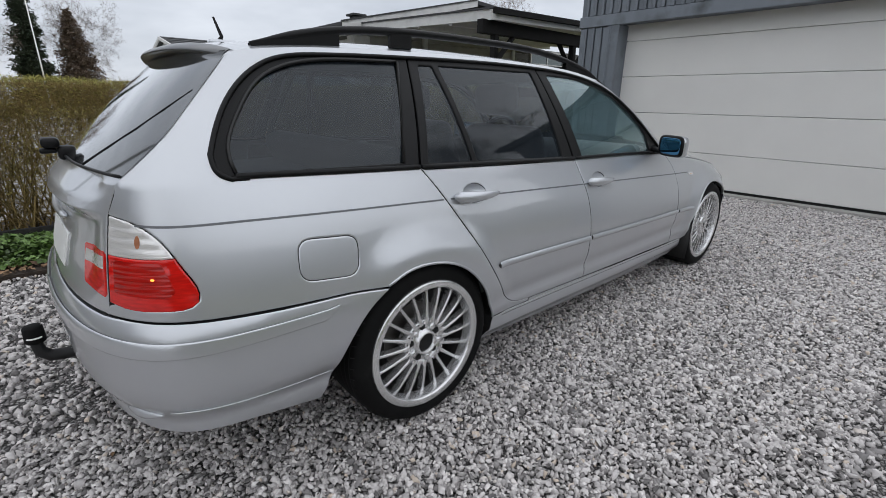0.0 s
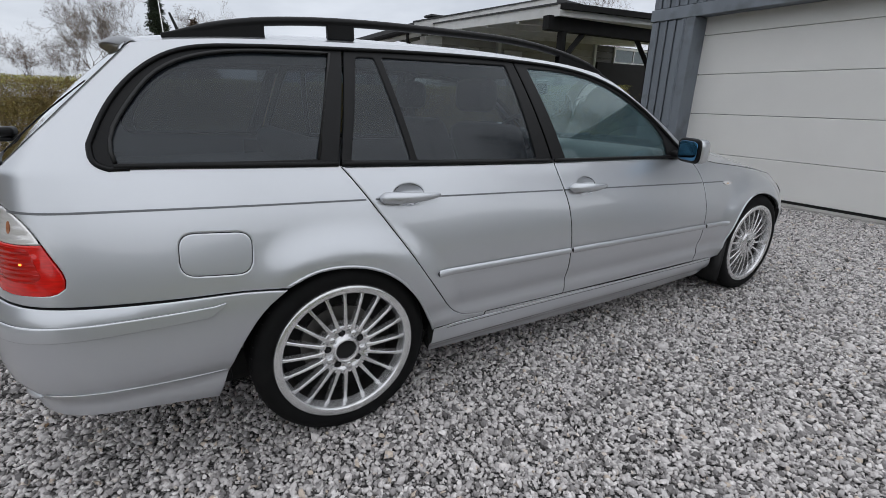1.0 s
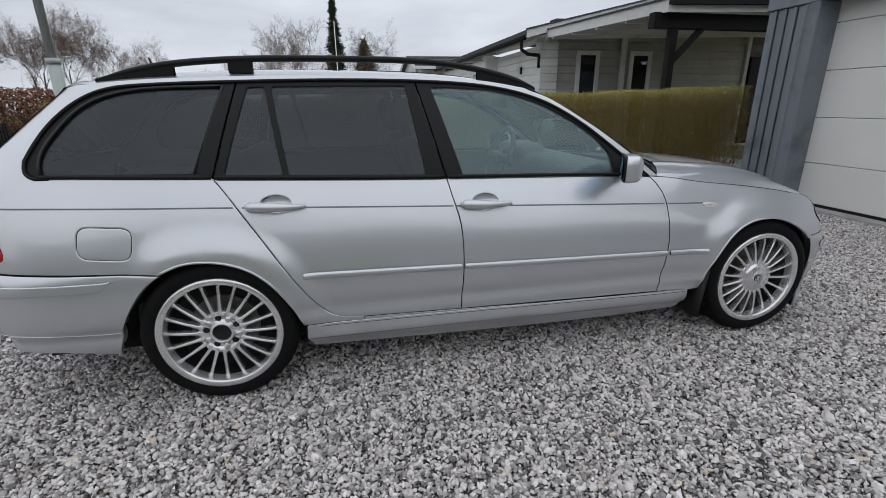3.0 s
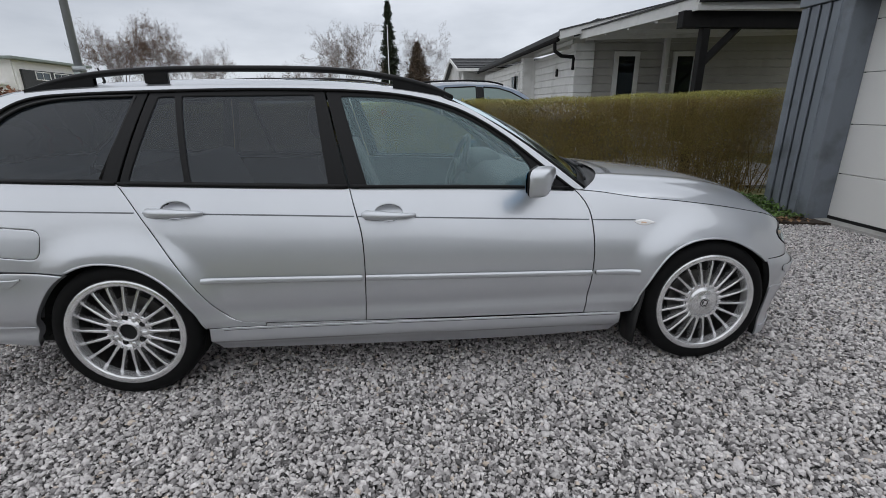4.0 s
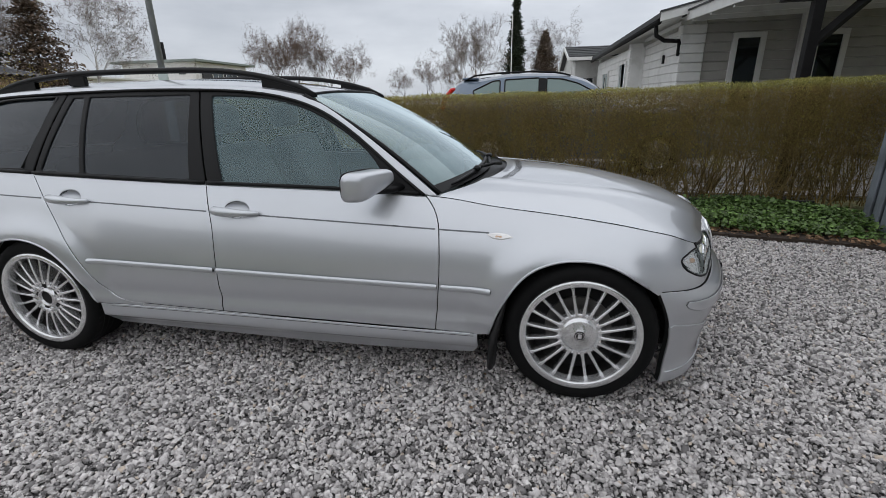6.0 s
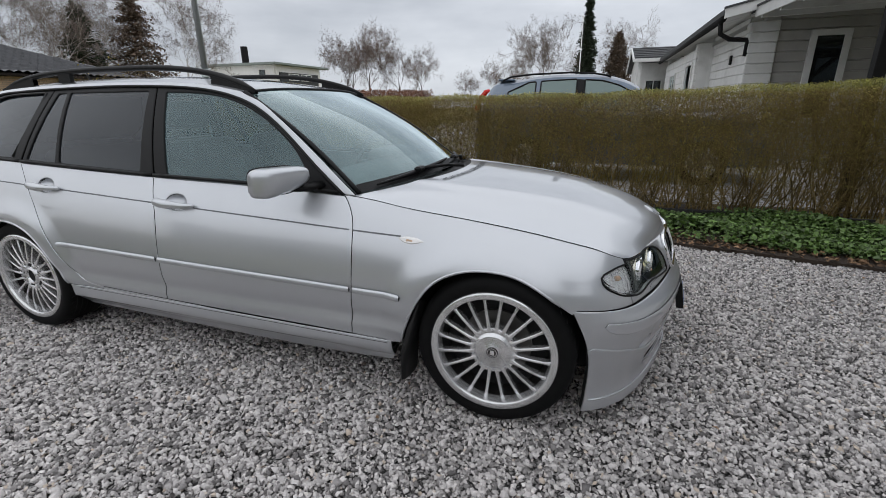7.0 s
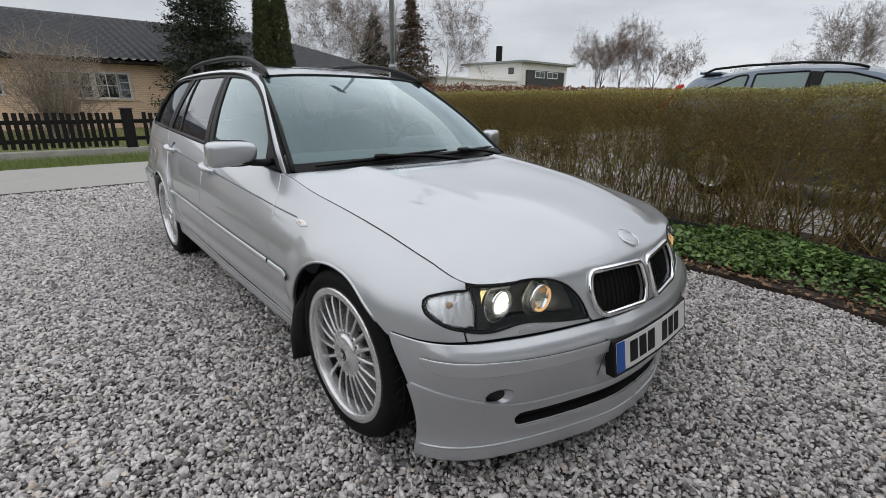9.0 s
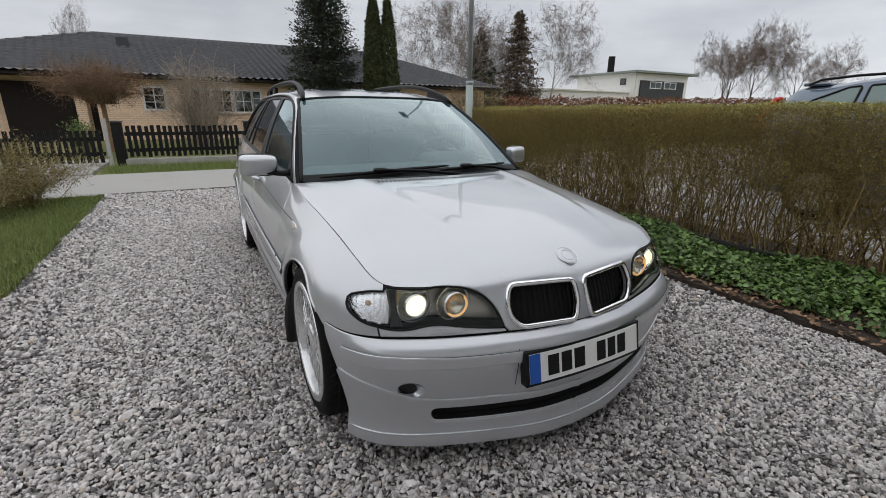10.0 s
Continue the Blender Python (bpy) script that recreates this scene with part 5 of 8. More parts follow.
# roof rails
for sgn in (1, -1):
    xs = np.linspace(-0.40, 1.50, 44)
    foot = spline([-0.40, -0.30, -0.18, 0.0, 0.2, 0.6, 0.95, 1.2, 1.35, 1.44, 1.50], [1.348, 1.372, 1.398, 1.420, 1.431, 1.434, 1.425, 1.395, 1.360, 1.330, 1.306])
    yy = spline([-0.40, 0.0, 0.5, 1.0, 1.30, 1.50], [0.458, 0.462, 0.462, 0.470, 0.488, 0.515])
    pts = [(x, -sgn * float(yy(x)), float(foot(x))) for x in xs]
    rr = [0.006 + 0.012 * float(smooth(-0.40, -0.25, x) * smooth(1.51, 1.40, x)) for x in xs]
    rail = part("roof_rail", tube(pts, rr, 10, squash=0.8), M_BLACK, car, "satin black roof rail", smooth=True)
    for x0, x1 in ((-0.40, -0.10), (1.22, 1.50)):
        bm = bmesh.new()
        top, low = [], []
        for x in np.linspace(x0, x1, 10):
            y = -sgn * float(yy(x))
            zr = float(roof((x + 0.5) / 1.94, abs(y) / 0.51)[2]) - 0.01
            for lst, z in ((top, float(foot(x))), (low, min(zr, float(foot(x)) - 0.003))):
                lst.append([bm.verts.new((x, y + d, z)) for d in (-0.012, 0.012)])
        for j in range(9):
            for k in range(2):
                fcs = (top[j][k], top[j + 1][k], low[j + 1][k], low[j][k])
                bm.faces.new(fcs if k else fcs[::-1])
        part("rail_foot", bm, M_BLACK, rail)
    y = -sgn * 0.462
    part("rail_foot", box(0.115, 0.215, y - 0.012, y + 0.012, 1.372, 1.425, 0.004), M_BLACK, rail)
part("aerial", tube([(-0.345, 0.017, 1.385), (-0.33, 0.017, 1.41), (-0.352, 0.017, 1.476)], [0.012, 0.007, 0.004], 8), M_BLACK, roof_ob, "short black aerial", smooth=True)
part("aerial_base", box(-0.38, -0.28, -0.01, 0.044, 1.375, 1.398, 0.009, seg=2), M_PAINT, roof_ob, smooth=True)

# underside and wheel housings
bm = box(-0.75, 3.15, -0.62, 0.62, 0.20, 0.34)
part("underbody", bm, M_DARK, car)
for hx, r in ((0.0, 0.362), (2.725, 0.366)):
    for sgn in (1, -1):
        bm = bmesh.new()
        ring = []
        for a in np.linspace(-4, 184, 25):
            c, s_ = math.cos(radians(a)), math.sin(radians(a))
            ring.append([bm.verts.new((hx + r * c, sgn * y, HUB_Z + r * s_)) for y in (-0.765, -0.55)] + [bm.verts.new((hx, sgn * -0.55, HUB_Z))])
        for p, q in zip(ring, ring[1:]):
            bm.faces.new((p[0], p[1], q[1], q[0]))
            bm.faces.new((p[1], p[2], q[2], q[1])) if p[2] is not q[2] else None
        part("wheel_housing", bm, M_DARK, car)
for sgn in (1, -1):
    bm = tube([(2.405, -sgn * 0.755, 0.47), (2.380, -sgn * 0.780, 0.37), (2.354, -sgn * 0.788, 0.26), (2.348, -sgn * 0.788, 0.140)], [0.055, 0.074, 0.078, 0.074], 10, squash=0.25)
    part("mud_flap", bm, M_PLASTIC, car, "black mud flap", smooth=True)


# wheels
def wheel(x, side, cap, turn):
    """A wheel with twenty slim spokes; side is -1 for the car's right."""
    c = (x, 0.0, HUB_Z)
    out = -0.822
    tyre_profile = [(0.238, 0.004), (0.251, -0.004), (0.262, -0.010), (0.283, -0.012), (0.301, -0.004), (0.311, 0.010), (0.3160, 0.030), (0.3170, 0.10), (0.3170, 0.13), (0.3160, 0.195), (0.309, 0.215), (0.288, 0.228), (0.25, 0.226), (0.232, 0.215)]

    def place(bm, k=1.042):
        bmesh.ops.scale(bm, vec=(k, 1, k), verts=bm.verts[:])
        bmesh.ops.rotate(bm, verts=bm.verts[:], cent=(0, 0, 0), matrix=Matrix.Rotation(turn, 3, "Y"))
        for v in bm.verts:
            v.co = Vector((x + v.co.x, side * -(out + v.co.y) * 1.0, HUB_Z + v.co.z)) if side > 0 else Vector((x + v.co.x, out + v.co.y, HUB_Z + v.co.z))
        if side > 0:
            bmesh.ops.reverse_faces(bm, faces=bm.faces[:])
        return bm
    wh = part("wheel", place(revolve([(0.2425, 0.002), (0.2420, -0.008), (0.2385, -0.0125), (0.2195, -0.0125), (0.2160, -0.010), (0.2135, 0.000), (0.2110, 0.022), (0.2095, 0.036)], seg=64)), M_RIM, car, "silver multi-spoke alloy wheel", smooth=True)
    part("inner_barrel", place(revolve([(0.2093, 0.036), (0.200, 0.12), (0.205, 0.21), (0.2285, 0.216)], seg=48)), M_DUSTSHADE, wh, smooth=True)
    bm = revolve(tyre_profile, seg=72)
    place(bm, 1.0)
    tyre = part("tyre", bm, M_RUBBER, wh, smooth=True)
    for yy in (0.035, 0.065, 0.095, 0.125, 0.155):
        bm = revolve([(0.3177, yy - 0.003), (0.3177, yy + 0.003)], seg=72)
        part("tread_groove", place(bm, 1.0), M_DARK, tyre)
    for k in range(48):
        a = 2 * math.pi * k / 48
        bm = tube([(0.3157 * math.cos(a + j), 0.006 + 0.026 * t, 0.3157 * math.sin(a + j)) for j, t in ((0, 0), (0.03, 1.0))], 0.0016, 4)
        part("tread_cut", place(bm, 1.0), M_DARK, tyre)
    for k in range(20):
        b2 = bmesh.new()
        rings = []
        for r, w, y0, d in ((0.074, 0.0095, 0.010, 0.030), (0.098, 0.0066, 0.008, 0.030), (0.150, 0.0055, 0.011, 0.032), (0.192, 0.0055, 0.016, 0.032), (0.203, 0.0064, 0.019, 0.030), (0.2115, 0.0092, 0.021, 0.028)):
            rings.append([b2.verts.new((r, y, z)) for y, z in ((y0 + 0.0025, -w), (y0, -w * 0.55), (y0, w * 0.55), (y0 + 0.0025, w), (y0 + d, w * 0.65), (y0 + d, -w * 0.65))])
        for p, q in zip(rings, rings[1:]):
            for j in range(6):
                b2.faces.new((p[j], p[(j + 1) % 6], q[(j + 1) % 6], q[j]))
        bmesh.ops.recalc_face_normals(b2, faces=b2.faces[:])
        bmesh.ops.rotate(b2, verts=b2.verts[:], cent=(0, 0, 0), matrix=Matrix.Rotation(2 * math.pi * k / 20, 3, "Y"))
        part("spoke", place(b2), M_RIM, wh, smooth=False)
    rim_edge = [(0.076, 0.012), (0.088, 0.014), (0.0915, 0.020), (0.0915, 0.06)]
    if cap:
        hub = revolve([(0.0, -0.004), (0.024, -0.004), (0.027, -0.001), (0.058, 0.000), (0.067, 0.003), (0.071, 0.010)] + rim_edge, seg=48)
    else:
        hub = revolve([(0.036, 0.07), (0.036, 0.004), (0.040, 0.001), (0.045, 0.004), (0.048, 0.021), (0.0725, 0.021)] + rim_edge, seg=48)
    hub_ob = part("hub", place(hub), M_RIM, wh, "silver hub cap with a dark badge" if cap else "open hub with bare wheel bolts", smooth=True)
    if cap:
        part("hub_badge", place(revolve([(0.0, -0.0065), (0.021, -0.0065), (0.022, -0.003)], seg=28)), M_BLACK, hub_ob, smooth=True)
        part("badge_ring", place(revolve([(0.0155, -0.0072), (0.0170, -0.008), (0.0185, -0.0072)], seg=28)), M_CHROME, hub_ob, smooth=True)
        part("badge_shield", place(box(-0.008, 0.008, -0.0085, -0.0065, -0.010, 0.010, 0.0006)), M_RIM, hub_ob)
        part("hub_bolt", place(tube([(0.0, 0.004, -0.048), (0.0, -0.0015, -0.048)], 0.0045, 8)), M_RIM, hub_ob)
    else:
        part("hub_bore", place(revolve([(0.0, 0.016), (0.0365, 0.016), (0.0365, 0.06)], seg=24)), M_DARK, hub_ob)
        for k in range(5):
            a = 2 * math.pi * k / 5 + 0.5
            # Flat near-black discs paint the shade of the pockets round the bolts.
            part("bolt_recess", place(tube([(0.0615 * math.cos(a), 0.03, 0.0615 * math.sin(a)), (0.0615 * math.cos(a), 0.0200, 0.0615 * math.sin(a))], 0.0122, 14)), M_DARK, hub_ob)
            part("wheel_bolt", place(tube([(0.0615 * math.cos(a), 0.03, 0.0615 * math.sin(a)), (0.0615 * math.cos(a), 0.0125, 0.0615 * math.sin(a))], 0.0068, 6)), M_PLASTIC, hub_ob)
            b = a + math.pi / 5
            part("hub_lobe", place(tube([(0.047 * math.cos(b), 0.022, 0.047 * math.sin(b)), (0.060 * math.cos(b), 0.0165, 0.060 * math.sin(b)), (0.073 * math.cos(b), 0.020, 0.073 * math.sin(b))], [0.009, 0.0115, 0.0135], 8)), M_RIM, hub_ob, smooth=True)
    for k in range(20):
        a = 2 * math.pi * (k + 0.5) / 20
        part("hub_bolt", place(tube([(0.0835 * math.cos(a), 0.02, 0.0835 * math.sin(a)), (0.0835 * math.cos(a), 0.0065, 0.0835 * math.sin(a))], 0.0044, 7)), M_CHROME, hub_ob)
    part("brake_disc", place(revolve([(0.0, 0.085), (0.135, 0.085), (0.135, 0.098), (0.0, 0.098)], seg=40)), M_DISC, wh, smooth=False)
    # Near-black disc added behind the spokes to put shade in their gaps.
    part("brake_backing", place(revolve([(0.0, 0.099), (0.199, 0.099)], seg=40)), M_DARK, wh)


wheel(0.008, -1, False, 0.05)
wheel(2.718, -1, True, 0.12)
wheel(0.008, 1, False, 0.3)
wheel(2.718, 1, True, 0.2)

# ---- the car: dark liner behind the panel gaps, and its cabin ----
M_LEATHER = material("dark_grey_leather", (0.07, 0.073, 0.078), rough=0.5, vary=0.15, scale=8, bump=0.1, bump_scale=150)
M_CABIN = material("grey_cabin_plastic", (0.15, 0.155, 0.16), rough=0.65, vary=0.12, scale=10)
M_HEADLINER = material("pale_headliner", (0.42, 0.42, 0.40), rough=0.9, vary=0.06)
# Near-black sheets added behind the panels so that their gaps look shaded.
liner = [(0.42, 0.30), (0.40, 0.42), (0.28, 0.56), (0.10, 0.67), (-0.05, 0.70)] + [(x, float(top_z(x)) - 0.03) for x in np.linspace(-0.05, 2.1, 14)] + [(2.25, 0.82), (2.25, 0.66), (2.33, 0.50), (2.29, 0.30)]
both("inner_panel", sheet(liner, lambda s, z: skin(s, z, -0.045), 0.05, depth=0.0, edge=0.0), M_DARK, car)
front_liner = [(3.02, 0.50)] + [(s, 0.50) for s in np.linspace(3.1, S1, 12)] + [(S1, 0.552)] + [(s, 0.55) for s in np.linspace(S1, 3.1, 12)][1:]
part("front_liner", whole(sheet(front_liner, lambda s, z: skin(s, z, -0.0155), 0.05, depth=0, edge=0)), M_DARK, car)
hood_liner = loft(lambda u, v: bonnet(u, v * 0.985) - np.array([0, 0, 0.03]), np.linspace(0, 0.97, 14), np.linspace(-1, 1, 13))
part("bonnet_liner", mesh_of(*hood_liner), M_DARK, car)
rear_liner = [(-0.30, 0.57), (-0.30, 0.66), (-0.60, 0.70), (-1.02, 0.90), (-1.02, 0.60), (-0.6, 0.58)]
both("rear_liner", sheet(rear_liner, lambda s, z: skin(s, z, -0.0155), 0.05, depth=0, edge=0), M_DARK, car)
part("cabin_floor", box(-0.55, 2.15, -0.66, 0.66, 0.34, 0.42), M_CABIN, car)
part("load_cover", box(-0.72, 0.10, -0.60, 0.60, 0.84, 0.87), M_CABIN, car)
hl = loft(lambda u, v: roof(u, v * 0.94) - np.array([0, 0, 0.030]), np.linspace(0.04, 0.985, 12), np.linspace(-1, 1, 11))
part("headliner", mesh_of(*hl), M_HEADLINER, car, smooth=True)


def seat(x, y, w, back_top, lean, name, head=True):
    s = part(name, box(x - 0.22, x + 0.30, y - w / 2, y + w / 2, 0.50, 0.64, 0.06, seg=3), M_LEATHER, car, "dark grey leather seat", smooth=True)
    bm = box(-0.065, 0.065, y - w / 2, y + w / 2, 0.0, back_top - 0.60, 0.055, seg=3)
    bmesh.ops.transform(bm, matrix=Matrix.Translation((x - 0.20, 0, 0.60)) @ Matrix.Rotation(radians(-lean), 4, "Y"), verts=bm.verts[:])
    part("seat_back", bm, M_LEATHER, s, smooth=True)
    if head:
        dx = -math.tan(radians(lean)) * (back_top - 0.52)
        part("headrest", box(x - 0.24 + dx, x - 0.14 + dx, y - 0.13, y + 0.13, back_top + 0.02, back_top + 0.17, 0.045, seg=3), M_LEATHER, s, smooth=True)


seat(1.28, -0.34, 0.50, 1.10, 22, "front_seat")
seat(1.28, 0.34, 0.50, 1.10, 22, "front_seat")
seat(0.42, 0.0, 1.20, 1.05, 24, "rear_seat", head=False)
dash = part("dashboard", box(1.72, 2.04, -0.64, 0.64, 0.62, 0.930, 0.07, seg=4), M_CABIN, car, "grey dashboard", smooth=True)
part("dash_hood", box(1.68, 1.90, 0.15, 0.54, 0.86, 0.985, 0.06, seg=4), M_CABIN, dash, smooth=True)
ring = [(1.63 + 0.17 * math.sin(a) * 0.42, 0.34 + 0.185 * math.cos(a), 0.895 + 0.175 * math.sin(a)) for a in np.linspace(0, 2 * math.pi, 33)]
wheel_ob = part("steering_wheel", tube(ring, 0.016, 8, caps=False), M_LEATHER, car, "dark leather steering wheel", smooth=True)
part("wheel_boss", tube([(1.635, 0.34, 0.895), (1.70, 0.34, 0.87)], [0.06, 0.05], 12), M_LEATHER, wheel_ob, smooth=True)
part("wheel_spoke", box(1.625, 1.650, 0.17, 0.51, 0.875, 0.91, 0.008), M_LEATHER, wheel_ob)
part("steering_column", tube([(1.70, 0.34, 0.87), (1.85, 0.34, 0.80)], 0.04, 8), M_CABIN, wheel_ob)
part("centre_console", box(1.15, 1.95, -0.11, 0.11, 0.42, 0.66, 0.03, seg=2), M_CABIN, car, smooth=True)
c = screen(0.93, 0.0)
part("rear_view_mirror", box(c[0] - 0.07, c[0] - 0.045, -0.12, 0.12, c[2] - 0.09, c[2] - 0.03, 0.012, seg=2), M_BLACK, car, "black interior mirror", smooth=True)
for sgn in (1, -1):
    vf = sheet([(1.05, 0.45)] + [(x, float(top_z(x)) - 0.012) for x in np.linspace(1.05, 1.95, 8)] + [(1.95, 0.45)], lambda s, z: skin(s, z, -0.06), 0.1, depth=0, edge=0)
    part("door_card", mesh_of(*(vf if sgn > 0 else flipped(vf))), M_CABIN, car, smooth=True)
    part("door_card", box(0.12, 1.05, sgn * 0.70 - 0.02, sgn * 0.70 + 0.02, 0.45, 0.915), M_CABIN, car)

# ---- the ground ----
def bed_material():
    """Small stones packed below the loose ones: cells of varied grey with dark joints and relief."""
    m = bpy.data.materials.new("gravel_bed")
    m.use_nodes = True
    nt = m.node_tree
    N, L = nt.nodes.new, nt.links.new
    b = nt.nodes["Principled BSDF"]
    b.inputs["Roughness"].default_value = 0.9
    coord, cell, edge = N("ShaderNodeTexCoord"), N("ShaderNodeTexVoronoi"), N("ShaderNodeTexVoronoi")
    edge.feature = "DISTANCE_TO_EDGE"
    for v in (cell, edge):
        v.inputs["Scale"].default_value = 62.0
        L(coord.outputs["Object"], v.inputs["Vector"])
    sep, ramp, joint, mix = N("ShaderNodeSeparateColor"), N("ShaderNodeValToRGB"), N("ShaderNodeMapRange"), N("ShaderNodeMix")
    L(cell.outputs["Color"], sep.inputs[0])
    ramp.color_ramp.elements[0].color, ramp.color_ramp.elements[1].color = (0.11, 0.105, 0.103, 1), (0.60, 0.573, 0.562, 1)
    L(sep.outputs[0], ramp.inputs["Fac"])
    joint.inputs["From Max"].default_value = 0.22
    L(edge.outputs["Distance"], joint.inputs["Value"])
    mix.data_type = "RGBA"
    mix.inputs[6].default_value = (0.018, 0.017, 0.016, 1)
    L(joint.outputs[0], mix.inputs[0])
    L(ramp.outputs["Color"], mix.inputs[7])
    L(mix.outputs[2], b.inputs["Base Color"])
    bp = N("ShaderNodeBump")
    bp.inputs["Strength"].default_value, bp.inputs["Distance"].default_value = 1.0, 0.008
    L(joint.outputs[0], bp.inputs["Height"])
    L(bp.outputs["Normal"], b.inputs["Normal"])
    return m


M_GRAVELBED = bed_material()
M_ASPHALT = material("pale_asphalt", (0.36, 0.35, 0.33), rough=0.85, vary=0.12, scale=40, bump=0.3, bump_scale=250, dirt=(0.27, 0.26, 0.245), dirt_scale=0.7)
M_GRASS = material("grass_ground", (0.145, 0.155, 0.05), rough=0.95, vary=0.4, scale=9, second=(0.19, 0.16, 0.075), bump=0.8, bump_scale=60)
M_SOIL = material("dark_soil", (0.045, 0.033, 0.024), rough=0.95, vary=0.4, scale=20, bump=0.8, bump_scale=50)
M_CONCRETE = material("pale_concrete", (0.38, 0.37, 0.35), rough=0.85, vary=0.15, scale=12, bump=0.2, bump_scale=120, dirt=(0.2, 0.19, 0.17), dirt_scale=3)


def slab(name, outline, z0, z1, mat, label, category):
    return tagged(part(name, prism(outline, z0, z1), mat, None), label, category, kind="structure")


slab("ground", [(-120, -120), (120, -120), (120, 140), (-120, 140)], -0.5, -0.04, M_GRASS, "patchy green and brown grass ground", "ground")
slab("driveway", [(-3.72, -2.42), (0.6, -2.42), (1.2, -6.5), (6.05, -6.5), (6.05, 2.1), (-3.72, 2.1)], -0.3, -0.012, M_GRAVELBED, "grey crushed gravel driveway beside a hedge", "driveway")
slab("road", [(-6.35, -60), (-3.74, -60), (-3.74, 90), (-6.35, 90)], -0.3, 0.004, M_ASPHALT, "pale worn asphalt road past the driveway", "road")
slab("road_edge", [(-3.79, -2.5), (-3.70, -2.5), (-3.70, 2.1), (-3.79, 2.1)], -0.2, 0.010, M_SOIL, "dark soil seam between road and gravel", "ground")
slab("planting_bed", [(-3.70, 2.05), (3.6, 2.02), (5.0, 1.74), (5.8, 1.5), (5.68, 3.9), (-3.70, 3.9)], -0.2, 0.03, M_SOIL, "dark soil bed under the hedge", "flower bed")
slab("pavement", [(-9.6, -3.0), (-6.4, -3.0), (-6.4, -9.0), (-9.6, -9.0)], -0.2, 0.012, M_CONCRETE, "pale concrete driveway at the garden gate", "pavement")
slab("lawn", [(-3.55, -2.42), (0.55, -2.42), (0.9, -4.2), (0.9, -20.0), (-3.55, -20.0)], -0.2, 0.02, M_GRASS, "patchy green lawn beside the driveway", "lawn")
slab("neighbour_driveway", [(-3.70, 3.9), (9.0, 3.9), (9.0, 8.9), (14, 8.9), (14, 30), (-3.70, 30)], -0.2, 0.02, M_ASPHALT, "pale driveway behind the hedge", "driveway")


def pebbles(name, n, region, size, z, seed, mat, label, sides=4):
    """Many loose crushed stones over a region of the plan, as one object."""
    r = np.random.default_rng(seed)
    pts = r.uniform((region[0], region[2]), (region[1], region[3]), (n, 2))
    keep = np.ones(n, bool)
    keep &= ~((pts[:, 0] < 0.75) & (pts[:, 1] < -2.38 + 0.04 * np.sin(pts[:, 0] * 7)))
    edge = np.interp(pts[:, 0], [-4, 3.6, 5.0, 5.8], [2.06, 2.03, 1.75, 1.52]) + 0.04 * np.sin(pts[:, 0] * 9)
    keep &= pts[:, 1] < edge
    keep &= (pts[:, 0] > -3.74 + 0.05 * np.sin(pts[:, 1] * 6)) & (pts[:, 0] < 5.93)
    pts = pts[keep]
    n = len(pts)
    keep = ~((np.abs(pts[:, 1]) < 0.36) & (pts[:, 0] > -0.35) & (pts[:, 0] < 2.9))
    pts = pts[keep]
    n = len(pts)
    k = sides
    ang = np.linspace(0, 2 * np.pi, k, endpoint=False)
    chip = np.concatenate([np.stack([np.cos(ang) * w, np.sin(ang) * w, np.full(k, z0)], 1) for w, z0 in ((1.12, -0.6), (0.86, 0.62))])
    tris = [(k, k + j, k + j + 1) for j in range(1, k - 1)]
    for j in range(k):
        tris += [(j, (j + 1) % k, k + (j + 1) % k), (j, k + (j + 1) % k, k + j)]
    tris = np.array(tris)
    s = size * np.exp(r.normal(0, 0.28, n)) * 0.5
    shape = chip[None] * r.uniform((0.85, 0.5, 0.45), (1.35, 0.9, 0.85), (n, 1, 3)) * (1 + r.uniform(-0.35, 0.25, (n, 2 * k, 3)))
    q = r.normal(size=(n, 4)) * np.array([1.7, 0.45, 0.45, 1.6])
    q /= np.linalg.norm(q, axis=1)[:, None]
    w, x, y, zq = q.T
    R = np.stack([np.stack([1 - 2 * (y * y + zq * zq), 2 * (x * y - zq * w), 2 * (x * zq + y * w)], -1),
                  np.stack([2 * (x * y + zq * w), 1 - 2 * (x * x + zq * zq), 2 * (y * zq - x * w)], -1),
                  np.stack([2 * (x * zq - y * w), 2 * (y * zq + x * w), 1 - 2 * (x * x + y * y)], -1)], 1)
    shape = np.einsum("nij,nkj->nki", R, shape * s[:, None, None])
    base = np.concatenate([pts, (z + r.uniform(-0.010, 0.006, n))[:, None]], 1)
    verts = (shape + base[:, None]).reshape(-1, 3)
    faces = (tris[None] + 2 * k * np.arange(n)[:, None, None]).reshape(-1, 3)
    return tagged(part(name, raw_mesh(name, verts, faces), mat), label, "gravel", kind="stuff")


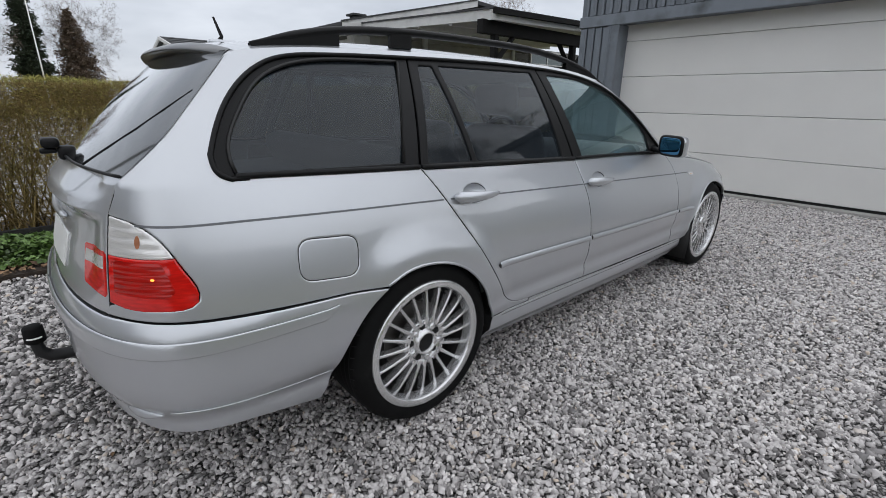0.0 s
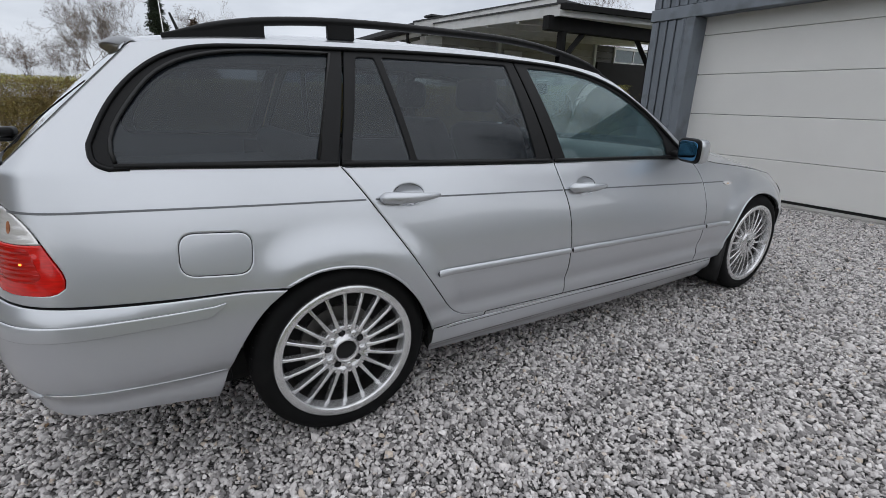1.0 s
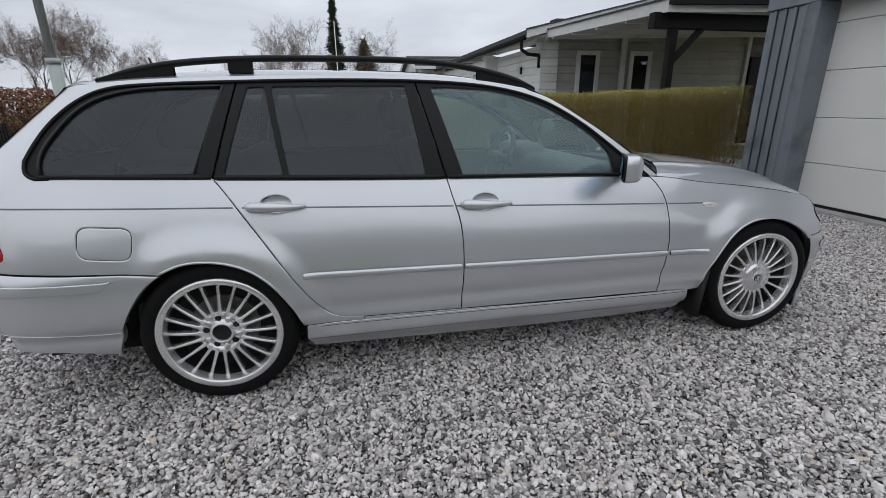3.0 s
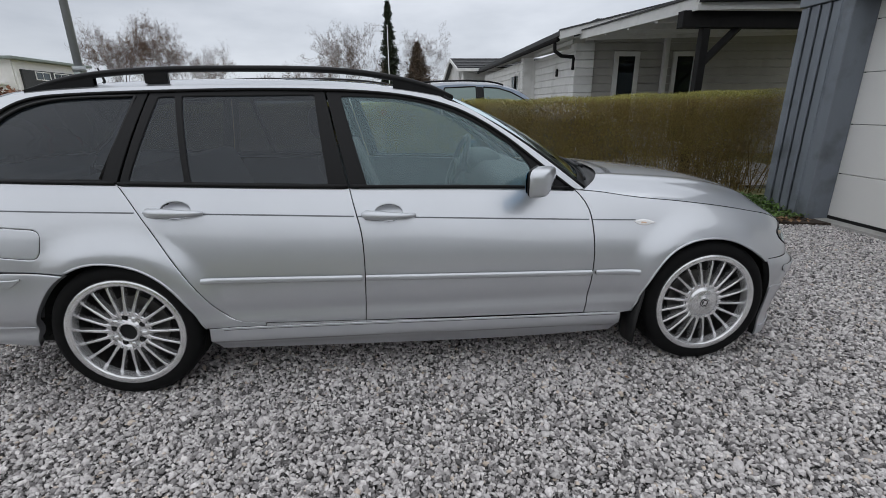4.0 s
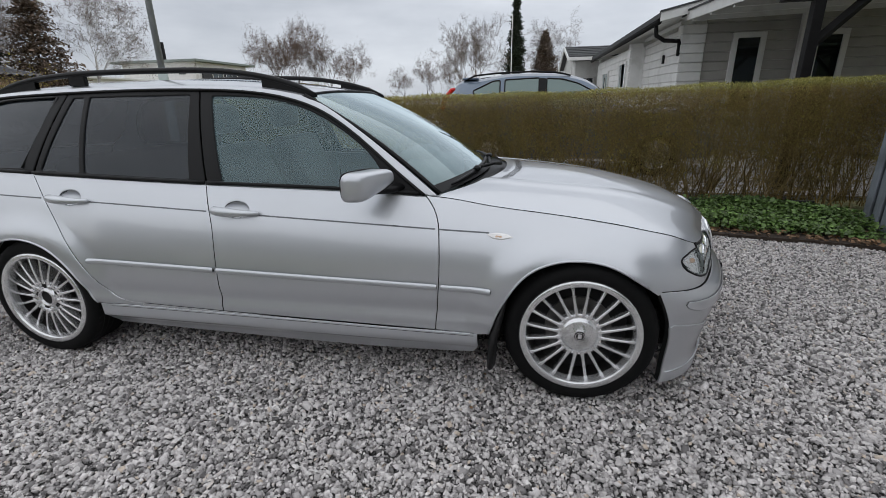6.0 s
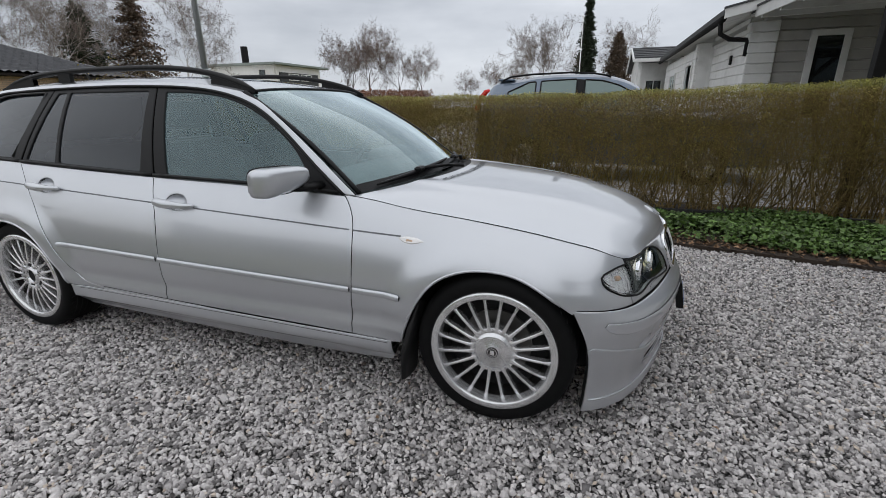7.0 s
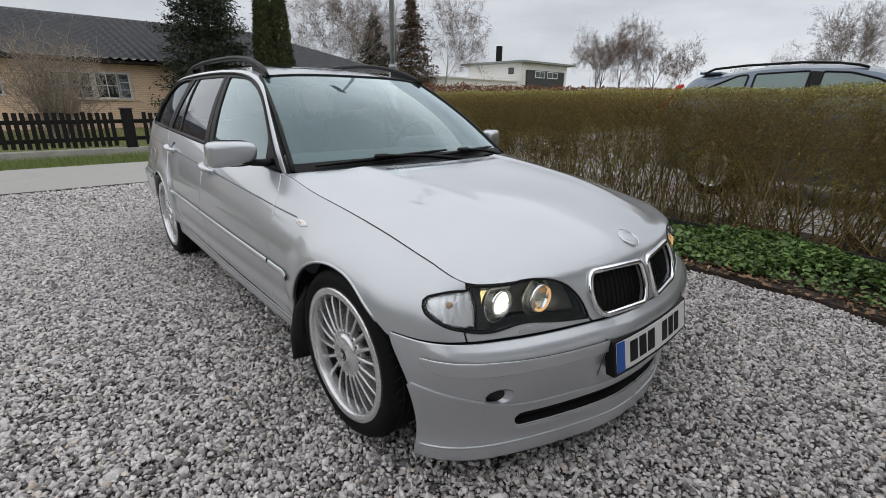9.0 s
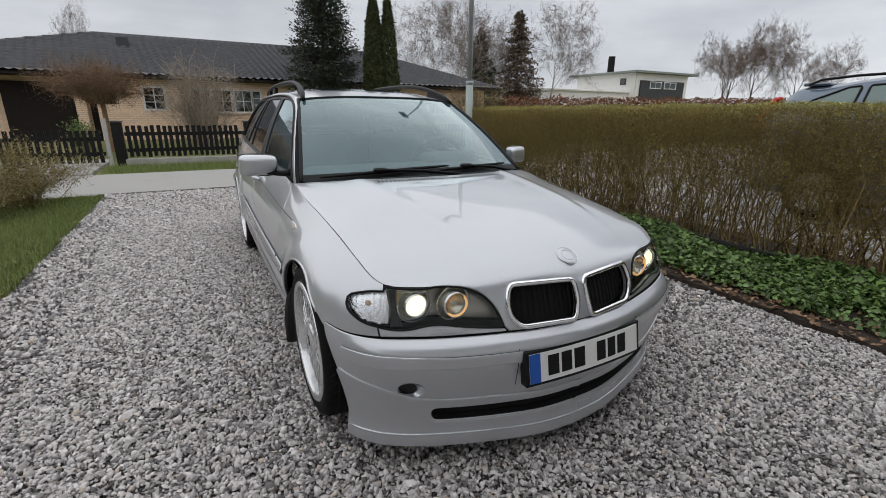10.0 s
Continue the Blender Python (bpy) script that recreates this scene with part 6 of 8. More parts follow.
def gravel_material():
    m = bpy.data.materials.new("crushed_stone")
    m.use_nodes = True
    nt = m.node_tree
    N, L = nt.nodes.new, nt.links.new
    b = nt.nodes["Principled BSDF"]
    b.inputs["Roughness"].default_value = 0.8
    g, ramp = N("ShaderNodeNewGeometry"), N("ShaderNodeValToRGB")
    stops = [(0.0, (0.100, 0.094, 0.092)), (0.16, (0.245, 0.232, 0.227)), (0.36, (0.42, 0.398, 0.389)), (0.60, (0.535, 0.507, 0.496)), (0.84, (0.61, 0.580, 0.566)), (0.96, (0.72, 0.687, 0.671)), (0.985, (0.53, 0.45, 0.375))]
    els = ramp.color_ramp.elements
    els[0].position, els[0].color = stops[0][0], (*stops[0][1], 1)
    els[1].position, els[1].color = stops[-1][0], (*stops[-1][1], 1)
    for p, c in stops[1:-1]:
        e = els.new(p)
        e.color = (*c, 1)
    L(g.outputs["Random Per Island"], ramp.inputs["Fac"])
    coord, n1, mr, mix = N("ShaderNodeTexCoord"), N("ShaderNodeTexNoise"), N("ShaderNodeMapRange"), N("ShaderNodeMix")
    n1.inputs["Scale"].default_value, n1.inputs["Detail"].default_value = 120.0, 5.0
    L(coord.outputs["Object"], n1.inputs["Vector"])
    mr.inputs["To Min"].default_value, mr.inputs["To Max"].default_value = 0.84, 1.42
    L(n1.outputs["Fac"], mr.inputs["Value"])
    c = N("ShaderNodeCombineColor")
    for k in range(3):
        L(mr.outputs[0], c.inputs[k])
    mix.data_type, mix.blend_type = "RGBA", "MULTIPLY"
    mix.inputs[0].default_value = 1.0
    L(ramp.outputs["Color"], mix.inputs[6])
    L(c.outputs[0], mix.inputs[7])
    L(mix.outputs[2], b.inputs["Base Color"])
    return m


M_STONE = gravel_material()
pebbles("gravel", 116000, (-1.9, 5.6, -2.0, 0.0), 0.0178, 0.001, 3, M_STONE, "grey and white crushed stone gravel on the driveway")
pebbles("gravel", 19000, (-1.9, 5.6, -3.1, -2.0), 0.026, 0.001, 9, M_STONE, "grey and white crushed stone gravel along the lawn", 3)
pebbles("gravel", 48000, (2.9, 5.95, 0.0, 2.1), 0.0188, 0.001, 4, M_STONE, "grey and white crushed stone gravel before the car", 3)
pebbles("gravel", 18000, (-1.9, 2.9, 0.0, 2.1), 0.026, 0.001, 7, M_STONE, "grey and white crushed stone gravel beside the hedge", 3)
pebbles("gravel", 24000, (-3.78, -1.9, -2.5, 2.1), 0.028, 0.001, 5, M_STONE, "grey and white crushed stone gravel towards the road", 3)
pebbles("gravel", 17000, (0.7, 5.95, -6.45, -3.1), 0.032, 0.002, 6, M_STONE, "grey and white crushed stone gravel before the garage", 3)
pebbles("gravel", 4200, (5.6, 5.80, -3.1, 0.0), 0.025, 0.002, 8, M_STONE, "grey and white crushed stone gravel along the garage door", 3)


# ---- plants ----
def leaf_cloud(pts, size, seed, lean=1.0, aspect=0.55):
    """Small folded leaves at the points: verts and triangles."""
    r = np.random.default_rng(seed)
    n = len(pts)
    a = r.uniform(0, 2 * np.pi, n)
    tilt = r.normal(0, 0.6 * lean, n)
    d = np.stack([np.cos(a) * np.cos(tilt), np.sin(a) * np.cos(tilt), np.sin(tilt)], 1)
    up = r.normal(0, 0.5, (n, 3)) + np.array([0, 0, 1.0])
    s = np.cross(d, up)
    s /= np.linalg.norm(s, axis=1)[:, None] + 1e-9
    L = size * np.exp(r.normal(0, 0.25, n))[:, None]
    fold = np.cross(s, d) * L * 0.15
    v = np.stack([pts, pts + d * L * 0.5 + s * L * aspect * 0.5 + fold, pts + d * L, pts + d * L * 0.5 - s * L * aspect * 0.5 + fold], 1)
    f = np.array([[0, 1, 2], [0, 2, 3]])[None] + 4 * np.arange(n)[:, None, None]
    return v.reshape(-1, 3), f.reshape(-1, 3)


def sticks(a, b, ra, rb):
    """Three-sided tapered sticks from a to b: verts and triangles."""
    a, b, ra, rb = np.asarray(a, float), np.asarray(b, float), np.asarray(ra, float), np.asarray(rb, float)
    d = b - a
    d /= np.linalg.norm(d, axis=1)[:, None] + 1e-9
    ref = np.where(np.abs(d[:, 2:3]) < 0.9, np.array([[0, 0, 1.0]]), np.array([[1.0, 0, 0]]))
    u = np.cross(d, ref)
    u /= np.linalg.norm(u, axis=1)[:, None] + 1e-9
    w = np.cross(d, u)
    vs = []
    for base, r in ((a, ra), (b, rb)):
        for k in range(3):
            t = 2 * np.pi * k / 3
            vs.append(base + (u * np.cos(t) + w * np.sin(t)) * r[:, None])
    v = np.stack(vs, 1)
    f = np.array([(0, 1, 4), (0, 4, 3), (1, 2, 5), (1, 5, 4), (2, 0, 3), (2, 3, 5)])
    return v.reshape(-1, 3), (f[None] + 6 * np.arange(len(a))[:, None, None]).reshape(-1, 3)


def blades(a, b, w, r):
    """Very fine twigs as slim triangles from a to b: verts and triangles."""
    d = r.normal(size=a.shape)
    side = np.cross(b - a, d)
    side *= w / (np.linalg.norm(side, axis=1)[:, None] + 1e-9)
    return np.stack([a - side, a + side, b], 1).reshape(-1, 3), np.arange(3 * len(a)).reshape(-1, 3)


M_TWIG = material("hedge_twigs", (0.235, 0.168, 0.062), rough=0.9, island=0.5, vary=0.2, scale=30)
M_RUSTTWIG = material("rusty_brown_buds", (0.20, 0.125, 0.075), rough=0.85, island=0.5)
M_SHRUBLEAF = material("olive_shrub_leaves", (0.17, 0.15, 0.052), rough=0.75, island=0.6)
M_PALETWIG = material("pale_grey_twigs", (0.30, 0.25, 0.20), rough=0.85, island=0.4)
M_LEAFBROWN = material("sparse_olive_brown_leaves", (0.300, 0.245, 0.056), rough=0.75, island=0.45, vary=0.3, scale=2)
M_LEAFGREEN = material("young_green_leaves", (0.33, 0.315, 0.078), rough=0.7, island=0.4, vary=0.3, scale=3)
M_IVY = material("ground_cover_leaves", (0.098, 0.165, 0.040), rough=0.5, island=0.6, vary=0.3, scale=5)
M_DEADLEAF = material("fallen_brown_leaves", (0.22, 0.135, 0.075), rough=0.85, island=0.6)


def build_hedge():
    r = np.random.default_rng(11)
    x0, x1, y0, y1, top = -2.55, 6.45, 3.12, 3.72, 1.30
    lift = lambda x: np.interp(x, [-3, 1.3, 3, 6.2], [0.0, 0.02, 0.03, 0.13])
    hedge = thing("hedge", "clipped hedge of thin brown twigs with greenish leaves along its top", "hedge", at=(2, 3.4, 0))
    n = 720
    bx = np.stack([r.uniform(x0, x1, n), r.uniform(y0 + 0.12, y1 - 0.12, n), np.full(n, 0.02)], 1)
    a, b, ra, rb = [], [], [], []
    tips = []
    for k in range(n):
        p = bx[k]
        for j in range(3):
            q = p + np.array([r.normal(0, 0.12), r.normal(0, 0.06), r.uniform(0.32, 0.44)])
            q[1] = np.clip(q[1], y0 + 0.04, y1 - 0.04)
            a.append(p), b.append(q), ra.append(0.0075 - 0.0017 * j), rb.append(0.0058 - 0.0016 * j)
            for _ in range(6):
                t = r.uniform(0.15, 1.0)
                m = p + (q - p) * t
                e = m + np.array([r.normal(0, 0.15), r.normal(0, 0.13), r.uniform(-0.04, 0.18)])
                e[1] = np.clip(e[1], y0 - 0.04, y1 + 0.04)
                a.append(m), b.append(e), ra.append(0.0030), rb.append(0.0011)
                tips.append(e)
                for _ in range(1):
                    m2 = m + (e - m) * r.uniform(0.3, 1.0)
                    e2 = m2 + r.normal(0, 0.06, 3) + np.array([0, 0, 0.03])
                    a.append(m2), b.append(e2), ra.append(0.0016), rb.append(0.0008)
            p = q
    a, b = np.array(a), np.array(b)
    lim = top + lift(b[:, 0]) + 0.02 * np.sin(b[:, 0] * 5) + 0.02
    keep = b[:, 2] < lim
    v, f = sticks(a[keep], b[keep], np.array(ra)[keep], np.array(rb)[keep])
    tagged(part("twig_mass", raw_mesh("hedge_twigs", v, f), M_TWIG, hedge), kind="stuff")
    m = 125000
    z = 0.30 + (top - 0.34) * r.beta(1.6, 1.0, m)
    face = r.random(m)
    y = np.where(face < 0.5, y0 + np.abs(r.normal(0, 0.09, m)), np.where(face < 0.65, y1 - np.abs(r.normal(0, 0.06, m)), r.uniform(y0, y1, m)))
    pts = np.stack([r.uniform(x0, x1, m), y, z], 1)
    pts[:, 2] = 0.05 + (pts[:, 2] - 0.05) * (1 + lift(pts[:, 0]) / top)
    pts[:, 1] += 0.03 * np.sin(pts[:, 0] * 3.1) + 0.02 * np.sin(pts[:, 2] * 9 + pts[:, 0] * 7)
    dens = np.sin(pts[:, 0] * 4.3 + 1) * np.sin(pts[:, 2] * 7 + pts[:, 0] * 2) + 0.6 * np.sin(pts[:, 0] * 11 + pts[:, 2] * 13)
    pts = pts[(dens > -0.35 - 1.6 * smooth(0.62, 0.95, pts[:, 2])) | (r.random(m) < 0.25)]
    v, f = leaf_cloud(pts, 0.0150, 12, 1.2)
    tagged(part("hedge_leaves", raw_mesh("hedge_leaves", v, f), M_LEAFBROWN, hedge, "olive and brown small leaves"), kind="stuff")
    m = 150000
    z = 0.16 + (top - 0.16) * r.beta(1.5, 1.0, m)
    y = np.where(r.random(m) < 0.55, y0 - 0.02 + np.abs(r.normal(0, 0.10, m)), r.uniform(y0, y1, m))
    base = np.stack([r.uniform(x0, x1, m), y, z * (1 + 0.75 * lift(z * 0 + 3) / top)], 1)
    base[:, 1] += 0.03 * np.sin(base[:, 0] * 3.1)
    base = base[(r.random(m) < 0.25 + 0.75 * smooth(0.35, 0.80, base[:, 2]))]
    base[:, 2] = np.minimum(base[:, 2], top + lift(base[:, 0]) - 0.05)
    v, f = blades(base, base + r.normal(0, 0.035, base.shape) + np.array([0, 0, 0.035]), 0.0013, r)
    tagged(part("fine_twig_mass", raw_mesh("fine_twigs", v, f), M_TWIG, hedge), kind="stuff")
    m = 44000
    pts = np.stack([r.uniform(x0, x1, m), r.uniform(y0 - 0.02, y1 + 0.02, m), np.zeros(m)], 1)
    pts[:, 2] = top + lift(pts[:, 0]) - np.abs(r.normal(0, 0.055, m)) + 0.012 * np.sin(pts[:, 0] * 6) + 0.02 * r.random(m)
    v, f = leaf_cloud(pts, 0.0145, 13, 1.2)
    tagged(part("hedge_top_leaves", raw_mesh("hedge_top_leaves", v, f), M_LEAFGREEN, hedge, "fresh green clipped top"), kind="stuff")


build_hedge()


def ground_cover():
    r = np.random.default_rng(21)
    n = 46000
    x = r.uniform(-2.6, 5.7, n)
    lo = np.interp(x, [-3, 3.6, 5.0, 5.8], [2.16, 2.14, 1.88, 1.68])
    y = lo + (3.1 - lo) * r.random(n) ** 0.9
    h = 0.05 + 0.10 * (0.5 + 0.5 * np.sin(x * 3.7 + y * 5)) * np.clip((y - lo) / 0.2, 0, 1) * r.random(n) ** 0.5 + 0.03 * r.random(n)
    pts = np.stack([x, y, h], 1)
    gaps = np.sin(x * 2.9) + np.sin(y * 6 + x)
    pts = pts[(gaps > -1.2) | (r.random(n) < 0.3)]
    v, f = leaf_cloud(pts, 0.036, 22, 0.6, 0.9)
    a = pts.copy()
    a[:, 2] = 0.02
    sv, sf = sticks(a[::9], pts[::9], np.full(len(a[::9]), 0.0018), np.full(len(a[::9]), 0.001))
    cover = thing("ground_cover", "low green leafy ground cover in the bed under the hedge", "plants", at=(1.5, 2.6, 0))
    tagged(part("leaves", raw_mesh("leaves", v, f), M_IVY, cover), kind="stuff")
    tagged(part("stems", raw_mesh("stems", sv, sf), M_IVY, cover), kind="stuff")
    m = 1500
    x = r.uniform(-2.6, 5.7, m)
    lo = np.interp(x, [-3, 3.6, 5.0, 5.8], [2.06, 2.03, 1.75, 1.55])
    y = lo + np.abs(r.normal(0, 0.16, m)) - 0.02
    v, f = leaf_cloud(np.stack([x, y, np.full(m, 0.045)], 1), 0.042, 23, 0.35, 0.7)
    tagged(part("leaf_litter", raw_mesh("leaf_litter", v, f), M_DEADLEAF), "dry brown fallen leaves along the bed", "leaves", kind="stuff")
    m = 46
    v, f = leaf_cloud(np.stack([r.uniform(-1, 5.5, m), r.uniform(-2.6, 1.6, m), np.full(m, 0.020)], 1), 0.022, 24, 0.3, 0.6)
    tagged(part("leaf_litter", raw_mesh("leaf_litter", v, f), M_DEADLEAF), "a few small dry leaves on the gravel", "leaves", kind="stuff")


ground_cover()
tagged(part("bed_edging", box(-2.6, 5.66, 3.04, 3.07, 0.0, 0.12, 0.004), material("weathered_black_board", (0.02, 0.019, 0.018), rough=0.85, vary=0.3, scale=10)), "weathered black edging board below the hedge", "edging")


def grass(name, n, sample, h, seed, mat, label):
    r = np.random.default_rng(seed)
    p = sample(r, n)
    tip = p + np.stack([r.normal(0, 0.3 * h, n), r.normal(0, 0.3 * h, n), h * r.uniform(0.5, 1.2, n)], 1)
    w = np.stack([np.cos(r.uniform(0, 6.28, n)), np.sin(r.uniform(0, 6.28, n)), np.zeros(n)], 1) * 0.004
    v = np.stack([p - w, p + w, tip], 1).reshape(-1, 3)
    return tagged(part(name, raw_mesh(name, v, np.arange(3 * n).reshape(-1, 3)), mat), label, "grass", kind="stuff")


M_BLADE = material("grass_blades", (0.165, 0.215, 0.060), rough=0.8, island=0.5)
grass("grass", 22000, lambda r, n: np.stack([r.uniform(-3.5, 0.6, n), -2.38 - np.abs(r.normal(0, 0.9, n)), np.full(n, 0.015)], 1), 0.06, 31, M_BLADE, "short green grass beside the gravel")
grass("grass", 30000, lambda r, n: np.stack([r.uniform(-8.0, -6.45, n), r.uniform(-2.85, 9, n), np.full(n, -0.04)], 1), 0.11, 32, M_BLADE, "green verge between road and fence")
grass("grass", 16000, lambda r, n: np.stack([r.uniform(-16.0, -8.4, n), r.uniform(-4, 7, n), np.full(n, -0.04)], 1), 0.16, 33, M_BLADE, "green garden lawn behind the fence")


def shrub(name, at, w, h, stems, seed, label, leafy=0, mat=None, category="shrub", leaf=0.03, trunk=0.0, leaf_mat=None):
    """A bush of many branching thin stems, with leaves where it has some."""
    r = np.random.default_rng(seed)
    a, b, ra, rb, tips = [], [], [], [], []
    for k in range(stems):
        ang, out = r.uniform(0, 6.283), r.random() ** 0.6
        p = np.array([r.normal(0, 0.06 * w), r.normal(0, 0.06 * w), trunk])
        d = np.array([math.cos(ang) * out * w * 0.5, math.sin(ang) * out * w * 0.5, (h - trunk) * (1 - 0.35 * out * out) * r.uniform(0.75, 1.05)])
        segs = 4
        for j in range(segs):
            q = p + d / segs + r.normal(0, 0.035 * h, 3) + np.array([0, 0, (0.12 if j < 2 else -0.10) * h / segs])
            a.append(p), b.append(q), ra.append(0.012 * h * (1 - 0.2 * j) * 0.6), rb.append(0.012 * h * (0.8 - 0.2 * j) * 0.6)
            if j > 0:
                for _ in range(5):
                    m = p + (q - p) * r.random()
                    e = m + r.normal(0, 0.10 * h, 3) + np.array([0, 0, 0.05 * h])
                    a.append(m), b.append(e), ra.append(0.0025 * h), rb.append(0.001 * h)
                    tips.append(e)
                    for _ in range(3):
                        m2 = m + (e - m) * r.random()
                        e2 = m2 + r.normal(0, 0.06 * h, 3)
                        a.append(m2), b.append(e2), ra.append(0.0012 * h), rb.append(0.0006 * h)
                        tips.append(e2)
            p = q
    if trunk:
        a.append(np.zeros(3)), b.append(np.array([0, 0, trunk * 1.1])), ra.append(0.09), rb.append(0.07)
    off = np.array(at)
    ob = thing(name, label, category, at=tuple(at))
    thick = np.array(ra) > 0.0027 * h
    for piece, pick in (("stem_mass", thick), ("twig_mass", ~thick)):
        v, f = sticks(np.array(a)[pick] + off, np.array(b)[pick] + off, np.array(ra)[pick], np.array(rb)[pick])
        tagged(part(piece, raw_mesh(piece, v, f), mat or M_TWIG, ob), kind="stuff")
    if leafy:
        t = np.array(tips)
        pts = t[r.integers(0, len(t), leafy)] + r.normal(0, 0.03 * h, (leafy, 3)) + off
        v, f = leaf_cloud(pts, leaf, seed + 1, 1.2)
        tagged(part("leaves", raw_mesh("leaves", v, f), leaf_mat or M_LEAFBROWN, ob), kind="stuff")
    return ob


M_BARK = material("grey_brown_bark", (0.075, 0.058, 0.048), rough=0.9, island=0.3, vary=0.3, scale=8)
M_WHITEBARK = material("pale_birch_bark", (0.42, 0.40, 0.37), rough=0.85, vary=0.35, scale=5, stretch=(1, 1, 0.6), dirt=(0.08, 0.07, 0.06), dirt_scale=3)
M_BIRCH = material("birch_twigs", (0.17, 0.135, 0.115), rough=0.85, island=0.35)
M_DARKTWIG = material("dark_bare_twigs", (0.125, 0.085, 0.065), rough=0.9, island=0.35)
shrub("shrub", (-3.0, -3.2, 0.0), 1.9, 0.80, 70, 41, "low twiggy shrub with sparse green leaves on the lawn", leafy=12000, leaf=0.022, leaf_mat=M_SHRUBLEAF)
shrub("shrub", (-2.2, -3.5, 0.0), 1.4, 0.55, 40, 42, "low twiggy shrub with sparse green leaves on the lawn", leafy=7000, leaf=0.022, leaf_mat=M_SHRUBLEAF)
shrub("garden_shrub", (-13.0, -0.85, 0.0), 3.1, 2.75, 64, 43, "large bare pale twiggy shrub in the front garden", mat=M_PALETWIG, category="shrub")
shrub("ball_tree", (-12.0, -3.3, 0.0), 2.4, 2.15, 110, 44, "flat-headed small tree with brown twigs on a trunk", leafy=12000, leaf=0.035, trunk=1.35, mat=M_RUSTTWIG, leaf_mat=M_RUSTTWIG, category="tree")
shrub("evergreen_shrub", (-10.6, -3.7, 0.0), 0.7, 0.95, 14, 45, "small green shrub behind the garden fence", leafy=1600, leaf=0.05, leaf_mat=M_IVY)


def bare_tree(at, h, seed, label, mat, depth=5, weep=0.0, trunk_mat=None):
    """A leafless tree: a tapered trunk, limbs and ever finer twigs."""
    r = np.random.default_rng(seed)
    limbs, twigs, tr = [], [], []

    def grow(p, d, length, rad, level):
        segs = 3 if level < 2 else 2
        for j in range(segs):
            d2 = d + r.normal(0, 0.16, 3) + np.array([0, 0, 0.06 - weep * level])
            d2 /= np.linalg.norm(d2)
            q = p + d2 * length / segs
            r0, r1 = rad * (1 - 0.22 * j), rad * (1 - 0.22 * (j + 1))
            (tr if level == 0 else limbs if level < depth - 1 else twigs).append((p, q, r0, r1))
            p, d = q, d2
            if level < depth and (level > 0 or j > 0):
                for _ in range(2):
                    ang, tilt = r.uniform(0, 6.283), r.uniform(0.35, 0.90)
                    side = np.cross(d, [math.cos(ang), math.sin(ang), 0.3])
                    side /= np.linalg.norm(side) + 1e-9
                    nd = d * math.cos(tilt) + side * math.sin(tilt)
                    grow(p, nd, length * r.uniform(0.52, 0.78), max(r1 * 0.55, 0.012), level + 1)
    grow(np.zeros(3), np.array([0, 0, 1.0]), h * 0.56, h * 0.015, 0)
    off = np.array(at)
    squash = np.array((0.66, 0.66, 0.82))
    ob = thing("bare_tree", label, "tree", group="bare trees behind the houses", at=tuple(at))
    t = [(p * squash + off, q * squash + off, x, y) for p, q, x, y in tr]
    part("trunk", tube([t[0][0]] + [q[1] for q in t], [t[0][2]] + [q[3] for q in t], 8), trunk_mat or mat, ob, smooth=True)
    a, b = (np.array([q[k] for q in limbs]) * squash + off for k in (0, 1))
    v, f = sticks(a, b, [q[2] for q in limbs], [q[3] for q in limbs])
    tagged(part("limb_mass", raw_mesh("limb_mass", v, f), trunk_mat or mat, ob), kind="stuff")
    a, b = (np.array([q[k] for q in twigs]) * squash + off for k in (0, 1))
    spray = np.repeat(b, 2, 0)
    out = r.normal(0, 1, spray.shape) + np.array([0, 0, 0.5 - 40 * weep])
    out *= h * r.uniform(0.02, 0.06, (len(spray), 1)) / np.linalg.norm(out, axis=1)[:, None]
    v, f = blades(np.concatenate([a, spray]), np.concatenate([b + (b - a) * 0.4, spray + out]), h * 0.00075, r)
    tagged(part("crown", raw_mesh("crown", v, f), mat, ob), kind="stuff")
    return ob


first_birch = bare_tree((-30, 16.5, -0.04), 9.5, 51, "bare grey birch tree behind the houses", M_BIRCH, depth=5, weep=0.015, trunk_mat=M_WHITEBARK)
second_tree = bare_tree((-29, 60, -0.04), 11.5, 52, "bare brown tree behind the houses", M_DARKTWIG, depth=5, trunk_mat=M_BARK)
bare_tree((34.5, -22.5, -0.04), 25, 58, "tall bare tree in a garden beyond the drive", M_DARKTWIG, depth=5)
third_tree = bare_tree((-4, 58, -0.04), 10.5, 53, "bare pale tree behind the houses", M_BIRCH, depth=5)
for src, spots in ((first_birch, ((-31, 19.5, 1.05, 1.0), (-30, 28.5, 1.1, 2.1), (-32, 25.0, 0.95, 4.0), (-34, 22.5, 1.0, 3.3), (-35, -6.9, 0.8, 5.1), (4.0, 62.0, 1.1, 2.0))),
                   (second_tree, ((-33, 61, 0.92, 1.4), (-25.5, 62, 0.85, 2.6), (-21.5, 60, 0.70, 3.9), (-30.5, 57, 0.95, 5.2), (-14, 75, 0.65, 0.7), (-10, 78, 0.6, 1.9), (-17, 70, 0.5, 3.0), (36.0, 30.0, 0.86, 2.2))),
                   (third_tree, ((-6.5, 60, 0.9, 2.2),))):
    for x, y, k, turn in spots:
        copy_thing(src, Matrix.LocRotScale((x, y, -0.04), Euler((0, 0, turn)), (k * (0.5 if y < 0 else 1), k * (0.5 if y < 0 else 1), k)))


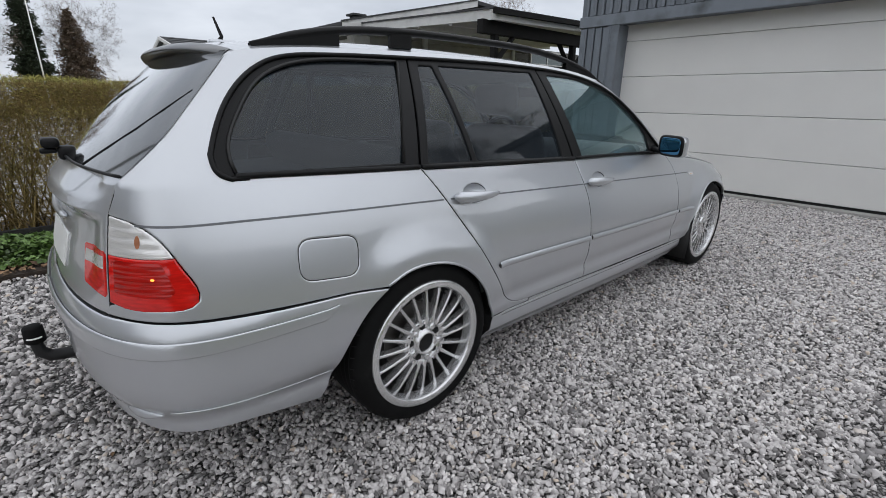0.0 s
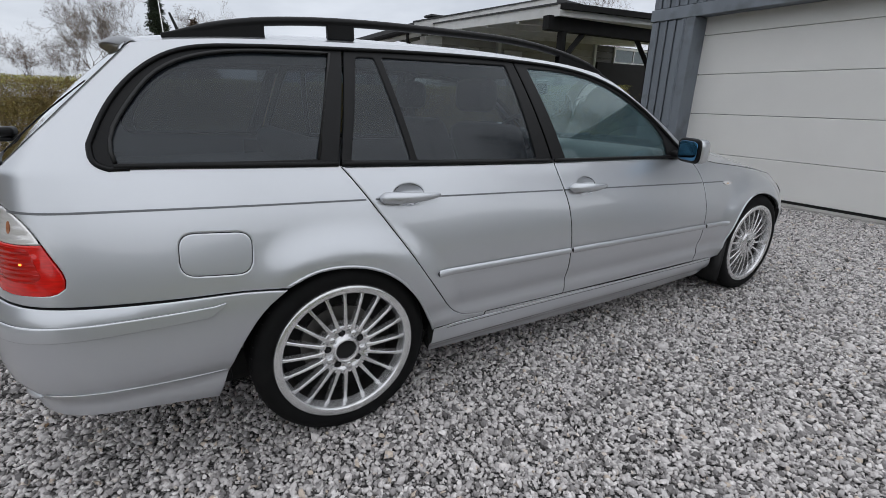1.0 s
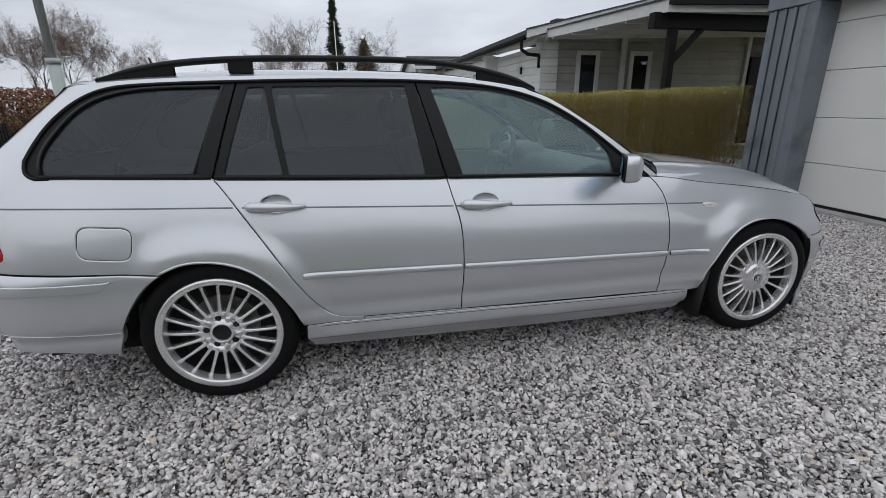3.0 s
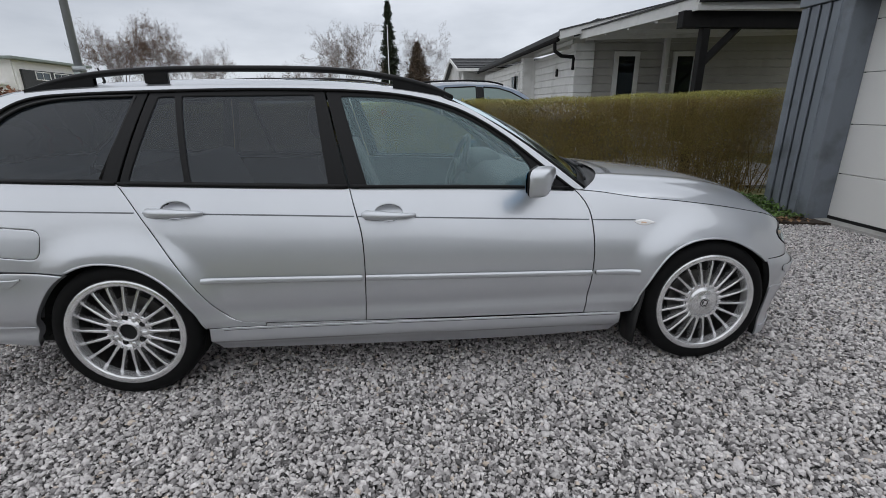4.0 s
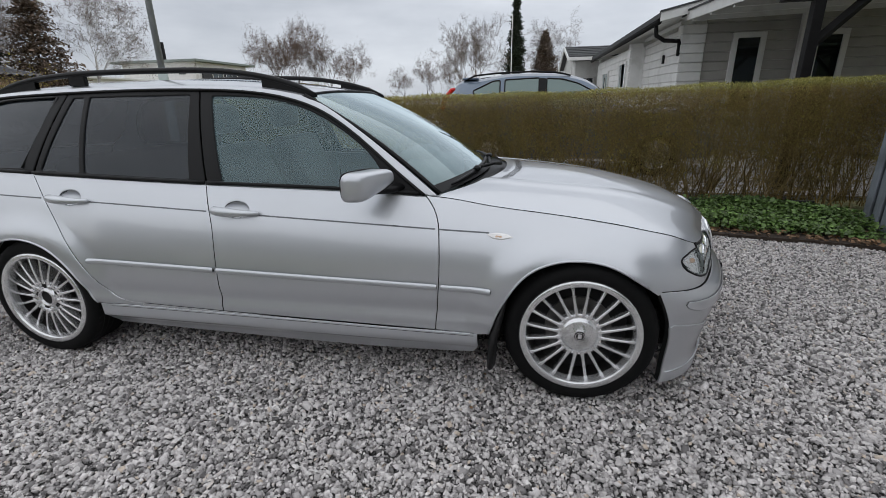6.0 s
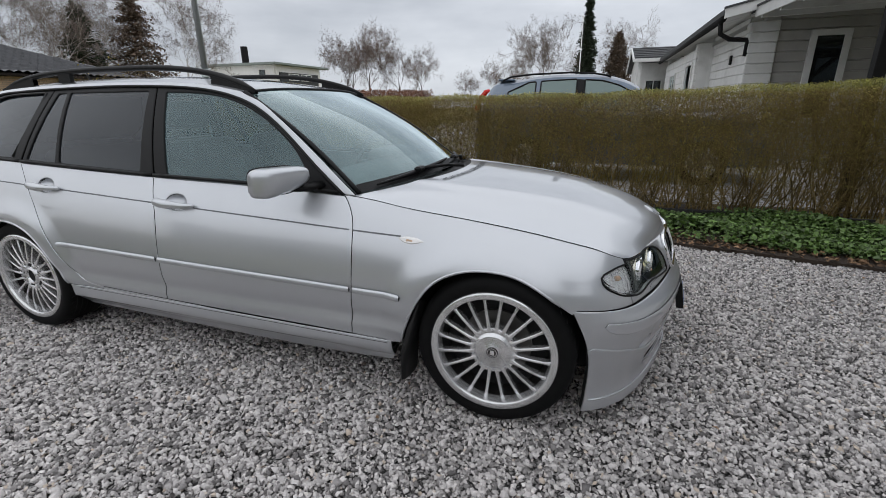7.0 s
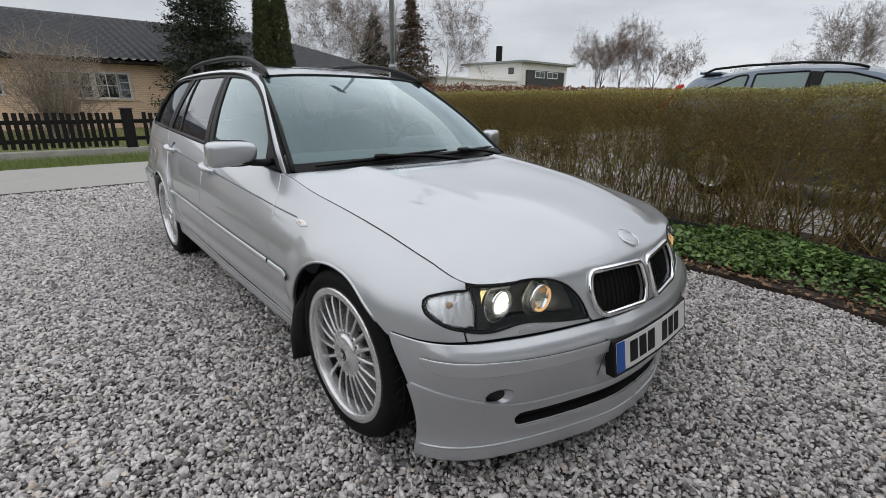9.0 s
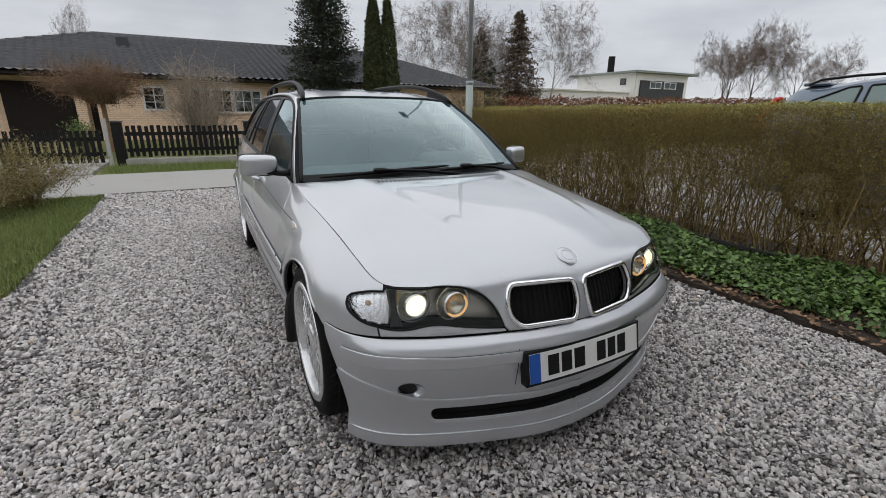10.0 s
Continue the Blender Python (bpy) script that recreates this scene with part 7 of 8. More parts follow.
def conifer(name, at, h, w, seed, label, mat, tiers=34, droop=0.25, needle=0.22, dense=90):
    """An evergreen: a straight trunk with drooping tiers of needle sprays."""
    r = np.random.default_rng(seed)
    off = np.array(at)
    ob = thing(name, label, "tree", at=tuple(at))
    part("trunk", tube([off, off + (0, 0, h * 0.97)], [h * 0.016, 0.01], 8), M_BARK, ob, smooth=True)
    pts, a, b = [], [], []
    for k in range(tiers):
        t = (k + r.random()) / tiers
        z = h * (0.05 + 0.95 * t)
        reach = w * 0.5 * (1 - t) ** 0.8 * r.uniform(0.75, 1.15) + 0.05
        m = max(5, int(11 * (1 - t) + 4))
        for j in range(m):
            ang = r.uniform(0, 6.283)
            rr = reach * r.uniform(0.72, 1.02)
            tip = np.array([math.cos(ang) * rr, math.sin(ang) * rr, z - droop * rr])
            base = np.array([0, 0, z])
            a.append(base), b.append(tip)
            s = r.random(dense // 10) ** 0.6
            pts.append(base + (tip - base) * s[:, None] + r.normal(0, 0.032 * w * 0.5 + 0.02, (len(s), 3)))
    v, f = sticks(np.array(a) + off, np.array(b) + off, np.full(len(a), 0.02), np.full(len(a), 0.006))
    tagged(part("limb_mass", raw_mesh("limbs", v, f), M_BARK, ob), kind="stuff")
    v, f = leaf_cloud(np.concatenate(pts) + off, needle, seed + 1, 0.8, 0.45)
    tagged(part("crown", raw_mesh("crown", v, f), mat, ob), kind="stuff")
    return ob


M_SPRUCE = material("dark_spruce_needles", (0.028, 0.040, 0.021), rough=0.85, island=0.6)
M_REDPINE = material("brownish_pine_needles", (0.130, 0.092, 0.066), rough=0.85, island=0.5)
M_THUJA = material("thuja_foliage", (0.052, 0.062, 0.018), rough=0.8, island=0.5)
conifer("spruce", (0.5, 60, -0.04), 13.6, 4.2, 61, "tall narrow dark spruce far behind the car", M_SPRUCE, tiers=70, dense=420, needle=0.24)
conifer("pine", (4.2, 62, -0.04), 9.2, 7.0, 62, "brownish pine beside a tall spruce", M_REDPINE, tiers=50, dense=420, needle=0.24)
conifer("cypress", (-16.0, 4.15, -0.04), 9.0, 4.3, 63, "large dark cypress beside the brick house", M_SPRUCE, tiers=80, droop=-0.25, dense=500, needle=0.11)
conifer("pine", (-30.0, 24.8, -0.04), 9.4, 7.2, 64, "brownish pine among bare trees", M_REDPINE, tiers=44, dense=220, needle=0.26)
conifer("pine", (-31.0, 21.6, -0.04), 7.8, 6.0, 65, "dark green pine among bare trees", M_SPRUCE, tiers=40, dense=220, needle=0.25)


def thuja(at, h, w, seed):
    r = np.random.default_rng(seed)
    off = np.array(at)
    ob = thing("thuja", "slim green column thuja beside the brick house", "tree", group="column thujas", at=tuple(at))
    part("trunk", tube([off, off + (0, 0, h * 0.9)], [0.08, 0.02], 6), M_BARK, ob)
    n = 20000
    t = r.random(n)
    prof = 0.5 * w * np.minimum(1, (t + 0.02) * 6) ** 0.4 * np.clip(1 - t**2.6, 0, 1) ** 0.8
    ang = r.uniform(0, 6.283, n)
    rad = prof * (1 - 0.25 * r.random(n)) * (1 + 0.10 * np.sin(ang * 5 + t * 20))
    pts = np.stack([np.cos(ang) * rad, np.sin(ang) * rad, t * h], 1) + off
    v, f = leaf_cloud(pts, 0.085, seed + 1, 2.0, 0.45)
    tagged(part("crown", raw_mesh("crown", v, f), M_THUJA, ob), kind="stuff")


thuja((-15.0, 5.95, -0.04), 5.7, 0.95, 71)
thuja((-15.0, 6.65, -0.04), 5.9, 0.95, 72)
thuja((-15.6, 6.3, -0.04), 5.9, 0.9, 73)


def far_hedge():
    r = np.random.default_rng(81)
    ob = thing("beech_hedge", "rusty brown beech hedge across the road", "hedge", at=(-9, 16, 0))
    n = 26000
    y = r.uniform(8.5, 30, n)
    pts = np.stack([-9.4 + 0.8 * r.random(n), y, (1.72 + 0.018 * (y - 9)) * r.random(n) ** 0.6], 1)
    pts[:, 2] += 0.04 * np.sin(y * 3)
    v, f = leaf_cloud(pts, 0.085, 82, 1.2, 0.7)
    tagged(part("leaves", raw_mesh("leaves", v, f), material("rusty_beech_leaves", (0.19, 0.085, 0.045), rough=0.8, island=0.6), ob), kind="stuff")
    n = 2500
    y = r.uniform(8.5, 30, n)
    a = np.stack([-9.0 + 0.2 * r.normal(size=n), y, np.zeros(n)], 1)
    v, f = sticks(a, a + np.stack([r.normal(0, 0.2, n), r.normal(0, 0.3, n), r.uniform(0.8, 1.7, n)], 1), np.full(n, 0.012), np.full(n, 0.004))
    tagged(part("branch_mass", raw_mesh("branches", v, f), M_DARKTWIG, ob), kind="stuff")


far_hedge()
shrub("round_bush", (-16.5, 12.2, 0.0), 3.4, 2.6, 40, 83, "dense rounded bare bush beyond the road", leafy=2500, leaf=0.07, mat=M_DARKTWIG)


# ---- what closes the place behind the camera ----
def boundary():
    """A plain tall evergreen hedge, unseen and added along the far side of the lawn, with an uneven face and top."""
    r = np.random.default_rng(91)
    us, vs = np.linspace(-17, 42, 120), np.linspace(0, 1, 16)
    U, V = np.meshgrid(us, vs, indexing="ij")
    bulge = 0.35 * r.random(U.shape)
    y = -17.0 + np.where(V < 0.75, 0.5 * V, 0.4 - 6.0 * (V - 0.75)) + bulge
    z = np.where(V < 0.75, V / 0.75, 1.0) * (4.1 + 0.5 * np.sin(U * 0.6) + 0.6 * r.random(U.shape)) - 0.05
    n, m = U.shape
    faces = [(i * m + j, (i + 1) * m + j, (i + 1) * m + j + 1, i * m + j + 1) for i in range(n - 1) for j in range(m - 1)]
    me = mesh_of(np.stack([U.ravel(), y.ravel(), z.ravel()], 1), faces)
    dark = material("added_hedge_green", (0.045, 0.058, 0.028), rough=0.9, vary=0.5, scale=3, bump=0.8, bump_scale=12)
    tagged(part("backdrop", me, dark), "unseen dark evergreen hedge added beyond the lawn", "backdrop", kind="structure")


boundary()

# ---- the garage ----
M_CLAD = material("blue_grey_painted_boards", (0.17, 0.19, 0.218), rough=0.7, vary=0.12, scale=5, stretch=(1, 1, 0.25), bump=0.2, bump_scale=90, per_object=0.14, dirt=(0.09, 0.10, 0.11), dirt_scale=2.5)
M_GDOOR = material("white_sectional_door", (0.73, 0.722, 0.70), rough=0.4, vary=0.03, scale=2, bump=0.1, bump_scale=400, per_object=0.02)
M_WHITEWOOD = material("white_painted_wood", (0.63, 0.63, 0.615), rough=0.65, vary=0.08, scale=4, bump=0.15, bump_scale=60, per_object=0.05, dirt=(0.42, 0.42, 0.40), dirt_scale=2)
M_BLACKWOOD = material("black_painted_wood", (0.010, 0.0095, 0.0095), spec=0.2, rough=0.7, vary=0.25, scale=8, bump=0.2, bump_scale=60)
M_ROOFDARK = material("dark_roofing", (0.045, 0.046, 0.048), rough=0.8, vary=0.2, scale=6, bump=0.3, bump_scale=60)
M_PANE = glass("window_glass", (0.35, 0.38, 0.38), spec=1.6, opacity=0.6, dark=(0.02, 0.022, 0.022))
garage = thing("garage", "blue-grey board-clad garage with a white sectional door", "garage", at=(8, 0, 0))
part("wall", box(5.74, 12.0, 2.10, 2.36, -0.05, 3.25), M_CLAD, garage)
part("wall", box(5.74, 6.0, 1.90, 2.10, -0.05, 3.25), M_CLAD, garage)
part("wall", box(5.74, 6.0, -3.6, 1.90, 2.26, 3.25), M_CLAD, garage)
part("wall", box(5.74, 12.0, -4.2, -3.6, -0.05, 3.25), M_CLAD, garage)
part("wall", box(11.8, 12.0, -3.6, 2.10, -0.05, 3.25), M_CLAD, garage)
part("roof", box(5.5, 12.2, -4.4, 2.55, 3.25, 3.42), M_ROOFDARK, garage)
for y in np.arange(2.355, 1.85, -0.126):
    part("board", box(5.700, 5.738, y - 0.09, y, 0.03, 2.235, 0.006), M_CLAD, garage)
for y in np.arange(2.29, 1.85, -0.126):
    part("batten", box(5.682, 5.699, y - 0.052, y - 0.012, 0.03, 2.235, 0.004), M_CLAD, garage)
for y in np.arange(2.355, -3.7, -0.126):
    part("board", box(5.700, 5.738, y - 0.09, y, 2.40, 3.24, 0.006), M_CLAD, garage)
    part("batten", box(5.682, 5.699, y - 0.115, y - 0.075, 2.40, 3.24, 0.004), M_CLAD, garage)
for x in np.arange(5.76, 9.0, 0.126):
    part("board", box(x, x + 0.118, 2.361, 2.380, 0.03, 3.24, 0.004), M_CLAD, garage)
part("lintel_board", box(5.675, 5.738, -3.6, 2.37, 2.245, 2.395, 0.006), M_CLAD, garage)
part("jamb_board", box(5.680, 5.965, 1.715, 1.835, 0.0, 2.25, 0.008), M_CLAD, garage)
part("jamb_board", box(5.690, 5.965, 1.835, 1.90, 0.0, 2.25, 0.008), M_CLAD, garage)
for z0, z1 in ((0.064, 0.525), (0.530, 1.038), (1.043, 1.545), (1.550, 2.035), (2.040, 2.30)):
    bm = box(5.965, 6.005, -3.6, 1.845, z0, z1, 0.006, seg=2)
    part("door_panel", bm, M_GDOOR, garage, "white steel door section")
part("door_seal", box(5.966, 5.985, 1.698, 1.7145, 0.0, 2.245), M_DARK, garage)
part("door_seal", box(5.972, 6.0, -3.6, 1.845, 0.0, 0.063), M_DARK, garage)
slab("threshold", [(5.80, -3.6), (5.96, -3.6), (5.96, 1.84), (5.80, 1.84)], -0.1, 0.032, M_CONCRETE, "pale concrete strip at the garage door", "threshold")


def window(parent, axis, at, a0, a1, z0, z1, mullions=(1, 1), depth=0.05, frame=0.07, mat=None, sign=-1):
    """A window on a wall: axis "x" lies in a plane of constant x; sign is the way that it faces."""
    mat = mat or M_WHITEWOOD

    def bx(p0, p1, b0, b1, c0, c1, bev=0.004):
        return box(min(p0, p1), max(p0, p1), b0, b1, c0, c1, bev) if axis == "x" else box(b0, b1, min(p0, p1), max(p0, p1), c0, c1, bev)
    f0, f1 = at - sign * 0.01, at + sign * depth
    win = part("window", bx(f0, f1, a0 - frame, a1 + frame, z1, z1 + frame), mat, parent, "white framed window")
    part("frame", bx(f0, f1, a0 - frame, a1 + frame, z0 - frame, z0), mat, win)
    part("frame", bx(f0, f1, a0 - frame, a0, z0, z1), mat, win)
    part("frame", bx(f0, f1, a1, a1 + frame, z0, z1), mat, win)
    part("pane", bx(at + sign * 0.008, at + sign * 0.014, a0, a1, z0, z1, 0.0), M_PANE, win)
    nx, nz = mullions
    for k in range(1, nx):
        c = a0 + (a1 - a0) * k / nx
        part("mullion", bx(at + sign * 0.012, at + sign * depth * 0.7, c - 0.018, c + 0.018, z0, z1), mat, win)
    for k in range(1, nz):
        c = z0 + (z1 - z0) * k / nz
        part("glazing_bar", bx(at + sign * 0.012, at + sign * depth * 0.6, a0, a1, c - 0.014, c + 0.014), mat, win)
    return win


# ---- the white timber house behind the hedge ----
# White boards with porch shade put into the colour; the wing's door shares it.
M_SHADEWOOD = material("porch_shade_greige_boards", (0.37, 0.36, 0.335), rough=0.75, vary=0.10, scale=4, bump=0.15, bump_scale=60, per_object=0.06, dirt=(0.28, 0.27, 0.25), dirt_scale=2)
house = thing("timber_house", "white timber house with a dark roof and a covered porch", "house", at=(9, 12, 0))
part("wall", box(5.98, 16.0, 9.14, 9.40, -0.05, 2.95), M_WHITEWOOD, house)
part("wall", box(5.78, 6.02, 9.34, 13.2, -0.05, 2.62), M_WHITEWOOD, house)
part("wall", box(5.40, 5.66, 12.6, 19.5, -0.05, 2.62), M_WHITEWOOD, house)
part("wall", box(5.66, 5.80, 12.6, 12.9, -0.05, 2.62), M_WHITEWOOD, house)
for k in range(15):
    z = 0.02 + 0.195 * k
    if z < 2.8:
        part("plank", box(6.20, 11.975, 9.105, 9.139, z, z + 0.186, 0.010), M_SHADEWOOD, house)
        part("plank", box(5.747, 5.779, 9.40, 12.75, z, z + 0.186, 0.010) if z < 2.5 else box(5.747, 5.779, 9.40, 12.75, z, z + 0.1, 0.01), M_WHITEWOOD, house)
        if z < 2.5:
            part("plank", box(5.367, 5.399, 12.9, 19.5, z, z + 0.186, 0.010), M_WHITEWOOD, house)
for x0, x1, y0, y1 in ((5.70, 6.20, 9.02, 9.36), (5.34, 5.70, 12.62, 12.90)):
    for k in range(14):
        part("corner_log", box(x0, x1, y0, y1, 0.195 * k, 0.195 * k + 0.19, 0.016), M_WHITEWOOD, house)
window(house, "y", 9.10, 6.86, 7.30, 0.9, 2.42, frame=0.11)
window(house, "y", 9.10, 8.42, 8.86, 0.3, 2.42, frame=0.11)
window(house, "x", 5.365, 13.1, 13.55, 1.55, 2.22, mullions=(1, 1))
window(house, "x", 5.365, 13.62, 14.05, 1.55, 2.22, mullions=(1, 1))
window(house, "x", 5.365, 16.4, 17.6, 0.3, 2.1, mullions=(2, 1))
# the main roof rises from its gutter towards the ridge
def slope(name, x0, z0, x1, z1, y0, y1, t, mat, parent):
    bm = bmesh.new()
    vs = [bm.verts.new((x, y, z + d)) for x, z in ((x0, z0), (x1, z1)) for y in (y0, y1) for d in (0, t)]
    for f in ((0, 1, 3, 2), (4, 6, 7, 5), (0, 2, 6, 4), (1, 5, 7, 3), (0, 4, 5, 1), (2, 3, 7, 6)):
        bm.faces.new([vs[i] for i in f])
    bmesh.ops.recalc_face_normals(bm, faces=bm.faces[:])
    return part(name, bm, mat, parent)


slope("roof", 5.09, 2.815, 9.6, 3.855, 8.50, 19.8, 0.10, M_ROOFDARK, house)
slope("roof", 16.05, 3.48, 9.6, 3.855, 8.50, 19.8, 0.10, M_ROOFDARK, house)
slope("soffit", 5.14, 2.780, 9.6, 3.81, 8.52, 19.7, 0.03, M_WHITEWOOD, house)
slope("barge_board", 5.09, 2.737, 9.6, 3.777, 8.46, 8.50, 0.17, M_WHITEWOOD, house)
slope("barge_cap", 5.07, 2.905, 9.6, 3.945, 8.43, 8.52, 0.035, M_ROOFDARK, house)
part("roof_vent", box(7.30, 7.62, 11.55, 11.85, 3.36, 3.62, 0.01), M_ROOFDARK, house)
part("vent_cap", box(7.22, 7.70, 11.47, 11.93, 3.63, 3.69, 0.01), M_ROOFDARK, house)


# the deep porch before it falls from the eaves to its front beam
def porch_z(x, y):
    return 2.555 + 0.042 * (y - 4.15) + 0.024 * (x - 5.64)


def porch_slab(name, x0, x1, y0, y1, lift, t, mat, label=""):
    bm = bmesh.new()
    vs = [bm.verts.new((x, y, porch_z(x, y) + lift + d)) for x in (x0, x1) for y in (y0, y1) for d in (0, t)]
    for f in ((0, 1, 3, 2), (4, 6, 7, 5), (0, 2, 6, 4), (1, 5, 7, 3), (0, 4, 5, 1), (2, 3, 7, 6)):
        bm.faces.new([vs[i] for i in f])
    bmesh.ops.recalc_face_normals(bm, faces=bm.faces[:])
    return part(name, bm, mat, house, label)


porch_slab("porch_barge_board", 5.62, 5.66, 4.172, 8.58, 0.0, 0.175, M_WHITEWOOD)
porch_slab("porch_barge_cap", 5.59, 5.70, 4.172, 8.58, 0.177, 0.028, M_ROOFDARK)
porch_slab("porch_fascia", 5.62, 13.0, 4.13, 4.168, 0.0, 0.098, M_WHITEWOOD)
porch_slab("porch_gutter", 5.66, 13.0, 4.05, 4.168, 0.102, 0.095, M_BLACKWOOD, "black gutter along the porch")
porch_slab("porch_roof", 5.664, 13.0, 4.172, 9.09, 0.105, 0.08, M_ROOFDARK)
porch_slab("porch_ceiling", 5.664, 13.0, 4.172, 9.09, 0.072, 0.03, M_WHITEWOOD)
for y in (5.3, 6.3, 7.3, 8.3):
    porch_slab("rafter", 5.668, 13.0, y - 0.04, y + 0.04, -0.035, 0.105, M_WHITEWOOD)
part("porch_beam", box(5.50, 12.6, 4.26, 4.41, 2.345, 2.575, 0.006), M_BLACKWOOD, house, "black timber beam")
for x in (5.85, 8.42, 11.3):
    part("porch_post", box(x, x + 0.12, 4.275, 4.395, -0.05, 2.344, 0.006), M_BLACKWOOD, house, "black timber post")
    part("brace", tube([(x + 0.09, 4.335, 1.85), (x + 0.60, 4.335, 2.37)], 0.062, 4), M_BLACKWOOD, house)
    if x > 6:
        part("brace", tube([(x + 0.03, 4.335, 1.85), (x - 0.48, 4.335, 2.37)], 0.062, 4), M_BLACKWOOD, house)
M_GREYWOOD = material("dark_grey_boards", (0.105, 0.102, 0.098), rough=0.75, vary=0.15, scale=5, bump=0.2, bump_scale=70, per_object=0.12)
for k in range(15):
    z = 0.02 + 0.195 * k
    part("dark_plank", box(12.10, 16.0, 9.070, 9.103, z, z + 0.186, 0.010), M_GREYWOOD, house)
part("corner_board", box(11.98, 12.095, 9.03, 9.12, 0.0, 2.95, 0.008), M_WHITEWOOD, house)
part("dark_screen", box(12.12, 16.0, 8.98, 9.06, 0.0, 2.42, 0.01), M_BLACKWOOD, house, "black board screen along the wall")
part("door_post", box(8.02, 8.14, 8.98, 9.10, 0.0, 2.95, 0.008), M_WHITEWOOD, house)
window(house, "y", 9.055, 13.0, 14.9, 2.46, 2.84, frame=0.07, mullions=(2, 1))
part("gutter", tube([(5.12, 8.7, 2.76), (5.12, 19.8, 2.76)], 0.06, 8), M_BLACKWOOD, house, smooth=True)
part("downpipe", tube([(5.13, 8.95, 2.72), (5.16, 8.97, 2.52), (5.34, 9.0, 2.42), (5.66, 9.05, 2.40), (5.69, 9.08, 2.32), (5.69, 9.08, 2.1)], 0.045, 8), M_BLACKWOOD, house, "black downpipe", smooth=True)
part("wall_lamp", box(5.70, 5.745, 10.35, 10.45, 2.02, 2.22, 0.01), M_BLACKWOOD, house)
house_wing = thing("house_wing", "white house wing with a dark roof and white porch posts", "house", at=(6, 23, 0))


def slope_y(name, y0, z0, y1, z1, x0, x1, t, mat):
    """A roof plane that rises along y."""
    bm = bmesh.new()
    vs = [bm.verts.new((x, y, z + d)) for y, z in ((y0, z0), (y1, z1)) for x in (x0, x1) for d in (0, t)]
    for f in ((0, 1, 3, 2), (4, 6, 7, 5), (0, 2, 6, 4), (1, 5, 7, 3), (0, 4, 5, 1), (2, 3, 7, 6)):
        bm.faces.new([vs[i] for i in f])
    bmesh.ops.recalc_face_normals(bm, faces=bm.faces[:])
    return part(name, bm, mat, house_wing)


part("wall", box(4.35, 9.5, 20.9, 26.0, -0.05, 2.85), M_WHITEWOOD, house_wing)
bm = bmesh.new()
vs = [bm.verts.new(q) for x in (4.35, 9.5) for q in ((x, 20.9, 2.85), (x, 26.0, 2.85), (x, 22.6, 3.55))]
for f in ((0, 1, 2), (3, 5, 4), (0, 2, 5, 3), (1, 4, 5, 2)):
    bm.faces.new([vs[i] for i in f])
part("gable", bm, M_WHITEWOOD, house_wing)
slope_y("roof", 19.6, 2.90, 22.6, 3.58, 4.12, 9.6, 0.07, M_ROOFDARK)
slope_y("roof", 26.3, 2.70, 22.6, 3.58, 4.12, 9.6, 0.07, M_ROOFDARK)
for k in range(6):
    t0, t1 = k / 6, (k + 1) / 6 - 0.02
    slope_y("tile_course", 19.6 + 3.0 * t0, 2.985 + 0.68 * t0, 19.6 + 3.0 * t1, 2.965 + 0.68 * t1, 4.16, 9.6, 0.012, M_ROOFDARK)
slope_y("barge_board", 19.55, 2.80, 22.6, 3.50, 4.06, 4.115, 0.14, M_WHITEWOOD)
slope_y("barge_board", 26.3, 2.62, 22.6, 3.50, 4.06, 4.115, 0.14, M_WHITEWOOD)
part("fascia", box(4.12, 9.6, 19.54, 19.60, 2.80, 2.94, 0.006), M_WHITEWOOD, house_wing)
for x in (4.30, 5.45):
    part("porch_post", box(x, x + 0.14, 19.75, 19.89, -0.05, 2.82, 0.008), M_WHITEWOOD, house_wing)
window(house_wing, "y", 20.86, 4.75, 5.35, 0.9, 2.1, mullions=(2, 1))
part("entrance_door", box(5.75, 6.55, 20.84, 20.90, 0.0, 2.1, 0.008), M_SHADEWOOD, house_wing)
# ---- the brick house across the road ----
def brick_material():
    m = bpy.data.materials.new("sand_brick")
    m.use_nodes = True
    nt = m.node_tree
    N, L = nt.nodes.new, nt.links.new
    b = nt.nodes["Principled BSDF"]
    b.inputs["Roughness"].default_value = 0.85
    coord, sep, comb, br = N("ShaderNodeTexCoord"), N("ShaderNodeSeparateXYZ"), N("ShaderNodeCombineXYZ"), N("ShaderNodeTexBrick")
    L(coord.outputs["Object"], sep.inputs[0])
    L(sep.outputs["Y"], comb.inputs["X"])
    L(sep.outputs["Z"], comb.inputs["Y"])
    L(comb.outputs[0], br.inputs["Vector"])
    br.inputs["Color1"].default_value, br.inputs["Color2"].default_value, br.inputs["Mortar"].default_value = (0.80, 0.59, 0.42, 1), (0.70, 0.51, 0.36, 1), (0.42, 0.33, 0.25, 1)
    br.inputs["Scale"].default_value, br.inputs["Mortar Size"].default_value = 1.0, 0.006
    br.inputs["Brick Width"].default_value, br.inputs["Row Height"].default_value = 0.26, 0.075
    L(br.outputs["Color"], b.inputs["Base Color"])
    bp = N("ShaderNodeBump")
    bp.inputs["Strength"].default_value, bp.inputs["Distance"].default_value = 0.5, 0.006
    L(br.outputs["Fac"], bp.inputs["Height"])
    bp.invert = True
    L(bp.outputs["Normal"], b.inputs["Normal"])
    return m


M_BRICK = brick_material()
M_TILE = material("dark_glazed_roof_tiles", (0.060, 0.061, 0.067), rough=0.30, vary=0.3, scale=3, island=0.2)
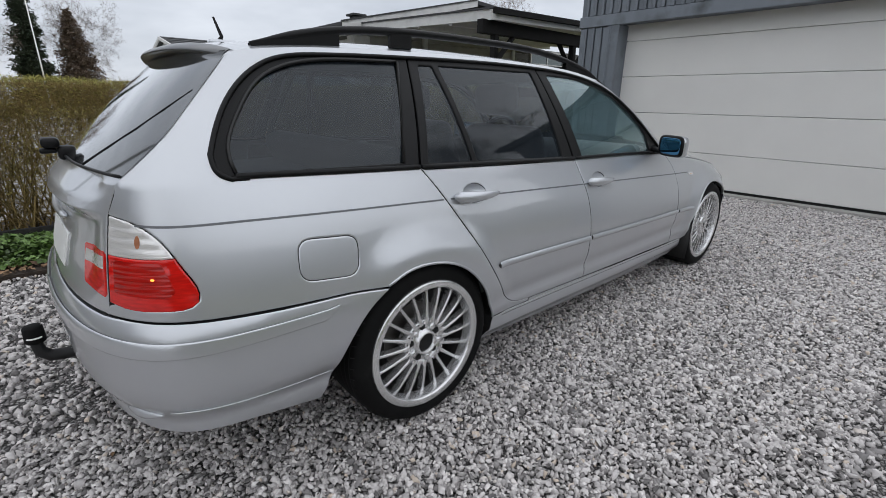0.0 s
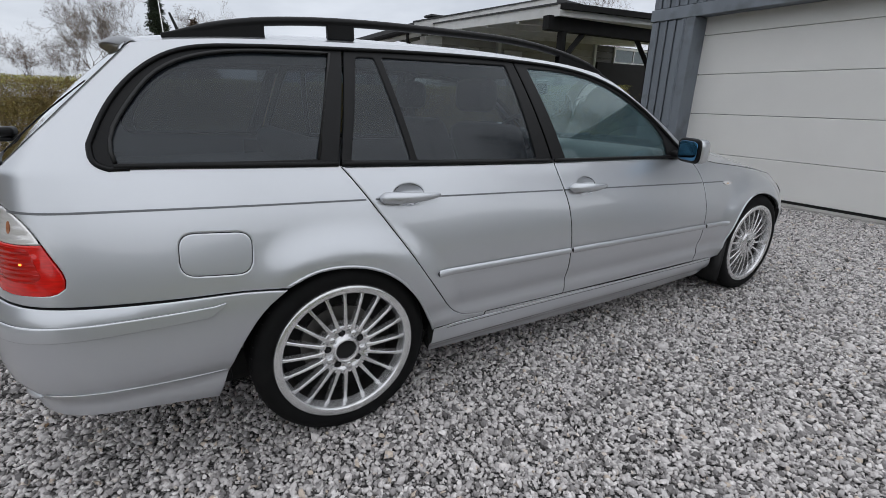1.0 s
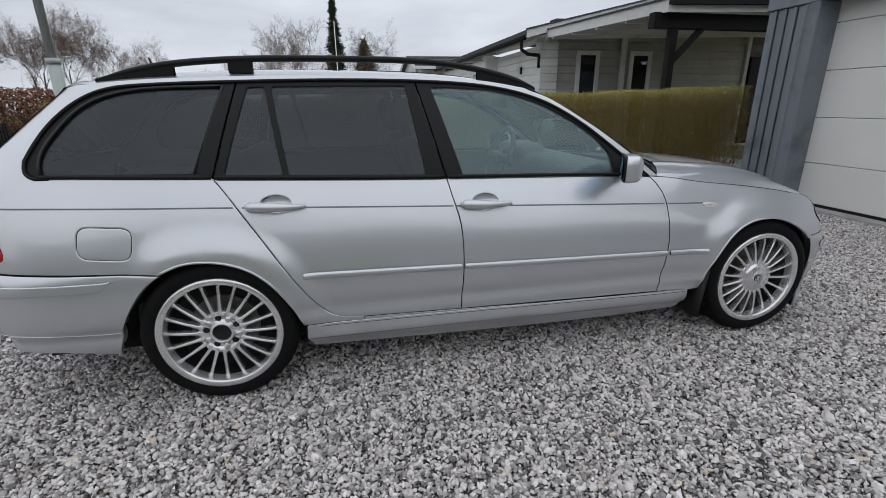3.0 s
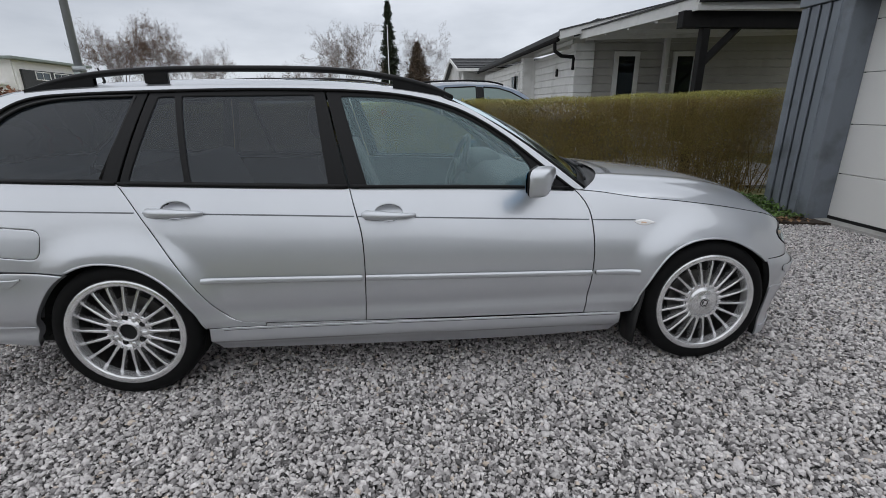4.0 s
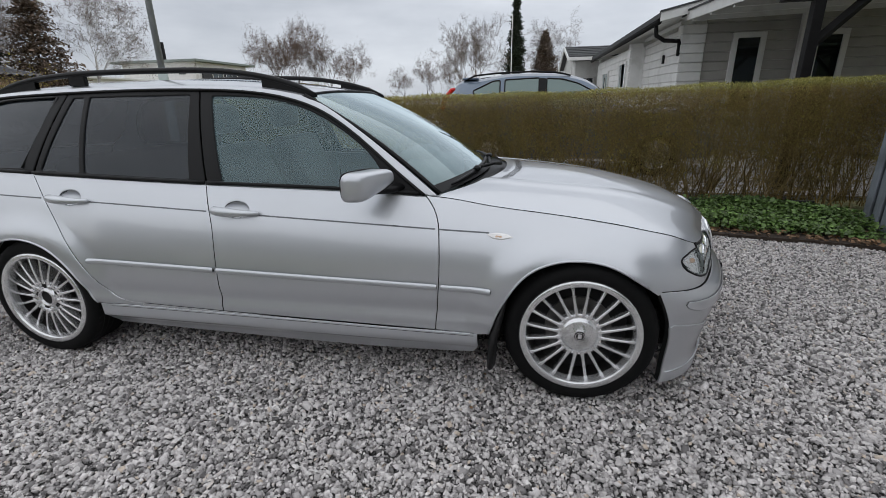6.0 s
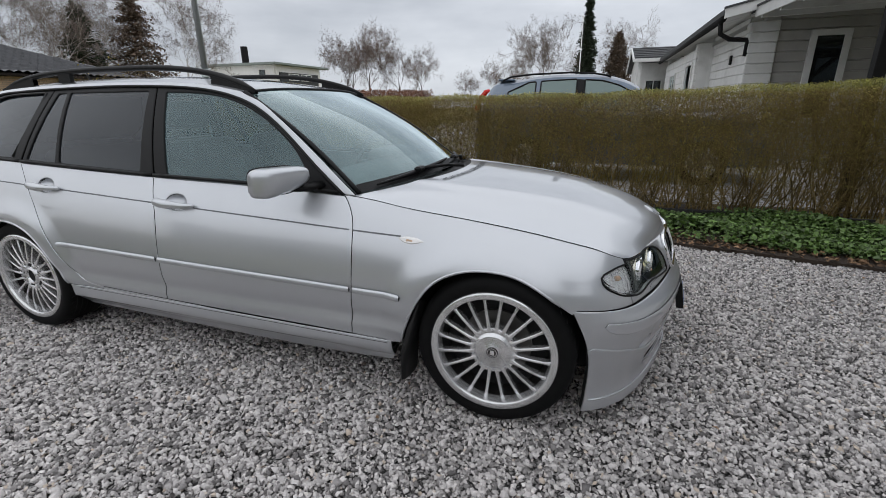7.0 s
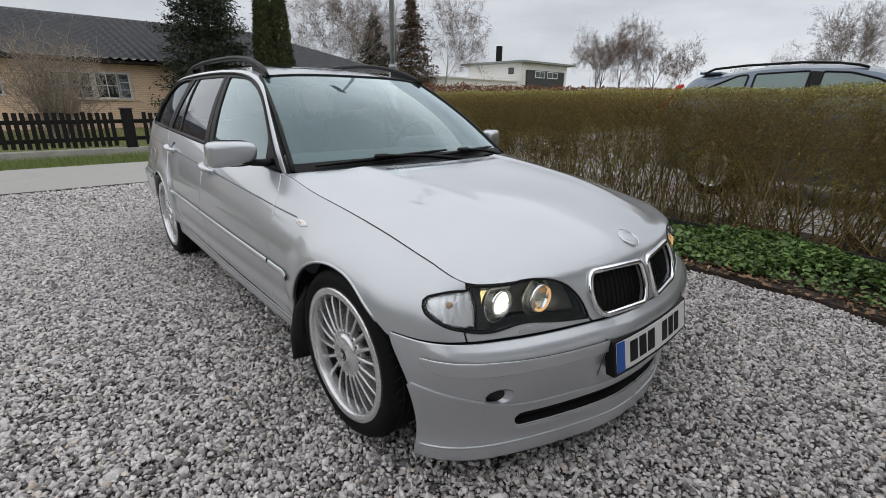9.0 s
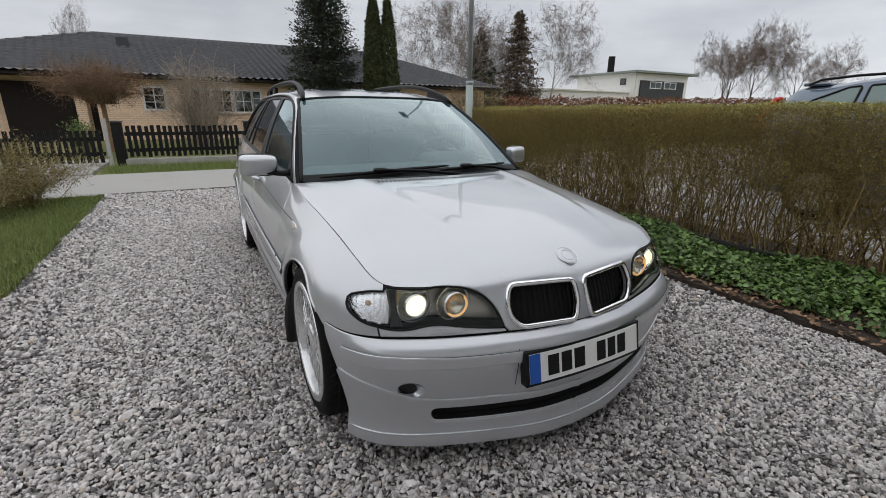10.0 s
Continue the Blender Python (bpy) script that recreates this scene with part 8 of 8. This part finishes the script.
M_BROWNDOOR = material("dark_brown_boards", (0.014, 0.0095, 0.0075), rough=0.7, spec=0.25, vary=0.2, scale=4, stretch=(1, 6, 1))
brick_house = thing("brick_house", "low sand-coloured brick house with a dark tiled roof", "house", at=(-23, 2, 0))
part("wall", box(-27.5, -19.0, -4.4, 14.2, -0.05, 2.45), M_BRICK, brick_house)
part("wall", box(-27.5, -19.6, -11.5, -4.4, -0.05, 2.45), M_BRICK, brick_house)
part("garage_door", box(-19.62, -19.5, -7.4, -5.1, 0.0, 2.2, 0.01), M_BROWNDOOR, brick_house, "dark brown garage door")
part("wall_pier", box(-19.6, -19.0, -5.1, -4.75, -0.05, 2.45), M_BRICK, brick_house)
part("entrance_door", box(-19.62, -19.52, -4.7, -3.9, 0.0, 2.1, 0.01), M_BROWNDOOR, brick_house)
window(brick_house, "x", -18.99, -2.72, -2.02, 1.22, 2.05, mullions=(2, 3), sign=1, frame=0.08)
for y in (-1.0, -0.15, 0.70):
    window(brick_house, "x", -18.99, y + 0.06, y + 0.72, 1.14, 2.02, mullions=(2, 2), sign=1, frame=0.075)
window(brick_house, "x", -18.99, 1.52, 1.82, 1.14, 2.02, mullions=(1, 3), sign=1, frame=0.07)
window(brick_house, "x", -18.99, 10.6, 11.7, 1.14, 2.02, mullions=(3, 2), sign=1, frame=0.07)
part("window_sill", box(-18.99, -18.9, -1.1, 2.0, 1.02, 1.06, 0.006), M_BRICK, brick_house)
part("eave", box(-28.2, -18.35, -12.2, 14.9, 2.40, 2.50, 0.01), M_BROWNDOOR, brick_house, "dark brown eaves")


def tiled(name, corners, parent, courses):
    """A roof plane of stepped, wavy tile courses. corners: eave left, eave right, ridge right, ridge left."""
    el, er, rr, rl = [np.array(c, float) for c in corners]
    V, F = [], []
    n = np.cross(er - el, rl - el)
    n /= np.linalg.norm(n)
    n *= np.sign(n[2])
    cols = int(np.linalg.norm(er - el) / 0.075)
    for i in range(courses):
        for t, lift in ((i / courses, 0.095), ((i + 1) / courses, 0.004)):
            a, b = el + (rl - el) * t, er + (rr - er) * t
            u = np.linspace(0, 1, cols + 1)
            width = np.linalg.norm(b - a)
            p = a + (b - a) * u[:, None] + n * (lift + 0.038 * np.sin(u * width / 0.30 * 2 * np.pi))[:, None]
            V.append(p)
        base = 2 * i * (cols + 1)
        k = np.arange(cols)
        F.append(np.stack([base + k, base + k + 1, base + cols + 1 + k + 1, base + cols + 1 + k], 1))
        if i:
            prev = base - (cols + 1)
            F.append(np.stack([prev + k, prev + k + 1, base + k + 1, base + k], 1))
    return tagged(part(name, raw_mesh(name, np.concatenate(V), np.concatenate(F)), M_TILE, parent, "dark glazed roof tiles"), kind="stuff")


E0, E1, R0, R1 = (-18.3, -12.3, 2.48), (-18.3, 15.0, 2.48), (-23.3, 8.8, 4.52), (-23.3, -4.6, 4.52)
tiled("roof", (E0, E1, R0, R1), brick_house, 14)
tiled("roof", ((-28.3, 15.0, 2.48), (-28.3, -12.3, 2.48), R1, R0), brick_house, 14)
tiled("roof", (E1, (-28.3, 15.0, 2.48), R0, (-23.3, 8.81, 4.52)), brick_house, 14)
tiled("roof", ((-28.3, -12.3, 2.48), E0, R1, (-23.3, -4.61, 4.52)), brick_house, 14)
for a, b in ((R0, R1), (E0, R1), (E1, R0)):
    part("ridge_tiles", tube([a, tuple((np.array(a) + b) / 2), b], 0.10, 8), M_TILE, brick_house, smooth=True)
part("chimney", box(-21.9, -21.5, -3.6, -3.15, 3.6, 4.25, 0.01), M_ROOFDARK, brick_house, "small dark roof vent")
part("roof_ladder", box(-21.3, -21.2, -4.2, -3.7, 3.35, 3.55), M_ROOFDARK, brick_house)

# ---- the garden fence across the road ----
M_STONEP = material("grey_plinth_stone", (0.34, 0.33, 0.30), rough=0.9, vary=0.2, scale=6, bump=0.3, bump_scale=60)
fence = thing("picket_fence", "black wooden picket fence on a stone plinth beside the verge", "fence", at=(-8.1, 2, 0))
part("plinth", box(-8.25, -8.02, -2.55, 12.0, -0.05, 0.13, 0.01), M_STONEP, fence, "grey stone plinth")
part("rail", box(-8.17, -8.13, -2.5, 12.0, 0.28, 0.36, 0.004), M_BLACKWOOD, fence)
part("rail", box(-8.17, -8.13, -2.5, 12.0, 0.64, 0.72, 0.004), M_BLACKWOOD, fence)
r_f = random.Random(5)
picket_mesh = None
for k in range(122):
    y = -2.42 + 0.118 * k
    if abs(y - 0.1) < 0.25:
        continue
    if picket_mesh is None:
        bm = prism([(-8.13, -0.038), (-8.105, -0.038), (-8.105, 0.038), (-8.13, 0.038)], 0.17, 0.86)
        ob = part("picket", bm, M_BLACKWOOD, fence)
        picket_mesh = ob.data
    else:
        ob = part("picket", picket_mesh, M_BLACKWOOD, fence)
    ob.location += Vector((0, y, r_f.uniform(-0.012, 0.012)))
    ob.rotation_euler = (r_f.uniform(-0.012, 0.012), 0, 0)
for y in (0.1, -2.62):
    p = part("pillar", box(-8.24, -8.04, y - 0.10, y + 0.10, -0.05, 0.93, 0.012), M_BLACKWOOD, fence, "dark brick pillar")
    part("pillar_cap", box(-8.26, -8.02, y - 0.12, y + 0.12, 0.931, 0.962, 0.010), M_ROOFDARK, fence)
part("gate_post", box(-8.06, -7.98, -2.86, -2.78, -0.05, 1.02, 0.008), M_CONCRETE, fence, "pale gate post")
gate = thing("garden_gate", "black wooden picket gate at the pale drive", "gate", at=(-8.1, -4, 0))
part("rail", box(-8.14, -8.10, -6.6, -2.9, 0.22, 0.30, 0.004), M_BLACKWOOD, gate)
part("rail", box(-8.14, -8.10, -6.6, -2.9, 0.54, 0.62, 0.004), M_BLACKWOOD, gate)
for k in range(31):
    ob = part("picket", picket_mesh, M_BLACKWOOD, gate)
    ob.location += Vector((0.03, -2.98 - 0.118 * k, -0.10))
    ob.rotation_euler = (0.01, 0, 0)

# ---- the flat-roofed house far off ----
M_RENDER = material("white_render", (0.74, 0.73, 0.70), rough=0.85, vary=0.06, scale=3)
flat_house = thing("flat_roofed_house", "white rendered house with a flat roof and black chimney", "house", at=(-32, 38, 0))
part("wall", box(-37.6, -29.4, 39.3, 47.6, -0.05, 5.18), M_RENDER, flat_house)
part("roof", box(-38.3, -28.7, 38.6, 48.5, 5.18, 5.40, 0.03), material("grey_green_roof_edge", (0.20, 0.23, 0.21), rough=0.6, vary=0.1), flat_house)
part("wall_panel", box(-29.4, -29.2, 40.0, 46.9, 2.6, 4.50, 0.02), M_ROOFDARK, flat_house, "dark timber panel")
window(flat_house, "x", -29.18, 41.4, 43.0, 3.80, 4.35, mullions=(2, 1), sign=1, mat=M_RENDER)
window(flat_house, "x", -29.18, 43.6, 45.4, 3.80, 4.35, mullions=(2, 1), sign=1, mat=M_RENDER)
window(flat_house, "y", 39.28, -31.2, -30.6, 4.15, 4.65, mat=M_ROOFDARK)
part("chimney", tube([(-33.7, 40.3, 5.3), (-33.7, 40.3, 7.15)], 0.36, 10), M_BLACKWOOD, flat_house, "black round chimney")
part("low_wing", box(-38, -30.2, 27.8, 39.29, -0.05, 3.25), M_RENDER, flat_house)
part("wing_roof", box(-38.2, -29.9, 27.4, 39.28, 3.251, 3.42, 0.02), M_RENDER, flat_house)
part("downpipe", tube([(-29.3, 39.4, 0.0), (-29.3, 39.4, 5.1)], 0.07, 6), M_RENDER, flat_house)

# ---- lamp post and flagpole ----
M_GALV = material("galvanised_steel", (0.36, 0.38, 0.39), rough=0.5, metal=0.6, vary=0.12, scale=10)
pole = thing("lamp_post", "galvanised street lamp post at the end of the hedge", "street lamp", at=(-2.23, 2.95, 0))
part("base", tube([(-2.23, 2.95, 0), (-2.23, 2.95, 1.64), (-2.23, 2.95, 1.70)], [0.058, 0.058, 0.045], 14), material("pale_green_grey_paint", (0.50, 0.57, 0.55), rough=0.55, vary=0.1, scale=6, dirt=(0.33, 0.36, 0.34), dirt_scale=5), pole, "pale painted base sleeve", smooth=True)
part("shaft", tube([(-2.23, 2.95, 1.69), (-2.235, 2.955, 6.2)], [0.040, 0.030], 12), M_GALV, pole, smooth=True)
part("collar", tube([(-2.23, 2.95, 1.66), (-2.23, 2.95, 1.72)], 0.064, 14), M_GALV, pole, smooth=True)
part("lamp_head", box(-2.75, -2.15, 2.85, 3.06, 6.15, 6.27, 0.03), M_GALV, pole)
flag = thing("flagpole", "slim white flagpole in a far garden", "flagpole", at=(0.6, 45, 0))
part("mast", tube([(0.6, 45, 0), (0.6, 45, 8.6)], [0.06, 0.03], 8), M_RENDER, flag, smooth=True)
part("knob", tube([(0.6, 45, 8.6), (0.6, 45, 8.7)], 0.06, 8), M_RENDER, flag)

# ---- the car behind the hedge ----
M_BLUEPAINT = material("blue_grey_metallic_paint", (0.10, 0.135, 0.185), rough=0.32, metal=0.6, coat=1.0, vary=0.05)
suv = thing("suv", "blue-grey crossover car parked behind the hedge", "car", at=(3.4, 6.15, 0))
SX, SY = 1.00, 6.17


def suv_body(u, v):
    """u along the length (m from the tail), v round half the section from sill to roof middle and over."""
    u, v = np.asarray(u, float), np.asarray(v, float)
    roof_z = spline([0, 0.12, 0.45, 1.0, 1.6, 2.1, 2.5, 2.98, 3.5, 4.2, 4.42], [1.10, 1.40, 1.60, 1.665, 1.68, 1.64, 1.50, 1.17, 1.10, 0.98, 0.70])(u)
    belt_z = spline([0, 0.5, 2, 3.2, 3.6, 4.42], [1.10, 1.16, 1.08, 1.03, 1.0, 0.66])(u)
    half = spline([0, 0.15, 0.6, 2, 3.6, 4.1, 4.42], [0.72, 0.84, 0.905, 0.925, 0.905, 0.84, 0.66])(u)
    a = np.abs(v)
    top = 0.66 * half / 0.92 * (1 - 0.15 * smooth(1.2, 0.1, u))
    w = np.interp(a, [0, 0.25, 0.5, 0.62, 0.8, 1.0], [0, 0.62, 1.0, 1.25, 1.5, 2.0])
    yy = np.where(w <= 1, top * w**0.8, np.where(w <= 1.25, top + (half * 0.97 - top) * (w - 1) / 0.25, half * np.where(w < 1.5, 0.97 + 0.03 * (w - 1.25) / 0.25, 1.0 - 0.06 * (w - 1.5) / 0.5)))
    zz = np.where(w <= 1, roof_z - 0.07 * w**3, np.where(w <= 1.25, roof_z - 0.07 + (belt_z - roof_z + 0.07) * (w - 1) / 0.25, np.where(w < 1.5, belt_z - (belt_z - 0.72) * (w - 1.25) / 0.25, 0.72 - 0.42 * (w - 1.5) / 0.5)))
    return np.stack([SX + u, SY + np.sign(v) * yy, zz], -1)


part("body", whole(None, loft(suv_body, np.r_[np.linspace(0, 0.6, 12), np.linspace(0.7, 3.8, 30), np.linspace(3.9, 4.42, 8)], np.linspace(-1, 1, 65))), M_BLUEPAINT, suv, smooth=True)


def suv_side(u, z, lift=0.006):
    """On the side glass of the car behind the hedge, by length and height."""
    u, z = np.asarray(u, float), np.asarray(z, float)
    rz = spline([0, 0.12, 0.45, 1.0, 1.6, 2.1, 2.5, 2.98, 3.5, 4.2, 4.42], [1.10, 1.40, 1.60, 1.665, 1.68, 1.64, 1.50, 1.17, 1.10, 0.98, 0.70])(u) - 0.07
    bz = spline([0, 0.5, 2, 3.2, 3.6, 4.42], [1.10, 1.16, 1.08, 1.03, 1.0, 0.66])(u)
    half = spline([0, 0.15, 0.6, 2, 3.6, 4.1, 4.42], [0.72, 0.84, 0.905, 0.925, 0.905, 0.84, 0.66])(u)
    top = 0.66 * half / 0.92 * (1 - 0.15 * smooth(1.2, 0.1, u))
    t = np.clip((rz - z) / np.maximum(rz - bz, 0.05), 0, 1)
    return np.stack([SX + u, SY - (top + (half * 0.97 - top) * t) - lift, z], -1)


M_SUVGLASS = glass("suv_side_glass", (0.55, 0.65, 0.63), spec=1.6, opacity=0.6, dark=(0.25, 0.32, 0.29))
for pts in ([(0.52, 1.40), (0.86, 1.55), (0.98, 1.56), (0.98, 1.22), (0.6, 1.24)], [(1.06, 1.22), (1.06, 1.565), (1.62, 1.585), (1.62, 1.16)], [(1.74, 1.15), (1.74, 1.575), (2.0, 1.555), (2.24, 1.485), (2.48, 1.36), (2.64, 1.22), (2.64, 1.10)]):
    vf = sheet(rounded(pts, 0.03), suv_side, 0.08, depth=0.004, edge=0.0, up=(0, -1, 0))
    part("side_window", mesh_of(*vf), M_SUVGLASS, suv, smooth=True)
    ring = [suv_side(u, z, 0.008) for u, z in rounded(pts, 0.03)]
    part("window_trim", tube([tuple(p) for p in ring + ring[:1]], 0.012, 5, caps=False), M_BLACK, suv, smooth=True)
part("pillar", mesh_of(*sheet([(1.63, 1.15), (1.63, 1.583), (1.73, 1.575), (1.73, 1.14)], suv_side, 0.08, depth=0.003, edge=0, up=(0, -1, 0))), M_BLACK, suv)
lamp_pts = [(SX - 0.01, SY - 0.74, 1.10), (SX + 0.05, SY - 0.72, 1.28), (SX + 0.16, SY - 0.70, 1.42), (SX + 0.22, SY - 0.72, 1.44)]
part("tail_lamp", tube(lamp_pts, [0.05, 0.045, 0.04, 0.02], 8), M_RED, suv, "tall red tail lamp", smooth=True)
for sgn in (1, -1):
    pts = [(SX + u, SY - sgn * (0.60 if 0.5 < u < 2.0 else 0.58), z) for u, z in ((0.42, 1.59), (0.55, 1.645), (0.9, 1.675), (1.5, 1.688), (1.85, 1.668), (2.02, 1.64), (2.12, 1.61))]
    part("roof_rail", tube(pts, 0.016, 6), M_BLACK, suv, smooth=True)
part("rear_spoiler", box(SX + 0.32, SX + 0.60, SY - 0.50, SY + 0.55, 1.585, 1.62, 0.012), M_BLUEPAINT, suv)
for x in (SX + 0.85, SX + 3.5):
    for y in (SY - 0.90, SY + 0.68):
        bm = revolve([(0.0, 0.02), (0.20, 0.02), (0.22, 0.0), (0.33, 0.0), (0.345, 0.03), (0.345, 0.19), (0.33, 0.22), (0.0, 0.22)], seg=32, center=(x, y, 0.365))
        wh = part("wheel", bm, M_RUBBER, suv, smooth=True)
        part("rim", revolve([(0.0, -0.004), (0.19, 0.012), (0.225, -0.006)], seg=32, center=(x, y, 0.365)), M_RIM, wh, smooth=True)
